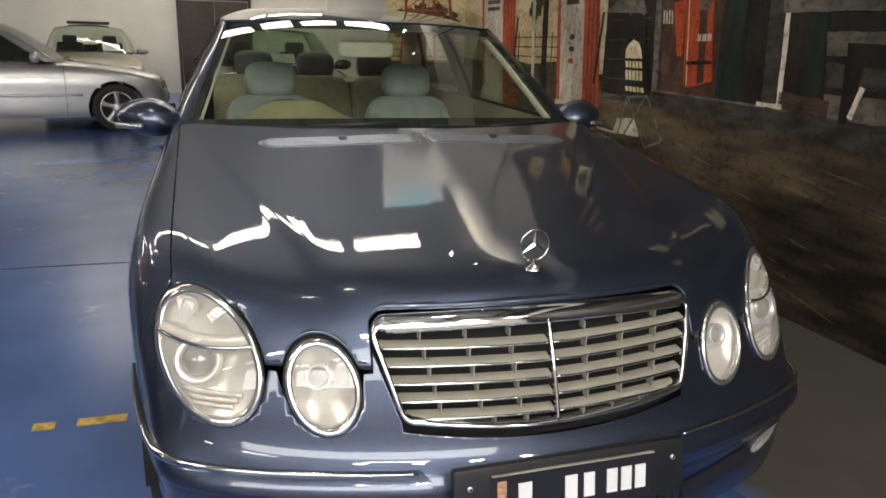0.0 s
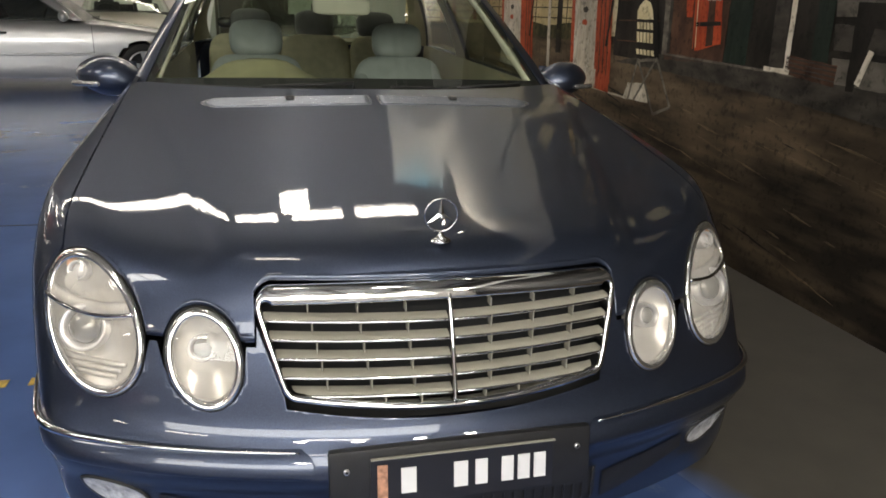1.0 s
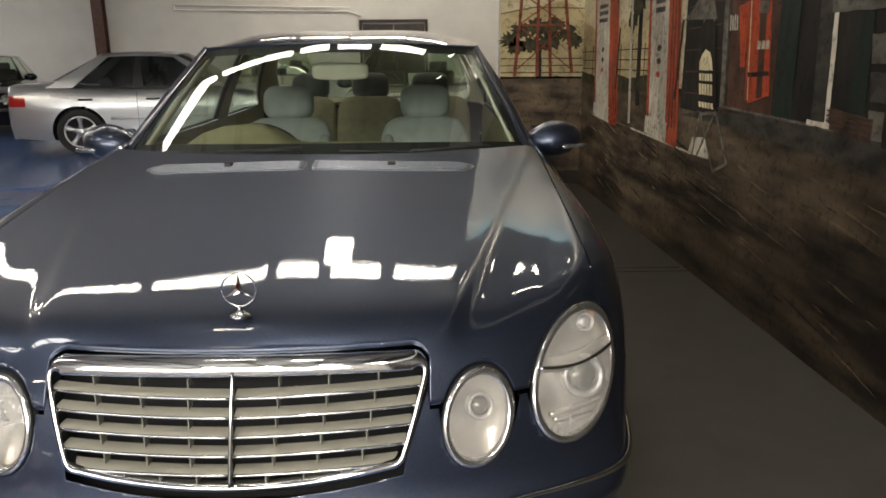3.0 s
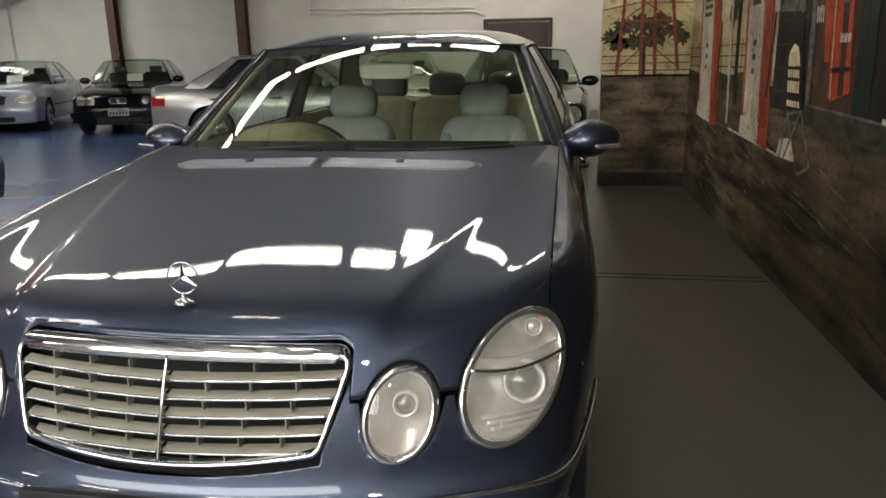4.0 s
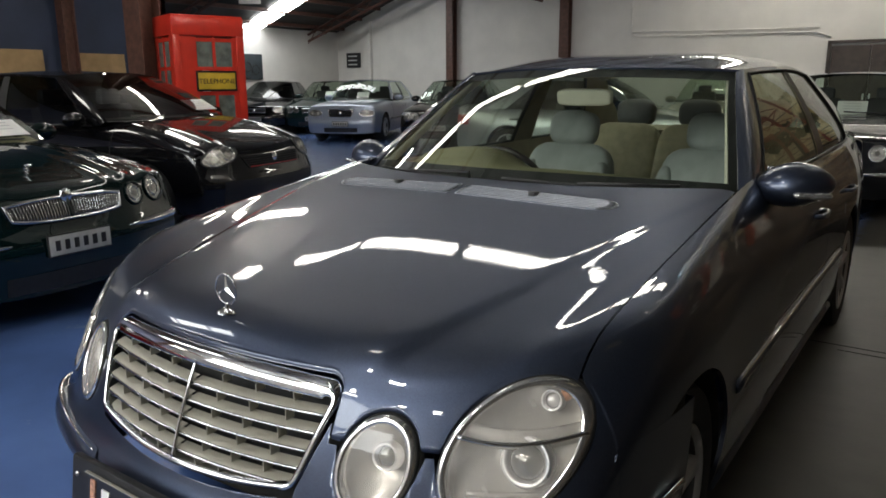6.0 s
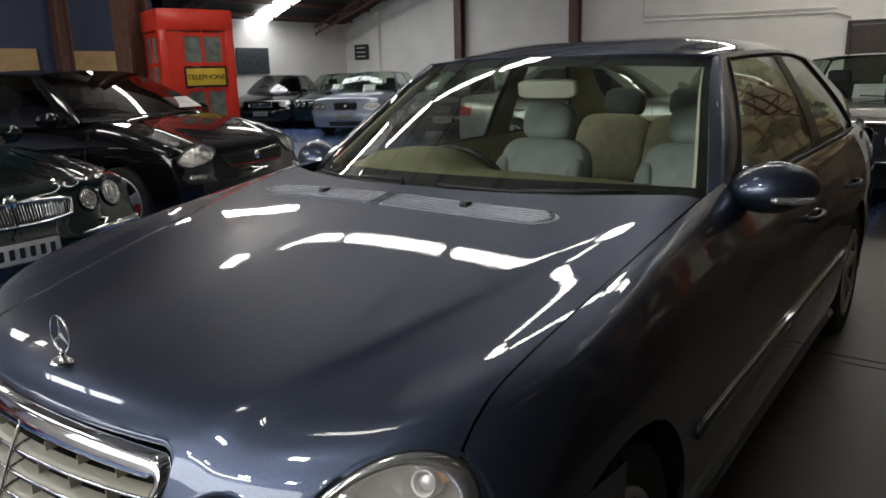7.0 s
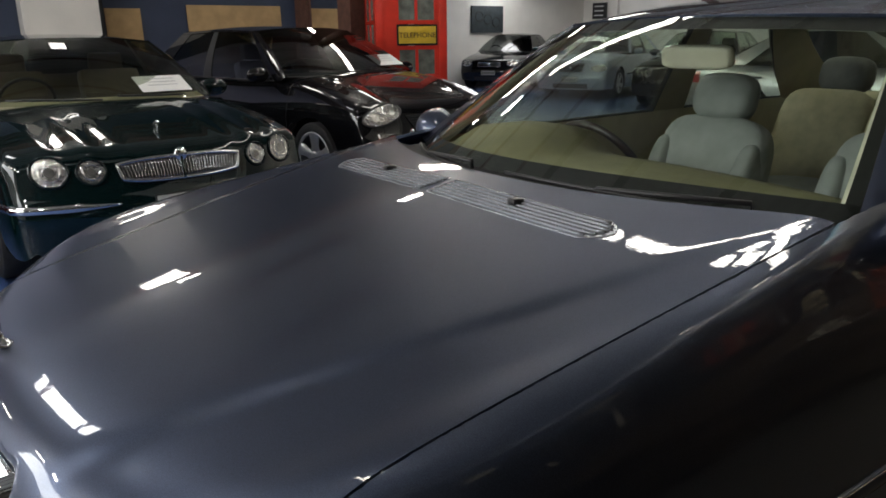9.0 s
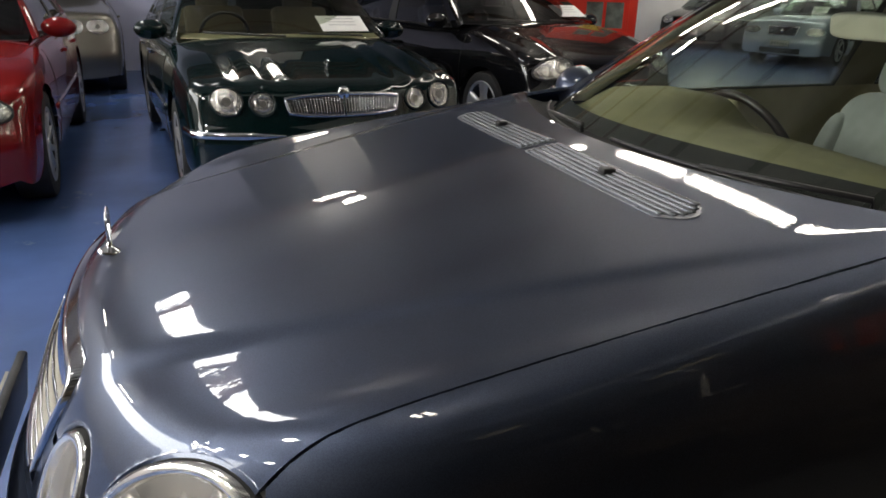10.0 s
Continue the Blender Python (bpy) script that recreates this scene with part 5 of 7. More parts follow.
# ---- the other cars ----
def build_car(label, place, spec, group="cars in the showroom"):
    """A parked car with its nose at the local origin, facing local -y."""
    S = dict(L=4.55, hw=0.88, zf=0.70, zh=0.93, zd=0.95, ws0=1.30, ws1=2.02, rw1=3.45, rw0=4.0, belt=0.93, rail=1.36, crown=1.42,
             xb=0.80, xr=0.58, af=0.86, ar=3.55, R=0.315, bow=0.22, paint=M["paint"], glass=M["tint"], lamps=(), grille=None, seats=None, bumper_chrome=False, rear_lamps=True, spokes=5)
    S.update(spec)
    th = thing("parked_car", label, "car", place, group)
    L, hw = S["L"], S["hw"]
    tx = np.array([0.0, 0.12, S["ws0"], S["ws1"], S["rw1"], S["rw0"], L - 0.1, L + 0.2])
    tz = np.array([S["zf"], S["zf"] + 0.035, S["zh"], S["belt"] + 0.01, S["belt"] + 0.01, S["zd"], S["zd"] - 0.02, S["zd"] - 0.05])

    def inside(x, y, z):
        ax = np.abs(x)
        top = np.interp(y, tx, tz) + S.get("dome", 0.022) * np.sin(np.pi * np.clip((y - 0.02) / (S["ws0"] - 0.02), 0, 1)) - 0.055 * (ax / hw) ** 3 + sum(a * np.exp(-((ax - c) / w) ** 2) for c, a, w in S.get("ridges", ())) * np.clip((1.5 - y) / 1.3, 0, 1)
        front = y - (0.03 + S["bow"] * (ax / hw) ** 2.6 + 0.30 * np.clip(z - 0.50, 0, 1) - 0.02 * np.exp(-((z - 0.45) / 0.08) ** 2) + 0.12 * np.clip(0.38 - z, 0, 1))
        rear = L - 0.16 * (ax / hw) ** 3 - 0.10 * np.clip(z - 0.6, 0, 1) - 0.15 * np.clip(0.4 - z, 0, 1) - y
        w = hw - 0.035 * np.clip((0.9 - y) / 0.6, 0, 2) ** 2 - 0.05 * np.clip((y - L + 0.9) / 0.6, 0, 2) ** 2 - 0.09 * np.clip((z - 0.62) / 0.32, 0, 2) ** 2 - 0.03 * np.clip((0.45 - z) / 0.25, 0, 2) ** 2
        return smin(0.022, top - z, front, rear, w - ax, z - 0.17)

    nx, ny, nz = S.get("nx", 30), 96, S.get("nz", 16)
    bx, by, bz = np.linspace(-hw, hw, nx + 1), np.linspace(0, L, ny + 1), np.linspace(0.17, 1.0, nz + 1)
    idx, pts, quads = {}, [], []

    def vid(i, j, k):
        key = (i, j, k)
        if key not in idx:
            idx[key] = len(pts)
            pts.append((bx[i], by[j], bz[k]))
        return idx[key]

    for i in range(nx):
        for j in range(ny):
            quads.append((vid(i, j, nz), vid(i + 1, j, nz), vid(i + 1, j + 1, nz), vid(i, j + 1, nz)))
    for j in range(ny):
        for k in range(nz):
            quads.append((vid(nx, j, k), vid(nx, j + 1, k), vid(nx, j + 1, k + 1), vid(nx, j, k + 1)))
            quads.append((vid(0, j + 1, k), vid(0, j, k), vid(0, j, k + 1), vid(0, j + 1, k + 1)))
    for i in range(nx):
        for k in range(nz):
            quads.append((vid(i, 0, k), vid(i + 1, 0, k), vid(i + 1, 0, k + 1), vid(i, 0, k + 1)))
            quads.append((vid(i + 1, ny, k), vid(i, ny, k), vid(i, ny, k + 1), vid(i + 1, ny, k + 1)))
    p = np.array(pts)
    q = np.stack([np.clip(p[:, 0], -hw + 0.30, hw - 0.30), np.clip(p[:, 1], 0.50, L - 0.45), np.clip(p[:, 2], 0.42, 0.55)], -1)
    d = p - q
    d /= np.linalg.norm(d, axis=1, keepdims=True)
    v = cast(inside, q, d, 1.5, 34)
    arch = S["R"] + 0.045
    side = np.abs(v[:, 0]) > hw - 0.16
    for ya in (S["af"], S["ar"]):
        dy, dz = v[:, 1] - ya, v[:, 2] - S["R"]
        r = np.hypot(dy, dz) + 1e-9
        near = side & (np.abs(r - arch) < 0.03)
        v[near, 1] = ya + dy[near] / r[near] * arch
        v[near, 2] = np.maximum(0.18, S["R"] + dz[near] / r[near] * arch)
        qq = v[near] * [0, 1, 1]
        sgn = np.sign(v[near, 0])
        v[near] = cast(inside, qq, np.stack([sgn, 0 * sgn, 0 * sgn], -1), 1.5, 34)
    quads = np.array(quads)
    c = v[quads].mean(1)
    keep = np.ones(len(quads), bool)
    for ya in (S["af"], S["ar"]):
        keep &= ~((np.abs(c[:, 0]) > hw - 0.20) & (np.hypot(c[:, 1] - ya, c[:, 2] - S["R"]) < arch - 0.004))
    me = bpy.data.meshes.new("body")
    me.from_pydata(v.tolist(), [], quads[keep].tolist())
    me.polygons.foreach_set("use_smooth", [True] * len(me.polygons))
    me.materials.append(S["paint"])
    me.update()
    body = new("body", me)
    body.parent = th

    # cabin
    def sp(f, t):
        f, t = np.broadcast_arrays(np.asarray(f, float), np.asarray(t, float))
        yf = S["ws0"] + 0.22 + (S["ws1"] + 0.14 - S["ws0"] - 0.22) * t
        yr = S["rw0"] - 0.04 + (S["rw1"] - S["rw0"]) * t
        y = yf + (yr - yf) * f
        rail = S["rail"] + 0.02 * np.sin(np.pi * f)
        z = S["belt"] + (rail - S["belt"]) * t
        x = S["xb"] + (S["xr"] - S["xb"]) * t ** 1.15 + 0.012 * np.sin(np.pi * t)
        return np.stack([x, y, z], -1)

    u = np.linspace(-1, 1, 25)
    n = 12
    tv = np.linspace(0, 1, n)[:, None, None]
    lo = np.stack([u * (S["xb"] - 0.03), S["ws0"] + 0.20 * u ** 2, S["zh"] - 0.01 + 0 * u], -1)
    hi = np.stack([u * (S["xr"] - 0.01), S["ws1"] + 0.12 * u ** 2, S["crown"] - 0.03 - 0.03 * u ** 2], -1)
    w = sheet("windscreen", lo + (hi - lo) * tv + np.array([0, -0.02, 0.03]) * np.sin(np.pi * tv), S["glass"], th, "windscreen", flip=True)
    w.visible_shadow = False
    lo2 = np.stack([u * (S["xb"] - 0.06), S["rw0"] - 0.10 * u ** 2, S["zd"] + 0.01 + 0 * u], -1)
    hi2 = np.stack([u * (S["xr"] - 0.01), S["rw1"] - 0.08 * u ** 2, S["crown"] - 0.03 - 0.02 * u ** 2], -1)
    w = sheet("rear_window", lo2 + (hi2 - lo2) * tv, S["glass"], th, "rear window")
    w.visible_shadow = False
    rows = []
    for k in np.linspace(0, 1, 20):
        e = sp(np.full(25, k), np.ones(25))
        ym = S["ws1"] + (S["rw1"] - S["ws1"]) * k
        zc = S["crown"] - 0.03 + 0.03 * math.sin(math.pi * k)
        rows.append(np.stack([e[:, 0] * u, ym + (e[:, 1] - ym) * u ** 2, zc + (e[:, 2] - zc) * np.abs(u) ** 2.6], -1))
    sheet("roof", np.array(rows), S["paint"], th, "painted roof", fold=0.012, flip=True)
    if S.get("sunroof"):
        boxed("sunroof", (0, (S["ws1"] + S["rw1"]) / 2 - 0.2, S["crown"] + 0.03), (0.75, 0.45, 0.02), M["black"], th, "tilted open sunroof", 0.006, Matrix.Rotation(radians(-4), 3, "X"))
    t = np.linspace(0, 1, 12)
    for s in (1, -1):
        edge = lo[-1] + (hi[-1] - lo[-1]) * tv[:, 0] + np.array([0, -0.02, 0.03]) * np.sin(np.pi * tv[:, 0])
        f0, f1 = sp(np.full(12, 0.01), t), sp(np.full(12, 0.045), t)
        sheet("pillar", np.array([edge, (edge + f0) / 2 + [0.008, -0.008, 0.006], f0, f1]) * [s, 1, 1], S["paint"], th, "painted pillar", flip=s < 0)

        def pane(nm, a, b, material, t0, t1, off=0.0):
            Q = sp(np.linspace(a, b, 10)[None], np.linspace(t0, t1, 10)[:, None])
            Q[..., 0] -= off
            return sheet(nm, Q * [s, 1, 1], material, th, "", flip=s > 0)
        for a, b in ((0.06, 0.47), (0.52, 0.86)):
            g = pane("side_window", a, b, S["glass"], 0.0, 0.97, 0.006)
            g.visible_shadow = False
        pane("door_pillar", 0.465, 0.525, M["black"], 0.0, 1.0)
        pane("rear_pillar", 0.855, 1.0, S["paint"], 0.0, 1.0)
        pane("rail", 0.0, 1.0, S["paint"], 0.95, 1.0, -0.002)
        vv, ff = tube_pts((sp(np.linspace(0.05, 0.86, 20), np.full(20, 0.0)) + [0.005, 0, 0]) * [s, 1, 1], 0.008, 6)
        mesh_ob("belt_strip", vv, ff, S.get("belt_mat", M["black"]), th)
        # seams, moulding, handles
        for y in (S["ws0"] + 0.12, (S["ws0"] + S["rw0"]) / 2 + 0.10):
            zz = np.linspace(0.24, S["belt"] - 0.02, 14)
            line = cast(inside, np.stack([0 * zz, y + 0 * zz, zz], -1), np.array([s, 0, 0.0]), 1.5, 30)
            vv, ff = tube_pts(line, 0.0035, 5)
            mesh_ob("door_seam", vv, ff, M["gap"], th)
        ys = np.linspace(S["af"] + 0.42, S["ar"] - 0.42, 16)
        line = cast(inside, np.stack([0 * ys, ys, 0 * ys + 0.50], -1), np.array([s, 0, 0.0]), 1.5, 30)
        vv, ff = tube_pts(line, 0.012, 6, squash=1.6)
        mesh_ob("side_moulding", vv, ff, S.get("moulding", S["paint"]), th, "side moulding")
        for y in ((S["ws0"] + S["rw0"]) / 2 - 0.12, S["rw0"] - 0.55):
            c0 = cast(inside, np.array([0, y, 0.76]), np.array([s, 0, 0.0]), 1.5, 30)
            boxed("door_handle", (c0[0] + 0.008 * s, y, 0.77), (0.03, 0.19, 0.028), S.get("handle", S["paint"]), th, bevel=0.008)
        # mirror
        bm = bmesh.new()
        bmesh.ops.create_uvsphere(bm, u_segments=18, v_segments=12, radius=1.0)
        bmesh.ops.transform(bm, matrix=Matrix.Translation((s * (S["xb"] + 0.115), S["ws0"] + 0.44, S["belt"] + 0.055)) @ Matrix.Diagonal((0.115, 0.065, 0.07, 1)), verts=bm.verts)
        mr = part("door_mirror", bm, S["paint"], th, "door mirror", smooth=True)
        boxed("foot", (s * (S["xb"] + 0.01), S["ws0"] + 0.46, S["belt"] + 0.015), (0.09, 0.06, 0.035), M["black"], mr, bevel=0.01)
        for y in (S["af"], S["ar"]):
            P = []
            for a in np.linspace(-0.2, np.pi + 0.2, 20):
                P.append([[s * x, y - (arch + 0.008) * math.cos(a), S["R"] + (arch + 0.008) * math.sin(a)] for x in (hw - 0.30, hw - 0.03)])
            sheet("arch_liner", np.array(P), M["gap"], th)
            wheel(th, s * (hw - 0.115), y, s, S["R"], 0.205, S["spokes"], None, S["R"] - S.get("sidewall", 0.10), S.get("fat", 1.0))
            if S.get("caliper"):
                boxed("brake_caliper", (s * (hw - 0.075), y - 0.125, S["R"]), (0.03, 0.07, 0.16), S["trim"], th, "red brake caliper", 0.01)
        if S["rear_lamps"]:
            xs, zs = np.linspace(hw - 0.36, hw - 0.09, 8), np.linspace(0.68, 0.83, 6)
            X, Z = np.meshgrid(xs, zs, indexing="ij")
            Q = cast(inside, np.stack([X, 0 * X + L - 1.2, Z], -1), np.array([0, 1.0, 0]), 2, 30) + [0, 0.004, 0]
            sheet("tail_lamp", Q * [s, 1, 1], M["red_lens"], th, "red tail lamp", flip=s < 0)
            ys = np.linspace(L - 0.34, L - 0.13, 8)
            Y, Z = np.meshgrid(ys, zs, indexing="ij")
            Q = cast(inside, np.stack([0 * Y, Y, Z], -1), np.array([1.0, 0, 0]), 2, 30) + [0.004, 0, 0]
            sheet("tail_lamp", Q * [s, 1, 1], M["red_lens"], th, "red tail lamp", flip=s > 0)
        for o in S["lamps"]:
            rim = outline(o[:5], 36)
            rim = np.concatenate([rim, rim[:1]])
            rr = np.linspace(0.001, 1, 6)[:, None, None]
            cc = np.array(o[:2])

            def face(pp, off):
                Q = cast(inside, np.stack([pp[..., 0], 0 * pp[..., 0] + 1.0, pp[..., 1]], -1), np.array([0, -1.0, 0]), 1.2, 32)
                Q[..., 1] -= off
                return Q * [s, 1, 1]
            lp = sheet("headlamp", face(cc + rr * (rim - cc), 0.004), M["lamp_bowl"], th, "clear headlamp", flip=s > 0)
            dome = face(cc + rr * (rim - cc), 0.010)
            dome[..., 1] -= 0.012 * (1 - rr[..., 0] ** 2)
            ln = sheet("lens", dome, M["lens"], lp, flip=s < 0)
            ln.visible_shadow = False
            wide = o[2] > 1.5 * o[3]
            for dx in ((-0.45, 0.42) if wide else (0.0,)):
                r0 = (0.80 if wide else 0.62) * o[3]
                cen = cc + dx * o[2] * np.array([math.cos(o[4]), -math.sin(o[4])])
                aa = np.linspace(0, 2 * np.pi, 25)
                circ = cen + r0 * np.stack([np.cos(aa), np.sin(aa)], -1)
                vv, ff = tube_pts(face(circ, 0.008)[:-1], 0.005, 6, closed=True)
                mesh_ob("bulb_ring", vv, ff, M["chrome"], lp)
                sheet("bulb_glass", face(cen + np.linspace(0.001, 0.5, 4)[:, None, None] * (circ - cen), 0.009), M["satin_rim"] if wide else M["bulb_glass"], lp, flip=s > 0)
            vv, ff = tube_pts(face(rim, 0.006)[:-1], 0.008, 6, closed=True)
            mesh_ob("rim", vv, ff, M["chrome"] if o[5] == 1 else S["paint"] if o[5] == 2 else M["black"], lp)
    # grille
    if S["grille"]:
        gw0, gw1, z0, z1, bars, upright, surround = S["grille"]
        xs, zs = np.linspace(-1, 1, 30), np.linspace(0, 1, 8)
        X, T = np.meshgrid(xs, zs, indexing="ij")
        Xg = X * (gw0 + (gw1 - gw0) * T)
        Zg = z0 + (z1 - z0) * (0.5 + (T - 0.5) * (1 - S.get("oval", 0.0) * np.abs(X) ** 3))

        def front(xv, zv, off):
            Q = cast(inside, np.stack([xv, 0 * xv + 1.0, zv], -1), np.array([0, -1.0, 0]), 1.2, 32)
            Q[..., 1] -= off
            return Q
        g = sheet("grille", front(Xg, Zg, 0.004), M["gap"], th, "radiator grille with chrome surround")
        loop = np.concatenate([front(Xg[:, 0], Zg[:, 0], 0.010), front(Xg[-1, 1:], Zg[-1, 1:], 0.010), front(Xg[::-1, -1][1:], Zg[::-1, -1][1:], 0.010), front(Xg[0, ::-1][1:-1], Zg[0, ::-1][1:-1], 0.010)])
        vv, ff = tube_pts(loop, surround, 6, closed=True)
        mesh_ob("surround", vv, ff, M["chrome"] if S.get("bright", True) else M["black"], g)
        if "trim" in S:
            vv, ff = tube_pts(front(Xg[:, 0] * 0.98, Zg[:, 0] + 0.006, 0.014), 0.0045, 6)
            mesh_ob("trim_line", vv, ff, S["trim"], g, "red trim line")
        for b in range(bars):
            f = (b + 0.5) / bars
            if upright:
                xx = (2 * f - 1) * 0.97
                zv = np.linspace(0.06, 0.94, 6)
                pp = front(xx * (gw0 + (gw1 - gw0) * zv), z0 + (z1 - z0) * (0.5 + (zv - 0.5) * (1 - S.get("oval", 0.0) * abs(xx) ** 3)), 0.012)
            else:
                xv = np.linspace(-0.97, 0.97, 20)
                pp = front(xv * (gw0 + (gw1 - gw0) * f), 0 * xv + z0 + (z1 - z0) * f, 0.012)
            vv, ff = tube_pts(pp, 0.0024 if upright else 0.0042, 5)
            mesh_ob("bar", vv, ff, M["chrome"] if S.get("bright", True) else M["black"], g)
        if S.get("divider"):
            pp = front(np.zeros(6), np.linspace(z0, z1, 6), 0.014)
            vv, ff = tube_pts(pp, 0.009, 6)
            mesh_ob("centre_bar", vv, ff, S["paint"], g)
        badge = front(np.array([0.0]), np.array([S.get("badge_z", (z0 + z1) / 2)]), 0.014)[0]
        bm = bmesh.new()
        lathe(bm, [(0.0, 0.012), (0.03, 0.010), (0.042, 0.0), (0.0, 0.0)], 20, Matrix.Translation(badge) @ Matrix.Rotation(radians(90), 4, "X"))
        part("badge", bm, M["chrome"], g, "round badge", smooth=True)
    if S["bumper_chrome"]:
        for s in (1, -1):
            xs = np.linspace(0.36, hw - 0.025, 20)
            pp = cast(inside, np.stack([xs, 0 * xs + 1.0, 0 * xs + S.get("strip_z", 0.455)], -1), np.array([0, -1.0, 0]), 1.2, 32) * [s, 1, 1]
            vv, ff = tube_pts(pp, [0.004 + 0.016 * min(1, k / 8) for k in range(20)], 8, squash=1.2)
            mesh_ob("bumper_strip", vv, ff, M["chrome"], th, "chrome bumper strip")
    # lower intake and number plate with its characters as bars
    xi, zi0, zi1 = S.get("intake", (0.40, 0.23, 0.33))
    xs, zs = np.linspace(-xi, xi, 24), np.linspace(zi0, zi1, 7)
    X, Z = np.meshgrid(xs, zs, indexing="ij")
    sheet("lower_intake", cast(inside, np.stack([X, 0 * X + 1.0, Z], -1), np.array([0, -1.0, 0]), 1.2, 32) - [0, 0.003, 0], M["black"], th, "black lower intake")
    pz = S.get("plate_z", 0.42)
    y0 = float(cast(inside, np.array([0.0, 1.0, pz]), np.array([0, -1.0, 0]), 1.2, 32)[1])
    pl = S.get("plated", True) and boxed("number_plate", (0, y0 - 0.014, pz), (0.372, 0.012, 0.108), S.get("plate", M["plate_grey"]), th, "number plate", 0.003)
    for i in range(6 if pl else 0):
        boxed("plate_mark", (-0.14 + 0.056 * i, y0 - 0.0215, pz), (0.028, 0.003, 0.056), S.get("plate_ink", M["black"]), pl)
    if pl:
        boxed("plate_frame", (0, y0 - 0.010, pz), (0.388, 0.012, 0.124), M["black"], pl, bevel=0.004)
    # dark tub, dashboard and seats
    boxed("tub", (0, (S["ws0"] + S["rw0"]) / 2, 0.40), (2 * hw - 0.35, S["rw0"] - S["ws0"] - 0.2, 0.04), M["black"], th)
    boxed("underbody", (0, L / 2, 0.24), (2 * hw - 0.5, L - 0.5, 0.10), M["gap"], th)
    trim = S["seats"] or M["black"]
    dash = S.get("dash", trim)
    Pd = np.array([np.stack([u * (S["xb"] - 0.06), S["ws0"] + y + 0.15 * u ** 2 * k, S["zh"] + z + 0 * u], -1) for y, z, k in ((0.06, -0.02, 1), (0.25, 0.01, 0.6), (0.48, -0.01, 0.2), (0.55, -0.08, 0), (0.50, -0.45, 0))])
    sheet("dashboard", Pd, dash, th, "dashboard")
    for x in (-0.36, 0.36):
        y = S["ws1"] + 0.45
        st = boxed("front_seat", (x, y - 0.25, 0.56), (0.48, 0.50, 0.16), trim, th, "front seat", 0.05)
        boxed("backrest", (x, y, 0.84), (0.47, 0.15, 0.58), trim, st, bevel=0.05, rot=Matrix.Rotation(radians(-16), 3, "X"))
        boxed("headrest", (x, y + 0.11, S["belt"] + 0.24), (0.26, 0.10, 0.17), trim, st, bevel=0.04)
    rb = boxed("rear_bench", (0, S["rw1"] - 0.15, 0.80), (1.25, 0.18, 0.55), trim, th, "rear bench", 0.05, Matrix.Rotation(radians(-18), 3, "X"))
    bmw = Matrix.Translation((-0.36, S["ws0"] + 0.70, S["belt"] + 0.0)) @ Matrix.Rotation(radians(-64), 4, "X")
    tpt = [bmw @ Vector((0.185 * math.cos(a), 0.185 * math.sin(a), 0)) for a in np.linspace(0, 2 * math.pi, 28, endpoint=False)]
    vv, ff = tube_pts(tpt, 0.014, 6, closed=True)
    mesh_ob("steering_wheel", vv, ff, M["black"], th, "black steering wheel")
    for x0, x1 in ((-0.05, -0.6), (0.55, 0.05)):
        xs = np.linspace(x0, x1, 8)
        pp = np.stack([xs, S["ws0"] - 0.02 + 0.2 * (xs / 0.8) ** 2, S["zh"] + 0.012 + 0.02 * np.linspace(0, 1, 8)], -1)
        vv, ff = tube_pts(pp, 0.008, 5)
        mesh_ob("wiper", vv, ff, M["black"], th)
    return th, inside, S


M["p_green"] = paint("dark_green_paint", (0.0012, 0.008, 0.0085), 0.0, 0.3, 0.05)
M["p_black"] = paint("black_paint", (0.004, 0.004, 0.005), 0.0, 0.3, 0.05)
M["p_red"] = paint("red_paint", (0.17, 0.006, 0.007), 0.0, 0.3, 0.05)
M["p_silver"] = paint("silver_paint", (0.50, 0.51, 0.52), 0.7, 0.32, 0.05)
M["p_gold"] = paint("pale_gold_paint", (0.42, 0.39, 0.33), 0.7, 0.32, 0.05)
M["p_blue_silver"] = paint("blue_silver_paint", (0.36, 0.41, 0.50), 0.6, 0.32, 0.05)
M["p_pewter"] = paint("pewter_paint", (0.16, 0.15, 0.13), 0.7, 0.32, 0.05)
M["p_slate"] = paint("dark_grey_paint", (0.012, 0.013, 0.016), 0.2, 0.32, 0.05)
M["p_dusk"] = paint("dark_blue_green_paint", (0.006, 0.02, 0.02), 0.0, 0.32, 0.05)
M["brown_seat"] = mat("brown_seat_leather", (0.075, 0.062, 0.036), 0.6, 0, 0.15, 20)
M["plate_grey"] = mat("plate_reflective_grey", (0.42, 0.42, 0.40), 0.5, 0, 0.08, 20)
M["red_trim"] = mat("red_trim", (0.5, 0.02, 0.02), 0.4)
M["dark_trim"] = mat("dark_trim", (0.02, 0.02, 0.02), 0.6)


def heading(x, y, deg):
    """A place with the nose at x, y, facing deg from the x axis."""
    return pose(x, y, 0, 0, 0, deg + 90)


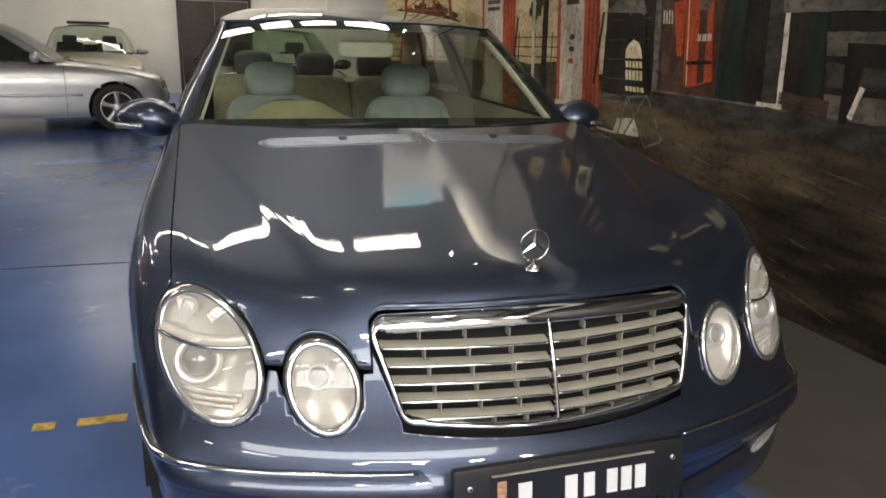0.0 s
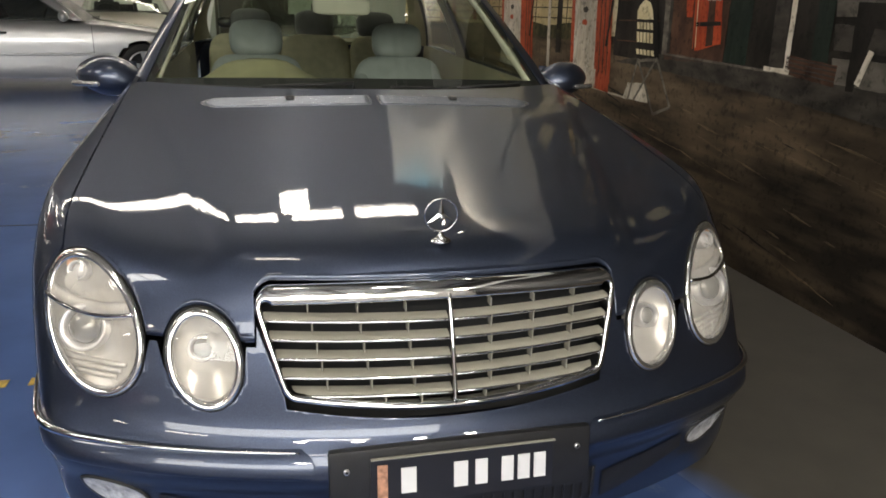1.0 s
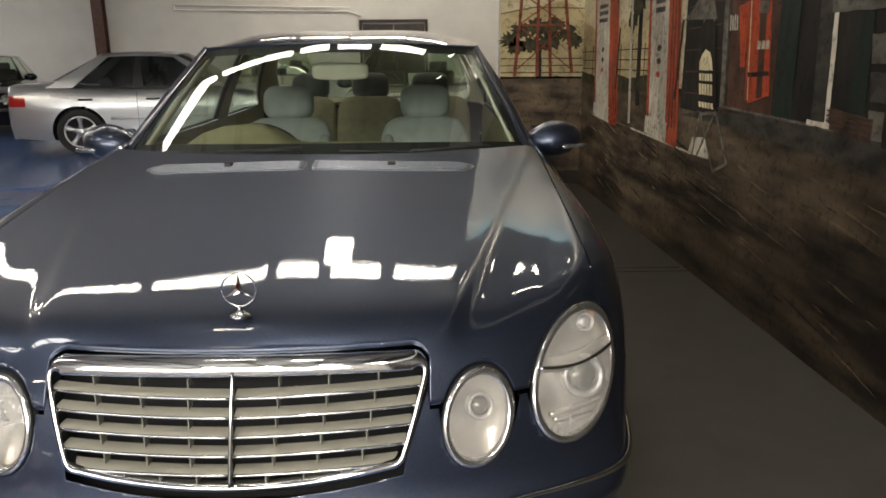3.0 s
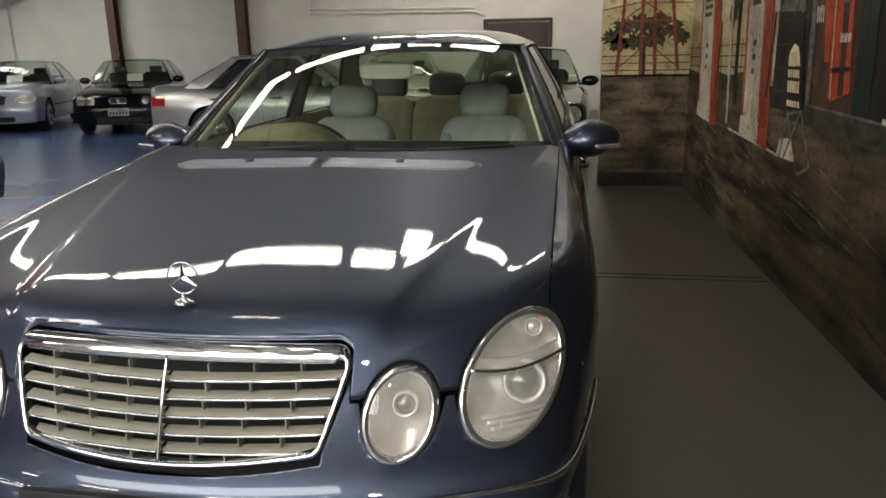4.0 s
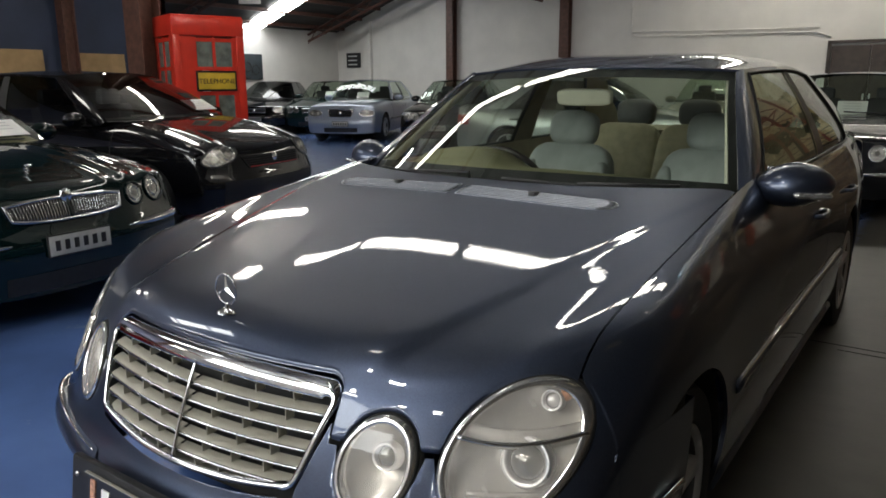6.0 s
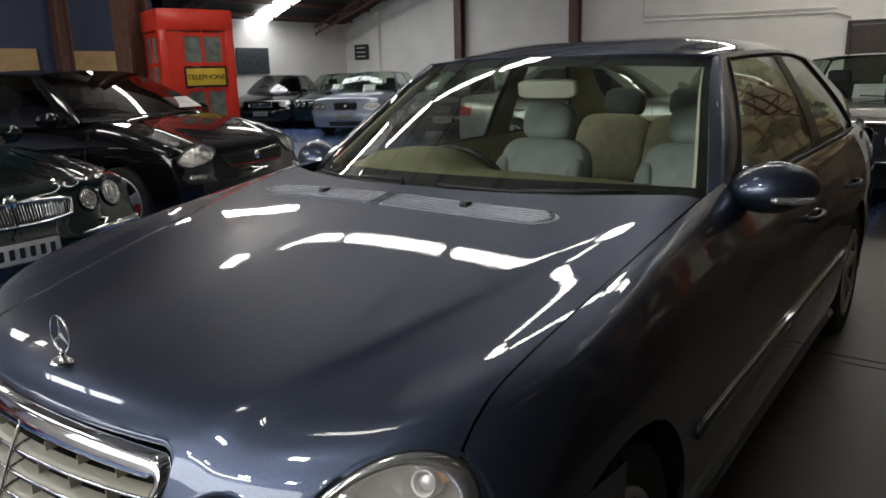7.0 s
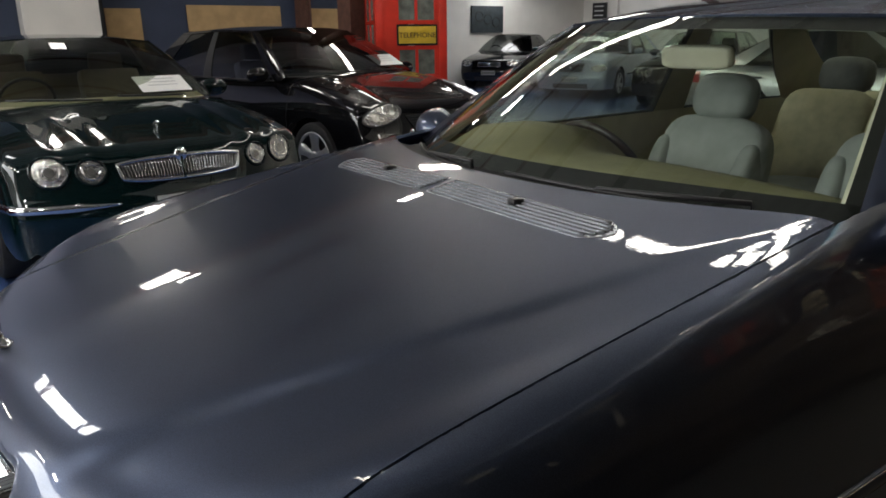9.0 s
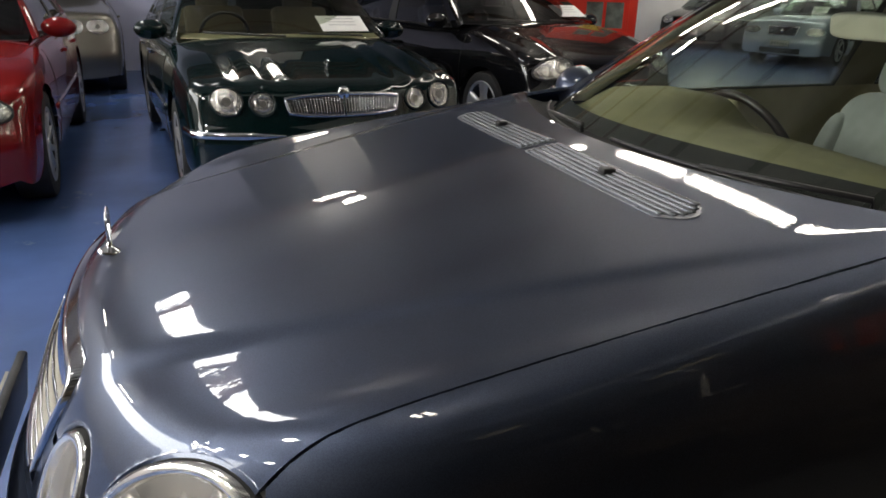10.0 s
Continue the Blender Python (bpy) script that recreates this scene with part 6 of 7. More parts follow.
G, G_in, G_s = build_car("dark green sedan with four round headlamps and chrome grille", heading(-2.66, 1.38, 5.5), dict(
    L=4.67, hw=0.895, zf=0.735, zh=0.955, zd=1.0, ws0=1.28, ws1=1.98, rw1=3.3, rw0=4.0, crown=1.40, rail=1.34, paint=M["p_green"], glass=M["mid_glass"], seats=M["brown_seat"], dash=M["beige"], bumper_chrome=True, strip_z=0.505,
    nx=72, nz=24, ridges=((0.655, 0.014, 0.055), (0.455, 0.015, 0.05), (0.30, 0.008, 0.04)), handle=M["chrome"],
    lamps=((0.660, 0.690, 0.084, 0.078, 0.0, 2), (0.470, 0.680, 0.068, 0.064, 0.0, 2)), grille=(0.325, 0.345, 0.605, 0.725, 38, True, 0.011), oval=0.35, badge_z=0.728, divider=True, plate_z=0.475, dome=0.03))
zo = float(cast(G_in, np.array([0.0, 0.42, 0.5]), np.array([0, 0, 1.0]), 1.0, 32)[2])
bm = bmesh.new()
bmesh.ops.create_uvsphere(bm, u_segments=16, v_segments=10, radius=1.0, matrix=Matrix.Translation((0, 0.42, zo + 0.035)) @ Matrix.Rotation(radians(-10), 4, "X") @ Matrix.Diagonal((0.012, 0.050, 0.013, 1)))
box(bm, (0, 0.44, zo + 0.012), (0.012, 0.05, 0.03), bevel=0.003)
part("bonnet_ornament", bm, M["chrome"], G, "small chrome ornament on the bonnet", smooth=True)
B, B_in, B_s = build_car("glossy black hatchback with red grille trim and price sheet", heading(-3.90, 4.02, 12), dict(
    L=4.21, hw=0.88, zf=0.72, zh=1.02, zd=1.03, ws0=1.10, ws1=1.95, rw1=3.55, rw0=4.08, belt=0.97, rail=1.42, crown=1.48, xb=0.82, af=0.86, ar=3.43, paint=M["p_black"], glass=M["tint"],
    nx=60, nz=22, dome=0.045, ridges=((0.58, 0.018, 0.07),), lamps=((0.62, 0.715, 0.175, 0.075, 0.30, 0),), grille=(0.36, 0.42, 0.60, 0.70, 5, False, 0.004), bright=False, trim=M["red_trim"], badge_z=0.665, plated=False, fat=1.55, sidewall=0.085, caliper=True, intake=(0.66, 0.20, 0.50)))
build_car("glossy red sedan with silver multi-spoke alloy wheels", heading(-2.68, -1.16, 2), dict(
    L=4.5, hw=0.88, paint=M["p_red"], glass=M["tint"], lamps=((0.62, 0.66, 0.16, 0.07, 0.2, False),), grille=(0.26, 0.3, 0.55, 0.66, 8, True, 0.01), spokes=10, R=0.33))
build_car("pewter off-road wagon parked by the pale wall", heading(-7.7, -1.0, 4), dict(
    L=4.6, hw=0.92, zf=0.88, zh=1.10, zd=1.1, ws0=1.25, ws1=1.8, rw1=4.25, rw0=4.5, belt=1.08, rail=1.62, crown=1.70, R=0.36, paint=M["p_pewter"], glass=M["mid_glass"], bow=0.12,
    lamps=((0.66, 0.78, 0.11, 0.075, 0.1, True), (0.43, 0.78, 0.075, 0.07, 0.0, True)), grille=(0.26, 0.28, 0.70, 0.84, 9, True, 0.01)))
build_car("black hatchback parked behind the other cars", heading(-6.6, 2.2, 9), dict(paint=M["p_black"], glass=M["tint"], L=3.7, rw1=3.0, rw0=3.4, ar=3.0))
build_car("silver sedan parked side-on with five-spoke alloys", heading(-1.30, 10.95, 12.2), dict(
    L=4.53, hw=0.864, zh=0.93, zd=1.0, ws0=1.30, ws1=2.05, rw1=3.25, rw0=3.95, crown=1.43, rail=1.36, af=0.80, ar=3.515, paint=M["p_silver"], glass=M["tint"], handle=M["black"],
    lamps=((0.56, 0.64, 0.15, 0.08, 0.25, True),), grille=(0.30, 0.36, 0.55, 0.68, 4, False, 0.01), spokes=5, R=0.32))
build_car("pale gold coupe with a tilted sunroof and white sheet", heading(-2.55, 12.9, -82), dict(
    L=4.2, hw=0.86, zh=0.96, crown=1.46, rail=1.38, ws1=1.95, rw1=3.1, rw0=3.8, ar=3.3, paint=M["p_gold"], glass=M["glass"], seats=M["dark_trim"], sunroof=True, lamps=((0.60, 0.66, 0.15, 0.07, 0.15, True),), grille=(0.3, 0.3, 0.6, 0.68, 3, False, 0.008)))
build_car("pale blue-grey sedan with upright chrome grille", heading(-10.4, 11.75, -66), dict(
    L=4.74, hw=0.87, zf=0.80, zh=0.96, zd=1.0, ws0=1.42, ws1=2.0, crown=1.44, rail=1.37, bow=0.06, af=0.85, ar=3.65, paint=M["p_blue_silver"], glass=M["glass"], seats=M["dark_trim"],
    lamps=((0.62, 0.66, 0.17, 0.075, 0.0, True),), grille=(0.26, 0.30, 0.58, 0.74, 6, False, 0.014), moulding=M["p_slate"]))
build_car("black sedan with twin round headlamps and clear rims", heading(-7.55, 11.6, -68), dict(
    L=4.5, paint=M["p_black"], glass=M["glass"], bow=0.12, lamps=((0.66, 0.64, 0.075, 0.075, 0, True), (0.49, 0.64, 0.07, 0.07, 0, True)), grille=(0.13, 0.15, 0.59, 0.69, 6, True, 0.01)))
build_car("dark blue-green sedan with twin round headlamps", heading(-12.75, 13.2, -62), dict(
    L=4.6, paint=M["p_dusk"], glass=M["glass"], lamps=((0.64, 0.65, 0.085, 0.08, 0, True), (0.45, 0.645, 0.07, 0.07, 0, True)), grille=(0.27, 0.3, 0.575, 0.68, 24, True, 0.01), seats=M["dark_trim"]))
build_car("black sedan half hidden behind the telephone box", heading(-14.1, 12.4, -55), dict(L=4.5, paint=M["p_black"], glass=M["tint"], lamps=((0.62, 0.66, 0.14, 0.07, 0.1, True),), grille=(0.3, 0.3, 0.58, 0.68, 5, False, 0.01)))
build_car("black sedan with round headlamps by the mural's end", heading(0.16, 7.3, -90), dict(
    L=4.8, hw=0.90, zf=0.74, zh=0.97, zd=1.0, crown=1.45, rail=1.38, paint=M["p_slate"], glass=M["glass"], bow=0.14, seats=M["dark_trim"], bumper_chrome=True,
    lamps=((0.70, 0.66, 0.080, 0.085, 0, True), (0.52, 0.655, 0.07, 0.075, 0, True)), grille=(0.30, 0.34, 0.56, 0.72, 5, False, 0.012)))


# ---- the mural: a painted roadside station on the wall and on the short end panel ----
def brush(name, a, b, scale=4.0, stretch=(1, 1, 1), rough=0.6, bump=0.06, near_dark=False):
    """Brushed paint: strokes, broad cloudy washes and dark flecks where it has flaked."""
    m = mat(name, a, rough, 0, 0.2, scale, second=b, stretch=stretch, bump=bump, bump_scale=55, detail=9.0)
    nt = m.node_tree
    bs = nt.nodes["Principled BSDF"]
    src = bs.inputs["Base Color"].links[0].from_socket
    tc = nt.nodes["Texture Coordinate"]
    for sc, lo, hi, dark, light in ((1.1, 0.30, 0.70, 0.45, 1.35), (26.0, 0.36, 0.46, 0.55, 1.06)):
        nz = nt.nodes.new("ShaderNodeTexNoise")
        nz.inputs["Scale"].default_value = sc
        nz.inputs["Detail"].default_value = 7.0
        nz.inputs["Roughness"].default_value = 0.62
        nt.links.new(tc.outputs["Object"], nz.inputs["Vector"])
        mr = nt.nodes.new("ShaderNodeMapRange")
        for key, val in zip(("From Min", "From Max", "To Min", "To Max"), (lo, hi, dark, light)):
            mr.inputs[key].default_value = val
        nt.links.new(nz.outputs["Fac"], mr.inputs[0])
        mx = nt.nodes.new("ShaderNodeVectorMath")
        mx.operation = "SCALE"
        nt.links.new(src, mx.inputs[0])
        nt.links.new(mr.outputs[0], mx.inputs["Scale"])
        src = mx.outputs[0]
    if near_dark:
        # colour scaled by y: darker at the low end, brighter at the high
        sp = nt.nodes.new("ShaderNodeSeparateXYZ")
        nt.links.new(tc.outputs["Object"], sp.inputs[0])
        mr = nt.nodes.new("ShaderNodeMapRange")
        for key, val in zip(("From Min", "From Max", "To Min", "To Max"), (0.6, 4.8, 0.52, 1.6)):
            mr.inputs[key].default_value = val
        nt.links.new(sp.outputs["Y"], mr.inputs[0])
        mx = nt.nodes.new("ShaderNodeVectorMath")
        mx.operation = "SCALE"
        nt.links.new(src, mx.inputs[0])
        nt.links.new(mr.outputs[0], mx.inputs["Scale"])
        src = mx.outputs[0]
    nt.links.new(src, bs.inputs["Base Color"])
    bs.inputs["Specular IOR Level"].default_value = 0.22
    return m


def sky_mat():
    """Painted sky: cream over the hills, whitened above for brighter reflections, then blue."""
    m = brush("mural_sky", (0.50, 0.42, 0.24), (0.66, 0.59, 0.40), 1.6, (1, 0.6, 2.0))
    nt = m.node_tree
    b = nt.nodes["Principled BSDF"]
    src = b.inputs["Base Color"].links[0].from_socket
    tc = nt.nodes["Texture Coordinate"]
    sep = nt.nodes.new("ShaderNodeSeparateXYZ")
    nt.links.new(tc.outputs["Object"], sep.inputs[0])
    nz = nt.nodes.new("ShaderNodeTexNoise")
    nz.inputs["Scale"].default_value = 1.3
    nt.links.new(tc.outputs["Object"], nz.inputs["Vector"])
    ad = nt.nodes.new("ShaderNodeMath")
    ad.operation = "MULTIPLY_ADD"
    ad.inputs[1].default_value = 1.2
    nt.links.new(nz.outputs["Fac"], ad.inputs[0])
    nt.links.new(sep.outputs["Z"], ad.inputs[2])
    mr = nt.nodes.new("ShaderNodeMapRange")
    mr.inputs["From Min"].default_value = 5.2
    mr.inputs["From Max"].default_value = 5.7
    nt.links.new(ad.outputs[0], mr.inputs[0])
    mx = nt.nodes.new("ShaderNodeMix")
    mx.data_type = "RGBA"
    nt.links.new(mr.outputs[0], mx.inputs[0])
    # near-white higher up stands in for stronger light on the sky
    up = nt.nodes.new("ShaderNodeMapRange")
    up.inputs["From Min"].default_value = 3.1
    up.inputs["From Max"].default_value = 4.0
    nt.links.new(ad.outputs[0], up.inputs[0])
    cl = nt.nodes.new("ShaderNodeMix")
    cl.data_type = "RGBA"
    nt.links.new(up.outputs[0], cl.inputs[0])
    nt.links.new(src, cl.inputs[6])
    cl.inputs[7].default_value = (0.86, 0.85, 0.80, 1)
    nt.links.new(cl.outputs[2], mx.inputs[6])
    mx.inputs[7].default_value = (0.16, 0.40, 0.55, 1)
    nt.links.new(mx.outputs[2], b.inputs["Base Color"])
    return m


M["m_sky"] = sky_mat()
M["m_ground"] = brush("mural_ground_paint", (0.017, 0.013, 0.010), (0.120, 0.087, 0.055), 2.2, (1, 0.55, 3.2), near_dark=True)
M["m_dark"] = brush("mural_dark", (0.006, 0.005, 0.0045), (0.026, 0.021, 0.017), 3.0, (1, 2.5, 0.8), near_dark=True)
M["m_brown"] = brush("mural_brown", (0.050, 0.024, 0.016), (0.095, 0.048, 0.030), 5.0, (1, 2, 1), near_dark=True)
M["m_red"] = brush("mural_red", (0.34, 0.050, 0.022), (0.46, 0.10, 0.045), 9.0, (1, 5, 0.7))
M["m_bright_red"] = brush("mural_bright_red", (0.38, 0.045, 0.018), (0.50, 0.09, 0.03), 9.0, (1, 5, 0.8))
M["m_white"] = brush("mural_white", (0.42, 0.37, 0.29), (0.60, 0.55, 0.46), 7.0, (1, 4, 0.8))
M["m_grey"] = brush("mural_grey", (0.075, 0.066, 0.055), (0.16, 0.145, 0.12), 6.0, (1, 1.5, 3), near_dark=True)
M["m_dim"] = brush("mural_dim_grey", (0.024, 0.021, 0.018), (0.066, 0.058, 0.048), 5.0, (1, 1.2, 3), near_dark=True)
M["m_green"] = brush("mural_green", (0.008, 0.014, 0.011), (0.018, 0.028, 0.021), 6.0, (1, 4, 0.6), near_dark=True)
M["m_leaf"] = brush("mural_leaf", (0.022, 0.022, 0.012), (0.085, 0.075, 0.035), 14.0)
M["m_cream"] = brush("mural_cream", (0.62, 0.52, 0.30), (0.72, 0.64, 0.42), 8.0)
M["m_hill"] = brush("mural_hill", (0.42, 0.33, 0.17), (0.56, 0.46, 0.26), 3.0, (1, 0.7, 2))
M["m_streak"] = brush("mural_streak", (0.070, 0.050, 0.032), (0.16, 0.115, 0.070), 6.0, (1, 0.6, 4), near_dark=True)
M["m_yellow"] = brush("mural_yellow", (0.34, 0.22, 0.05), (0.48, 0.34, 0.10), 9.0)
M["m_windmill"] = brush("mural_windmill", (0.16, 0.035, 0.018), (0.26, 0.075, 0.040), 12.0)


def wall_x(y):
    return 2.10 - 0.0185 * y


END_Y = 6.60
MURAL = thing("mural", "painted wall mural of an old roadside fuel station", "mural", kind="structure")


def on_wall(pts, layer):
    return [Vector((wall_x(y) - 0.003 - 0.0014 * layer, y, z)) for y, z in pts]


def on_panel(pts, layer):
    return [Vector((x, END_Y - 0.003 - 0.0014 * layer, z)) for x, z in pts]


def painted(name, pts, layer, material, surf=on_wall, back=None):
    """A flat painted patch, a few millimetres of paint thick."""
    if len(pts) < 20:
        # a hand-painted edge wavers
        rn = random.Random(int(1000 * abs(pts[0][0])) + 7 * int(100 * abs(pts[-1][1])) + layer)
        size = max(max(p[0] for p in pts) - min(p[0] for p in pts), max(p[1] for p in pts) - min(p[1] for p in pts))
        thin = min(math.dist(pts[i], pts[i - 1]) for i in range(len(pts)))
        amp = min(0.0035, 0.10 * thin, 0.01 * size)
        out = []
        for i, p in enumerate(pts):
            q = pts[(i + 1) % len(pts)]
            k = max(1, min(40, int(math.dist(p, q) / 0.045)))
            for j in range(k):
                f = j / k
                out.append((p[0] + (q[0] - p[0]) * f + (rn.uniform(-amp, amp) if j else 0), p[1] + (q[1] - p[1]) * f + (rn.uniform(-amp, amp) if j else 0)))
        pts = out
    front = surf(pts, layer)
    rear = surf(pts, max(layer - 0.9, -0.5))
    bm = bmesh.new()
    a, b = [bm.verts.new(p) for p in front], [bm.verts.new(p) for p in rear]
    n = len(a)
    bm.faces.new(a)
    for i in range(n):
        bm.faces.new((a[i], a[(i + 1) % n], b[(i + 1) % n], b[i]))
    return part(name, bm, material, MURAL)


def rect(y0, y1, z0, z1):
    return [(y0, z0), (y1, z0), (y1, z1), (y0, z1)]


def stroke(name, a, b, w, layer, material, surf=on_wall, w2=None):
    (y0, z0), (y1, z1) = a, b
    d = Vector((y1 - y0, z1 - z0)).normalized()
    n = Vector((-d.y, d.x))
    w2 = w if w2 is None else w2
    return painted(name, [(y0 - n.x * w / 2, z0 - n.y * w / 2), (y0 + n.x * w / 2, z0 + n.y * w / 2), (y1 + n.x * w2 / 2, z1 + n.y * w2 / 2), (y1 - n.x * w2 / 2, z1 - n.y * w2 / 2)], layer, material, surf)


def blob(name, c, r, layer, material, surf=on_wall, n=26, seed=1, rag=0.3):
    rnd = random.Random(seed)
    pts = []
    for i in range(n):
        a = 2 * math.pi * i / n
        k = 1 - rag * rnd.random()
        pts.append((c[0] + r[0] * k * math.cos(a), c[1] + r[1] * k * math.sin(a)))
    return painted(name, pts, layer, material, surf)


def mural_wall():
    painted("sky", rect(-6, END_Y, 1.02, 4.62), 0, M["m_sky"])
    painted("upper_wall", rect(-6, END_Y, 4.62, 6.3), 0, M["m_dim"])
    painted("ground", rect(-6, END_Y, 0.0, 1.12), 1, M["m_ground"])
    # far field, fence and tree
    painted("hill", [(END_Y, 1.10), (4.4, 1.12), (4.4, 1.50), (5.2, 1.62), (6.0, 1.55), (END_Y, 1.66)], 1, M["m_hill"])
    for z in (1.22, 1.30, 1.38):
        stroke("fence_rail", (4.4, z), (END_Y, z - 0.02), 0.009, 2, M["m_leaf"])
    for i in range(7):
        stroke("fence_post", (4.5 + 0.33 * i, 1.10), (4.5 + 0.33 * i, 1.42), 0.018, 3, M["m_leaf"])
    painted("scrub", [(END_Y, 1.06), (4.3, 1.06), (4.3, 1.20), (4.9, 1.15), (5.4, 1.19), (6.0, 1.14), (END_Y, 1.17)], 4, M["m_leaf"])
    stroke("tree_trunk", (4.62, 0.95), (4.66, 1.9), 0.10, 4, M["m_dark"])
    for i, (y, z, r) in enumerate(((4.72, 1.75, 0.24), (4.6, 1.95, 0.30), (4.80, 2.1, 0.32), (4.55, 2.35, 0.30), (4.85, 1.58, 0.13))):
        blob("tree_leaves", (y, z), (r, r * 0.9), 5, M["m_leaf"], seed=i, rag=0.5)
    # utility pole with wires and a high windmill wheel
    stroke("pole", (4.58, 1.9), (4.86, 4.30), 0.045, 3, M["m_dark"])
    stroke("pole_brace", (4.72, 3.2), (5.05, 3.95), 0.03, 4, M["m_dark"])
    stroke("pole_arm", (5.10, 4.15), (4.62, 4.02), 0.035, 4, M["m_dark"])
    stroke("bare_branch", (4.95, 2.75), (4.40, 3.02), 0.03, 4, M["m_dark"], w2=0.012)
    stroke("bare_branch", (4.70, 2.88), (4.42, 2.72), 0.02, 4, M["m_dark"], w2=0.008)
    for k in range(3):
        stroke("wire", (4.85 - 0.02 * k, 4.1 - 0.12 * k), (3.55, 3.42 - 0.02 * k), 0.008, 3, M["m_dark"])
    for k in range(5):
        stroke("wire_insulator", (4.6 - 0.22 * k, 3.86 - 0.10 * k), (4.6 - 0.22 * k, 3.76 - 0.10 * k), 0.02, 4, M["m_dark"])
    # station front
    painted("station_front", [(3.66, 1.0), (-6, 0.80), (-6, 4.2), (0.5, 4.1), (2.6, 3.75), (3.5, 3.22), (4.40, 2.86), (4.55, 2.74), (4.2, 2.45), (3.66, 2.05)], 4, M["m_dark"])
    painted("station_roof", [(3.95, 2.02), (-6, 2.42), (-6, 2.62), (1.0, 2.52), (3.95, 2.14)], 5, M["m_dim"])
    painted("gable_board", [(4.50, 2.80), (3.5, 3.22), (2.6, 3.75), (2.58, 3.66), (3.46, 3.14), (4.44, 2.74)], 5, M["m_dim"])
    painted("lit_window", [(4.16, 2.52), (3.92, 2.46), (3.94, 2.74), (4.18, 2.76)], 6, M["m_hill"])
    painted("square_sign", [(3.42, 2.20), (3.24, 2.14), (3.20, 2.40), (3.38, 2.46)], 6, M["m_cream"])
    painted("square_sign_mark", [(3.37, 2.26), (3.28, 2.23), (3.26, 2.34), (3.35, 2.37)], 7, M["m_brown"])
    for k in range(3):
        stroke("yellow_scroll", (3.72 - 0.07 * k, 2.20 + 0.03 * k), (3.62 - 0.07 * k, 2.40 + 0.04 * k), 0.05, 6, M["m_yellow"])
        stroke("yellow_scroll", (3.10 - 0.10 * k, 2.30 + 0.05 * k), (3.20 - 0.10 * k, 2.62 - 0.04 * k), 0.035, 6, M["m_yellow"])
    for k in range(6):
        painted("dim_notice", rect(2.7 - 0.42 * k, 2.95 - 0.42 * k, 2.72 + 0.07 * k, 2.98 + 0.07 * k), 6, M["m_grey"] if k % 2 else M["m_brown"])
    painted("red_wall", [(3.0, 1.02), (2.42, 1.04), (2.42, 2.0), (3.05, 2.0)], 5, M["m_brown"])
    for i in range(7):
        z = 1.10 + 0.13 * i
        stroke("board_line", (3.62, z), (3.10, z + 0.01), 0.008, 5, M["m_brown"])
    painted("awning", [(3.68, 1.545), (3.17, 1.53), (3.24, 1.645), (3.46, 1.66)], 6, M["m_grey"])
    for i in range(5):
        painted("roof_sign", rect(0.2 + 0.55 * i, 0.55 + 0.55 * i, 2.08 + 0.02 * i, 2.34), 6, M["m_cream"] if i % 2 else M["m_streak"])
    # boardwalk
    painted("boardwalk", [(3.62, 0.96), (3.0, 1.055), (1.95, 1.045), (1.0, 1.0), (-6, 0.9), (-6, 0.72), (1.0, 0.86), (2.0, 0.92), (2.9, 0.95)], 5, M["m_dim"])
    stroke("boardwalk_edge", (3.0, 1.052), (1.6, 1.028), 0.012, 6, M["m_grey"])
    stroke("boardwalk_edge", (1.6, 1.028), (-6, 0.93), 0.012, 6, M["m_dim"])
    # fuel pumps
    for white, red, top, tag in (((5.47, 5.95), (5.16, 5.47), 2.05, 0), ((3.92, 4.30), (3.67, 3.92), 2.12, 1)):
        z0 = 0.80
        painted("pump_side", [(red[0], z0), (red[1], z0), (red[1] + 0.12, top), (red[0] + 0.16, top)], 6, M["m_red"])
        painted("pump_front", [(white[0], z0 + 0.01), (white[1], z0 + 0.02), (white[1] + 0.13, top), (white[0] + 0.13, top)], 6, M["m_white"])
        painted("pump_edge", [(white[1] - 0.01, z0), (white[1] + 0.045, z0), (white[1] + 0.17, top), (white[1] + 0.12, top)], 7, M["m_red"])
        painted("pump_foot", [(white[0] - 0.05, z0 - 0.05), (white[1] + 0.08, z0 - 0.03), (white[1] + 0.06, z0 + 0.10), (white[0] - 0.03, z0 + 0.08)], 8, M["m_white"])
        painted("pump_foot_side", [(red[0], z0 - 0.06), (red[1] - 0.02, z0 - 0.05), (red[1] - 0.02, z0 + 0.07), (red[0] + 0.02, z0 + 0.05)], 8, M["m_red"])
        for k in range(3):
            painted("pump_mark", rect(white[0] + 0.16, white[1] - 0.02, 1.62 + 0.06 * k, 1.655 + 0.06 * k), 7, M["m_dim"])
        for k in range(3):
            blob("pump_mark", ((white[0] + white[1]) / 2 + 0.04, 1.20 + 0.09 * k), (0.05, 0.025), 7, M["m_dim"] if k else M["m_red"], seed=k + 9)
        for k in range(3):
            stroke("pump_line", (red[0] + 0.06 + 0.06 * k, z0 + 0.04), (red[0] + 0.17 + 0.06 * k, top - 0.05), 0.014, 7, M["m_brown"])
        stroke("hose", (red[0] + 0.03, 1.55), (red[0] + 0.10, 1.05), 0.03, 8, M["m_dark"])
    # posts
    stroke("pale_post", (4.80, 0.80), (4.90, 2.05), 0.055, 7, M["m_white"])
    stroke("pale_post", (3.00, 1.05), (3.07, 2.0), 0.06, 7, M["m_grey"])
    stroke("post_shade", (2.955, 1.06), (3.02, 2.0), 0.03, 8, M["m_dim"])
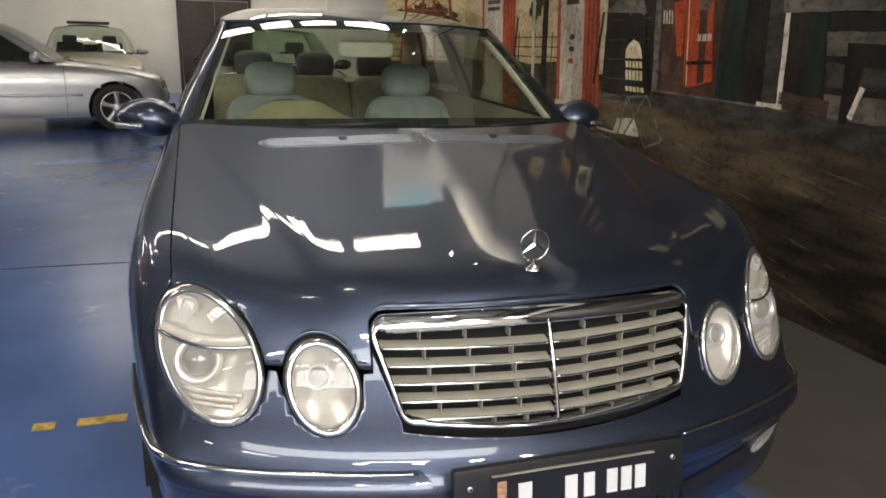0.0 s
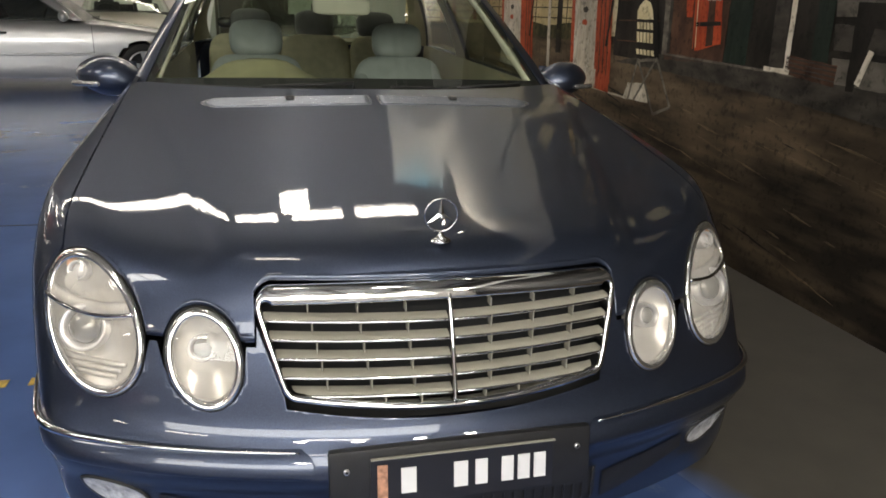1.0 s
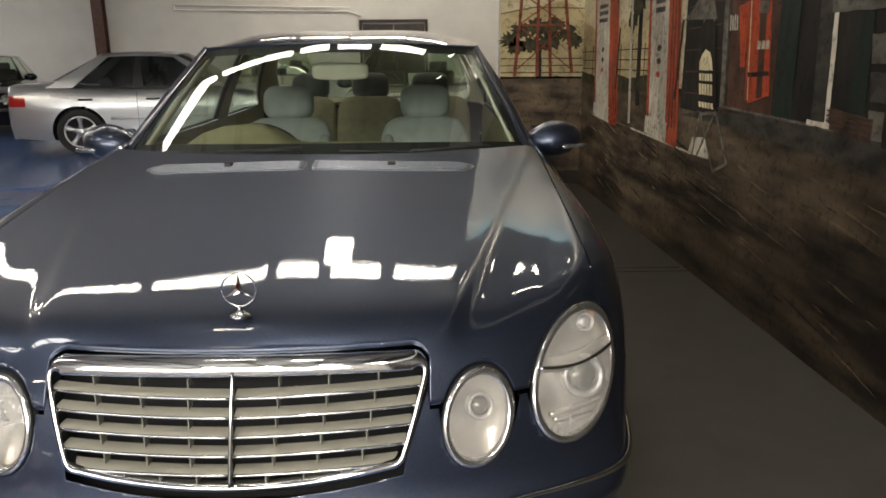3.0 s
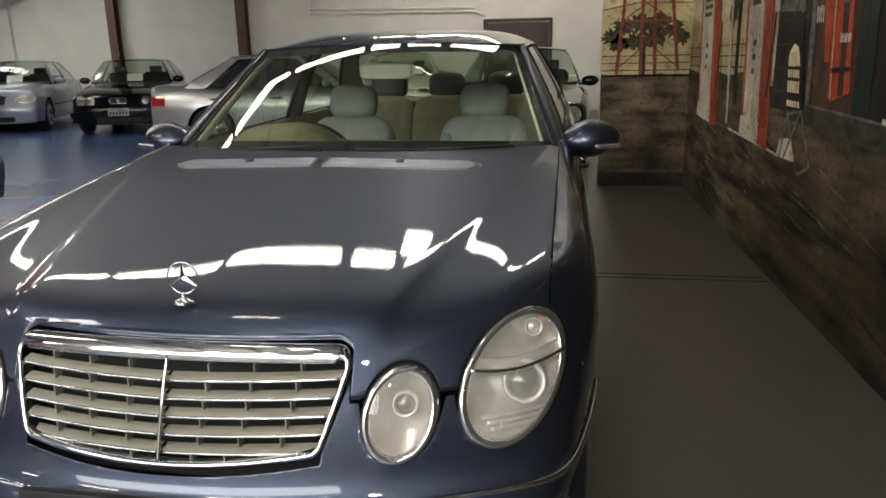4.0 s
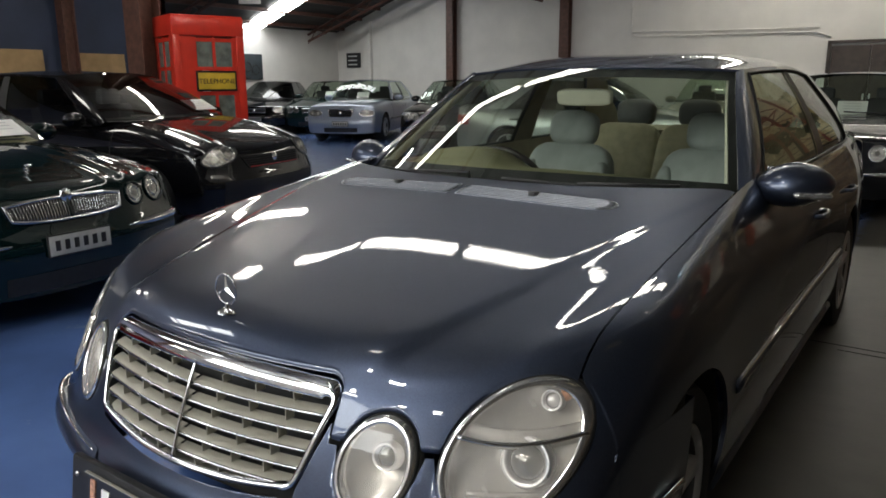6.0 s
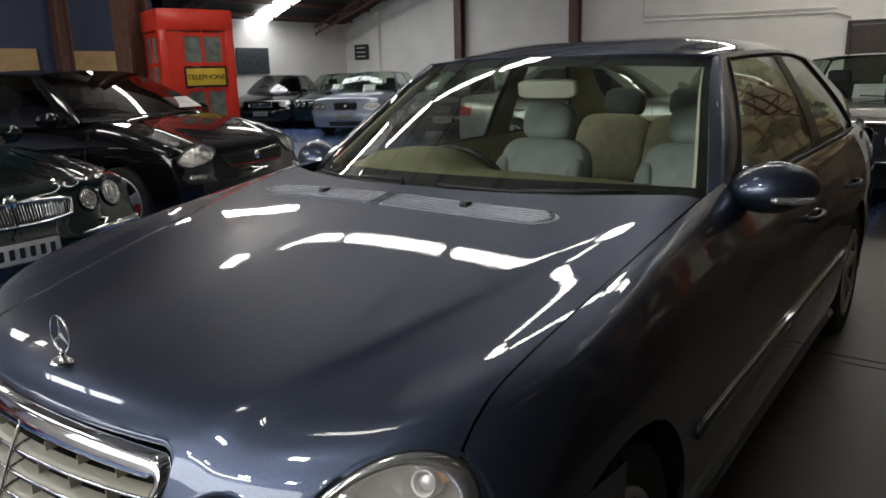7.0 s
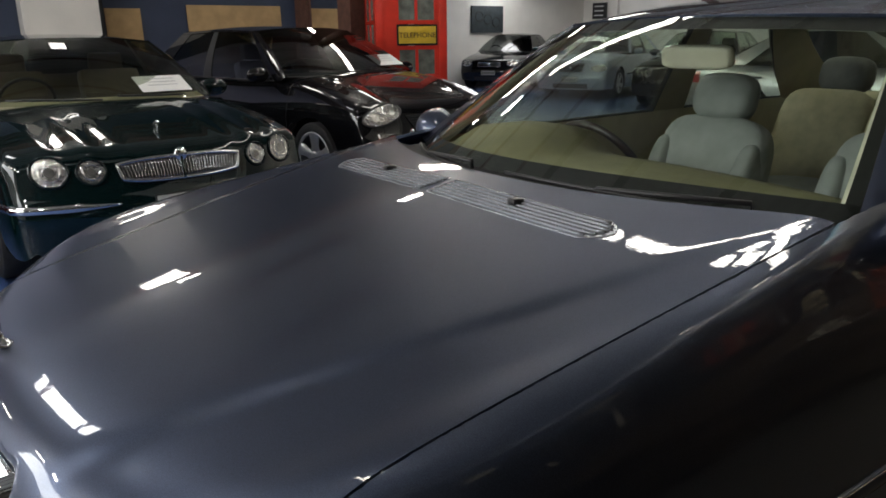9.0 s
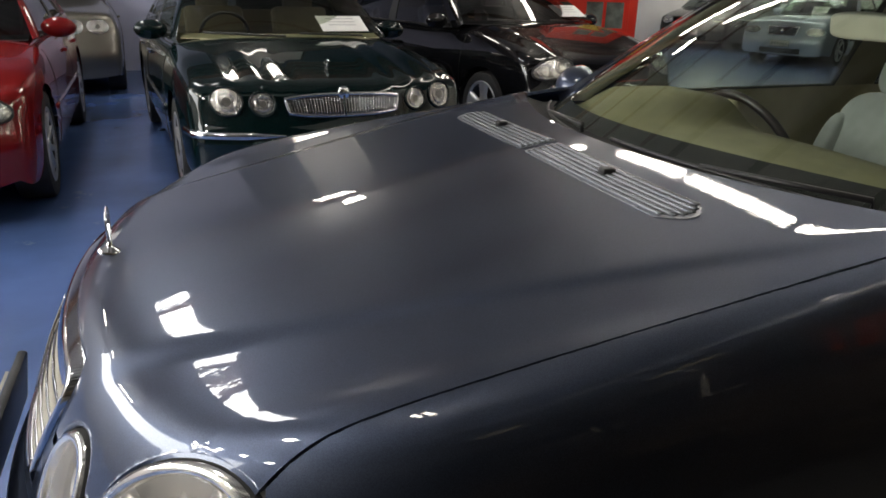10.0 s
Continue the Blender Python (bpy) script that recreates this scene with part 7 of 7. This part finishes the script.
    stroke("grey_post", (1.99, 1.05), (2.05, 2.1), 0.10, 7, M["m_dim"])
    stroke("post_light", (1.915, 1.05), (1.965, 2.1), 0.032, 8, M["m_white"])
    painted("post_foot", [(2.07, 1.038), (1.89, 1.034), (1.89, 1.056), (2.07, 1.060)], 9, M["m_white"])
    # advertising board on its stand; the maker's words as bars
    painted("sign_board", [(3.40, 1.53), (3.185, 1.525), (3.055, 1.02), (3.315, 0.99)], 8, M["m_dark"])
    stroke("sign_hoop", (3.36, 1.52), (3.28, 1.60), 0.016, 9, M["m_grey"])
    stroke("sign_hoop", (3.28, 1.60), (3.19, 1.52), 0.016, 9, M["m_grey"])
    painted("sign_crest", [(3.365, 1.245), (3.165, 1.245), (3.185, 1.30), (3.22, 1.345), (3.29, 1.365), (3.345, 1.33), (3.372, 1.29)], 9, M["m_cream"])
    for z, h, a, b in ((1.205, 0.042, 3.350, 3.145), (1.135, 0.062, 3.340, 3.130), (1.045, 0.032, 3.325, 3.095)):
        n = 5
        for k in range(n):
            w = (b - a) / n
            painted("sign_mark", [(a + w * k, z - h / 2), (a + w * (k + 0.72), z - h / 2), (a + w * (k + 0.72) + 0.012, z + h / 2), (a + w * k + 0.012, z + h / 2)], 9, M["m_cream"])
    for a, b in (((3.30, 1.0), (3.38, 0.73)), ((3.30, 1.0), (3.04, 0.68)), ((3.07, 1.02), (2.86, 0.75)), ((3.07, 1.02), (3.30, 0.74)), ((3.04, 0.68), (2.86, 0.75)), ((3.30, 0.99), (3.07, 1.01))):
        stroke("sign_leg", a, b, 0.018, 9, M["m_grey"])
    painted("pale_stone", [(3.45, 0.73), (3.12, 0.74), (3.18, 0.86), (3.40, 0.84)], 8, M["m_white"])
    # vending cabinet, its lettering as bars
    painted("cabinet_flap", [(2.88, 1.58), (2.76, 1.60), (2.74, 1.27), (2.80, 1.27)], 8, M["m_bright_red"])
    painted("cabinet", [(2.765, 1.60), (2.52, 1.62), (2.45, 1.14), (2.68, 1.09), (2.72, 1.26)], 8, M["m_bright_red"])
    painted("cabinet_band", [(2.63, 1.61), (2.56, 1.615), (2.52, 1.13), (2.58, 1.12)], 9, M["m_brown"])
    painted("cabinet_band", [(2.70, 1.245), (2.47, 1.255), (2.465, 1.235), (2.695, 1.222)], 10, M["m_dark"])
    for k in range(3):
        stroke("cabinet_line", (2.70 - 0.025 * k, 1.10 + 0.008 * k), (2.755 - 0.025 * k, 1.60), 0.007, 10, M["m_cream"] if k == 1 else M["m_red"])
    for y in (2.60, 2.555, 2.51):
        painted("cabinet_mark", rect(y - 0.016, y + 0.016, 1.36, 1.40), 10, M["m_white"])
    painted("cabinet_mark", rect(2.53, 2.63, 1.53, 1.59), 10, M["m_grey"])
    for k in range(4):
        painted("wall_mark", [(2.97 - 0.028 * k, 1.46), (2.955 - 0.028 * k, 1.46), (2.965 - 0.028 * k, 1.54 - 0.012 * (k % 2)), (2.98 - 0.028 * k, 1.54)], 9, M["m_white"])
    # doors, panes and a bench under the wide sign
    painted("green_frame", [(2.40, 1.05), (2.22, 1.05), (2.24, 2.0), (2.43, 2.0)], 7, M["m_green"])
    painted("green_frame", [(1.76, 1.02), (1.66, 1.02), (1.68, 1.5), (1.78, 1.5)], 7, M["m_green"])
    painted("wide_sign", [(1.97, 1.50), (-1.5, 1.46), (-1.5, 1.80), (1.98, 1.76)], 9, M["m_grey"])
    for k in range(4):
        painted("wide_sign_mark", rect(1.62 - 0.30 * k, 1.78 - 0.30 * k, 1.56, 1.68), 10, M["m_dim"])
    for k in range(3):
        painted("pane", [(1.66 - 0.02 * k, 1.30 - 0.14 * k), (0.9, 1.29 - 0.14 * k), (0.9, 1.40 - 0.14 * k), (1.68 - 0.02 * k, 1.41 - 0.14 * k)], 7, M["m_grey"] if k != 1 else M["m_dim"])
    painted("bench", [(1.55, 1.36), (1.0, 1.34), (1.0, 1.24), (1.44, 1.26), (1.49, 1.0), (1.53, 1.0)], 8, M["m_dark"])
    stroke("bench_leg", (1.475, 1.03), (1.43, 1.17), 0.028, 9, M["m_white"])
    painted("crate", [(1.92, 1.035), (1.60, 1.01), (1.60, 1.10), (1.92, 1.12)], 8, M["m_brown"])
    for k in range(4):
        stroke("crate_slat", (1.92, 1.05 + 0.02 * k), (1.60, 1.03 + 0.02 * k), 0.006, 9, M["m_dim"])
    # tracks and lit grit on the painted ground
    rnd = random.Random(4)
    for k in range(170):
        y = rnd.uniform(-1.5, 6.2)
        z = 0.10 + 0.72 * rnd.random() ** 0.7
        ln = rnd.uniform(0.06, 0.45)
        hgt = rnd.uniform(0.003, 0.008)
        sl = -0.10 - 0.10 * rnd.random()
        painted("grit", [(y, z), (y - ln * 0.4, z + sl * ln * 0.4 + hgt), (y - ln, z + sl * ln), (y - ln * 0.5, z + sl * ln * 0.5 - hgt)], 2 + k % 2, M["m_streak"] if k % 3 else M["m_dark"])
    stroke("kerb_line", (4.75, 0.765), (3.42, 0.735), 0.014, 3, M["m_white"])
    stroke("kerb_line", (6.5, 0.80), (4.75, 0.765), 0.010, 3, M["m_grey"])


def mural_panel():
    x0, x1 = 1.12, wall_x(END_Y) - 0.004
    painted("sky", rect(x0, x1, 1.0, 5.0), 0, M["m_sky"], on_panel)
    painted("hill", [(x0, 1.1), (x1, 1.1), (x1, 1.78), (1.75, 1.86), (1.45, 1.80), (x0, 1.74)], 1, M["m_hill"], on_panel)
    stroke("hill_line", (x0, 1.74), (1.45, 1.80), 0.012, 2, M["m_streak"], on_panel)
    stroke("hill_line", (1.45, 1.80), (x1, 1.79), 0.012, 2, M["m_streak"], on_panel)
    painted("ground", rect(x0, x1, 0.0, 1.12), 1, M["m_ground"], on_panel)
    painted("foot_band", rect(x0, x1, 0.0, 0.14), 2, M["m_dark"], on_panel)
    for z in (1.16, 1.23, 1.30):
        stroke("fence_rail", (x0, z), (x1, z), 0.010, 2, M["m_dim"], on_panel)
    for i, (x, z, r) in enumerate(((1.22, 1.48, 0.14), (1.34, 1.58, 0.14), (1.50, 1.60, 0.15), (1.66, 1.62, 0.15), (1.80, 1.54, 0.13), (1.88, 1.46, 0.10), (1.28, 1.42, 0.13), (1.6, 1.46, 0.16), (1.45, 1.44, 0.14))):
        blob("tree_leaves", (x, z), (r, r * 0.75), 3 + i % 2, M["m_leaf"], on_panel, 34, i + 40, 0.55)
    stroke("tree_trunk", (1.52, 1.1), (1.52, 1.45), 0.05, 5, M["m_dark"], on_panel)
    # windmill tower
    for a, b in (((1.27, 1.12), (1.47, 3.55)), ((1.50, 1.12), (1.50, 3.55)), ((1.64, 1.12), (1.55, 3.55)), ((1.86, 1.15), (1.58, 3.55))):
        stroke("windmill_leg", a, b, 0.034, 6, M["m_windmill"], on_panel, 0.022)
    for z, a, b in ((1.63, 1.33, 1.78), (1.9, 1.36, 1.72), (2.28, 1.39, 1.65), (2.48, 1.41, 1.63)):
        stroke("windmill_bar", (a, z), (b, z), 0.022, 7, M["m_windmill"], on_panel)
    for a, b in (((1.33, 1.65), (1.70, 1.90)), ((1.76, 1.65), (1.38, 1.90)), ((1.37, 1.92), (1.65, 2.27)), ((1.70, 1.92), (1.40, 2.27)), ((1.3, 1.2), (1.76, 1.6)), ((1.84, 1.2), (1.34, 1.6))):
        stroke("windmill_brace", a, b, 0.012, 6, M["m_windmill"], on_panel)
    for k in range(12):
        a = 2 * math.pi * k / 12
        stroke("windmill_blade", (1.54 + 0.05 * math.cos(a), 3.86 + 0.05 * math.sin(a)), (1.54 + 0.28 * math.cos(a), 3.86 + 0.28 * math.sin(a)), 0.012, 7, M["m_dark"], on_panel, 0.03)
    for k in range(24):
        a, b = 2 * math.pi * k / 24, 2 * math.pi * (k + 1) / 24
        for r in (0.17, 0.27):
            stroke("windmill_rim", (1.54 + r * math.cos(a), 3.86 + r * math.sin(a)), (1.54 + r * math.cos(b), 3.86 + r * math.sin(b)), 0.012, 8, M["m_dark"], on_panel)


mural_wall()
mural_panel()


# ---- details of the place ----
M["door_brown"] = mat("door_brown", (0.045, 0.032, 0.026), 0.5, 0, 0.2, 8)
M["slate_board"] = mat("slate_board", (0.03, 0.04, 0.045), 0.6, 0, 0.2, 8)
M["cardboard"] = mat("cardboard", (0.40, 0.27, 0.13), 0.8, 0, 0.12, 6, bump=0.05)
M["box_red"] = mat("box_red_paint", (0.62, 0.030, 0.014), 0.35, 0, 0.08, 6, coat=0.4)
# opaque grey-green stands in for the lit backboard behind the glass
M["box_glass"] = mat("opaque_grey_pane", (0.15, 0.17, 0.15), 0.12, 0, 0.35, 9)
M["sign_yellow"] = mat("sign_yellow", (0.60, 0.40, 0.03), 0.5, 0, 0.1)
M["yellow_line"] = mat("yellow_floor_paint", (0.45, 0.30, 0.06), 0.6, 0, 0.4, 30)
def box_thing(name, c, s, material, label, category, bevel=0.0, kind="", rot=None):
    return tagged(part(name, box(bmesh.new(), c, s, rot, bevel), material, angle=35 if bevel else None), label, category, kind=kind)


# short panel that carries the end of the mural
box_thing("wall_panel", ((1.12 + 1.98) / 2 + 0.05, END_Y + 0.08, 2.5), (0.96, 0.155, 5.0), M["white_wall"], "short wall panel at the end of the mural", "wall", kind="structure")

M["dark_steel"] = mat("dark_steel", (0.018, 0.014, 0.012), 0.6, 0, 0.25, 12)
# steel posts and beams
def post(name, x, y, h, w, d, label="brown painted steel post with flanges"):
    bm = bmesh.new()
    t = 0.02
    box(bm, (0, -d / 2 + t / 2, h / 2), (w, t, h))
    box(bm, (0, d / 2 - t / 2, h / 2), (w, t, h))
    box(bm, (0, 0, h / 2), (t, d - 2 * t, h))
    box(bm, (0, 0, 0.01), (w + 0.1, d + 0.1, 0.02))
    ob = part(name, bm, M["steel"])
    ob.matrix_basis = pose(x, y, 0)
    return tagged(ob, label, "post", "steel posts")


post("steel_post", -7.42, 17.12, 3.75, 0.26, 0.20)
post("steel_post", -11.0, 17.12, 4.5, 0.24, 0.20)
post("steel_post", -7.20, 4.87, 3.70, 0.34, 0.30, "dark brown steel post beside the telephone box")
post("steel_post", -10.2, 5.52, 4.3, 0.20, 0.20)
post("steel_post", -7.42, -3.5, 3.75, 0.30, 0.30)


def truss(y, x0, z0, xm, zm, x1, z1):
    th = thing("roof_truss", "brown steel lattice roof truss", "truss", None, "roof trusses")
    for a, b in (((x0, z0), (xm, zm)), ((xm, zm), (x1, z1))):
        n = 6
        d = -0.42
        vv, ff = tube_pts([(a[0], y, a[1] - 0.10), (b[0], y, b[1] - 0.10)], 0.045, 4)
        mesh_ob("top_chord", vv, ff, M["steel"], th, smooth=False)
        vv, ff = tube_pts([(a[0], y, a[1] + d + 0.12), (b[0], y, b[1] + d)], 0.040, 4)
        mesh_ob("bottom_chord", vv, ff, M["steel"], th, smooth=False)
        for i in range(n):
            p = [a[0] + (b[0] - a[0]) * (i + k) / n for k in (0, 0.5, 1)]
            z = [a[1] + (b[1] - a[1]) * (i + k) / n for k in (0, 0.5, 1)]
            vv, ff = tube_pts([(p[0], y, z[0] + d + 0.05), (p[1], y, z[1] - 0.10), (p[2], y, z[2] + d + 0.05)], 0.018, 4)
            mesh_ob("web", vv, ff, M["steel"], th, smooth=False)


for y in (1.0, 6.0, 11.0, 16.0):
    truss(y, -15.6, 2.9, -11.0, 4.5, -7.5, 3.7)
for y in (-3.5, 8.5, 14.0):
    truss(y, -7.4, 3.7, -2.6, 4.95, 2.2, 6.2)


for x in (*np.arange(-15.2, -7.6, 0.75), -6.05, -4.78, -3.45, -2.62, -1.23, 0.26, 1.72):
    near = x > -2.7
    box_thing("purlin", (x, 4.2, roof_z(x) - 0.06), (0.15 if near else 0.06, 26.0, 0.10), M["dark_steel"] if near else M["steel"], "dark steel purlin under the grey roof" if near else "brown steel purlin under the roof", "purlin")
# fascia beam along the valley between the two roofs
box_thing("valley_beam", (-7.45, 4.2, 3.58), (0.24, 26.0, 0.26), M["steel"], "brown steel valley beam", "beam", 0.01)

# dark door, conduit and board on the end wall
d = thing("door_1", "dark brown double door in the end wall", "door", pose(-0.47, BACK_Y - 0.02, 0), kind="structure")
for sx in (-1, 1):
    leaf = boxed("leaf", (sx * 0.375, 0, 1.04), (0.74, 0.05, 2.06), M["door_brown"], d, "dark brown door leaf", 0.006)
    boxed("handle", (sx * 0.06, -0.05, 1.0), (0.03, 0.04, 0.14), M["alloy"], leaf, bevel=0.006)
for c, s in (((-0.79, 0, 1.06), (0.07, 0.09, 2.13)), ((0.79, 0, 1.06), (0.07, 0.09, 2.13)), ((0, 0, 2.14), (1.65, 0.09, 0.07))):
    boxed("frame", c, s, M["door_brown"], d)
cd = tube("conduit", [(-5.75, BACK_Y - 0.03, 5.0), (-5.68, BACK_Y - 0.03, 2.42), (-1.55, BACK_Y - 0.03, 2.37), (-1.25, BACK_Y - 0.03, 2.25)], 0.018, M["white_wall"])
tagged(cd, "white painted conduit along the end wall", "conduit")
cd = tube("conduit", [(-5.68, BACK_Y - 0.03, 2.52), (-1.50, BACK_Y - 0.03, 2.46)], 0.014, M["white_wall"])
tagged(cd, "white painted conduit along the end wall", "conduit")
ws = thing("notice_board", "small black notice board with white lines", "board", pose(-14.88, BACK_Y - 0.05, 2.04))
boxed("panel", (0, 0, 0), (0.58, 0.03, 0.46), M["black"], ws, bevel=0.006)
for i in range(3):
    boxed("mark", (-0.02, -0.019, 0.13 - 0.13 * i), (0.36, 0.006, 0.03), M["white_mark"], ws)
box_thing("wall_pier", (-14.2, BACK_Y - 0.06, 1.6), (0.16, 0.12, 3.2), M["white_wall"], "white painted wall pier", "pier", kind="structure")
bo = thing("dark_board", "dark board with faint drawings fixed to the side wall", "board", pose(-15.56, 13.5, 1.80))
boxed("panel", (0, 0, 0), (0.04, 1.12, 0.72), M["slate_board"], bo, bevel=0.006)
for i in range(3):
    vv, ff = tube_pts([(0.024, -0.3 + 0.3 * i + 0.13 * math.cos(a), 0.08 - 0.08 * i + 0.13 * math.sin(a)) for a in np.linspace(0, 6.28, 20, endpoint=False)], 0.008, 5, closed=True)
    mesh_ob("chalk_ring", vv, ff, M["m_dim"], bo)

# cardboard and boards on the blue wall
rnd = random.Random(8)
for y, w, h in ((2.78, 0.5, 1.80), (4.47, 1.52, 1.86), (6.17, 0.84, 1.83)):
    c = box_thing("cardboard_sheet", (-10.42, y, h / 2), (0.03, w, h), M["cardboard"], "brown cardboard sheet leaning on the blue wall", "cardboard", 0.004, rot=Matrix.Rotation(radians(-3), 3, "Y"))
    tagged(c, group="cardboard sheets")
box_thing("pier", (-10.2, 1.9, 2.0), (0.5, 0.95, 4.0), M["white_wall"], "white painted wall pier with black edge", "pier", kind="structure")
box_thing("pier_edge", (-10.2, 2.40, 2.0), (0.5, 0.05, 4.0), M["gap"], "black edge strip of the white pier", "trim", kind="structure")


# telephone box
def telephone_box():
    th = thing("telephone_box", "red telephone box with glazed doors and yellow sign", "telephone box", pose(-6.82, 5.35, 0, 0, 0, 73))
    w = 0.45
    H = 2.12
    for sx in (-1, 1):
        for sy in (-1, 1):
            boxed("corner_post", (sx * (w - 0.05), sy * (w - 0.05), H / 2), (0.10, 0.10, H), M["box_red"], th, bevel=0.012)
    boxed("plinth", (0, 0, 0.11), (0.92, 0.92, 0.22), M["box_red"], th, bevel=0.012)
    boxed("cap", (0, 0, H - 0.10), (0.905, 0.905, 0.22), M["box_red"], th, bevel=0.015)
    bm = bmesh.new()
    box(bm, (0, 0, H + 0.018), (0.89, 0.89, 0.035), bevel=0.012)
    part("roof", bm, M["box_red"], th, "slightly domed red roof", angle=40)
    for k in range(4):
        R = Matrix.Rotation(radians(90 * k), 4, "Z")

        def put(nm, c, s, m, lab="", bev=0.0):
            ob = boxed(nm, c, s, m, side, lab, bev)
            return ob
        side = part("door" if k == 0 else "side_panel", box(bmesh.new(), (0, -w + 0.03, 0.36), (0.72, 0.03, 0.30)), M["box_red"], th, "red glazed door" if k == 0 else "red glazed side")
        side.matrix_basis = R
        # two columns of panes between a wide and a narrow stile
        rails = (0.54, 0.88, 1.22, 1.52, 1.865)
        for z in rails:
            put("rail", (0.06, -w + 0.03, z), (0.60, 0.034, 0.045), M["box_red"])
        put("stile", (-0.285, -w + 0.029, 1.20), (0.25, 0.036, 1.40), M["box_red"])
        put("stile", (0.06, -w + 0.029, 1.20), (0.034, 0.036, 1.40), M["box_red"])
        put("stile", (0.345, -w + 0.029, 1.20), (0.11, 0.036, 1.40), M["box_red"])
        for i in range(len(rails) - 1):
            for sx in (-1, 1):
                if k == 0 and i == 2:
                    continue
                g = put("pane", (0.06 + sx * 0.125, -w + 0.03, (rails[i] + rails[i + 1]) / 2), (0.24, 0.008, rails[i + 1] - rails[i] - 0.03), M["box_glass"])
                g.visible_shadow = False
        if k == 0:
            sign = put("sign", (0.065, -w - 0.002, 1.37), (0.47, 0.03, 0.20), M["sign_yellow"], "yellow sign with black letters", 0.004)
            put("sign_frame", (0.065, -w + 0.004, 1.37), (0.51, 0.03, 0.245), M["gap"])
            cu = bpy.data.curves.new("sign_text", "FONT")
            cu.body = "TELEPHONE"
            cu.size, cu.extrude, cu.align_x, cu.align_y = 0.086, 0.002, "CENTER", "CENTER"
            tmp = bpy.data.objects.new("sign_text", cu)
            scene.collection.objects.link(tmp)
            me = bpy.data.meshes.new_from_object(tmp.evaluated_get(bpy.context.evaluated_depsgraph_get()))
            bpy.data.objects.remove(tmp)
            me.materials.clear()
            me.materials.append(M["black"])
            tx = new("lettering", me)
            tx.parent = sign
            tx.matrix_basis = Matrix.Translation((0.065, -w - 0.019, 1.365)) @ Matrix.Rotation(radians(90), 4, "X")
    boxed("shelf", (0, 0.25, 1.0), (0.5, 0.2, 0.03), M["black"], th)
    boxed("backboard", (0, 0.36, 1.3), (0.55, 0.03, 0.8), M["paper"], th)
    boxed("handset_case", (0, 0.28, 1.35), (0.26, 0.14, 0.36), M["black"], th, bevel=0.02)


telephone_box()

M["sheet_ink"] = mat("faded_ink", (0.5, 0.5, 0.52), 0.7)

# sheets of paper behind the windscreens and lying on the dashboards
def sheet_paper(owner, x, y, z, w=0.30, h=0.21, tilt=28, turn=4):
    m = owner.matrix_basis @ pose(x, y, z, tilt, 0, turn)
    bm = bmesh.new()
    box(bm, (0, 0, 0), (w, h, 0.003))
    ob = part("price_sheet", bm, M["paper"])
    ob.matrix_basis = m
    tagged(ob, "white paper price sheet on a dashboard behind glass", "paper", "price sheets")
    for i in range(3):
        boxed("text_line", (0, h * (0.3 - 0.2 * i), 0.003), (w * 0.6, 0.006, 0.002), M["sheet_ink"], ob)


for ob, x, y, z, w in ((G, 0.42, 1.445, 1.045, 0.36), (B, 0.46, 1.335, 1.125, 0.36)):
    sheet_paper(ob, x, y, z, w)
for c in [o for o in scene.objects if o.parent is None and o.name.startswith("parked_car") and o not in (G, B)]:
    lab = c["label"]
    if any(k in lab for k in ("blue-green", "gold coupe", "blue-grey", "black sedan with")):
        sheet_paper(c, 0.1 if "coupe" not in lab else 0.35, 1.52, 1.04, 0.30, 0.22, 40)

# hanging sign, floor marks
hs = thing("hanging_sign", "white hanging sign with a small blue mark", "sign", pose(-9.35, 8.43, 3.02, 0, 0, 48))
boxed("panel", (0, 0, 0), (0.38, 0.02, 0.60), M["paper"], hs, bevel=0.004)
boxed("mark", (0, -0.012, 0.05), (0.26, 0.004, 0.03), M["blue_wall"], hs)
for sx in (-0.15, 0.15):
    boxed("wire", (sx, 0, 0.70), (0.004, 0.004, 0.85), M["steel"], hs)
for x0, x1 in ((-1.33, -1.26), (-1.19, -1.03), (-1.75, -1.5)):
    box_thing("floor_mark", ((x0 + x1) / 2, 1.40, 0.0025), (x1 - x0, 0.05, 0.003), M["yellow_line"], "worn yellow painted mark on the blue floor", "floor mark")
box_thing("floor_joint", (-3.0, 3.38, 0.0015), (10.0, 0.008, 0.002), M["gap"], "thin dark joint across the floor", "joint", kind="structure")
box_thing("floor_joint", (1.5, 3.3, 0.0018), (1.1, 0.005, 0.002), M["gap"], "thin dark joint across the floor", "joint", kind="structure")
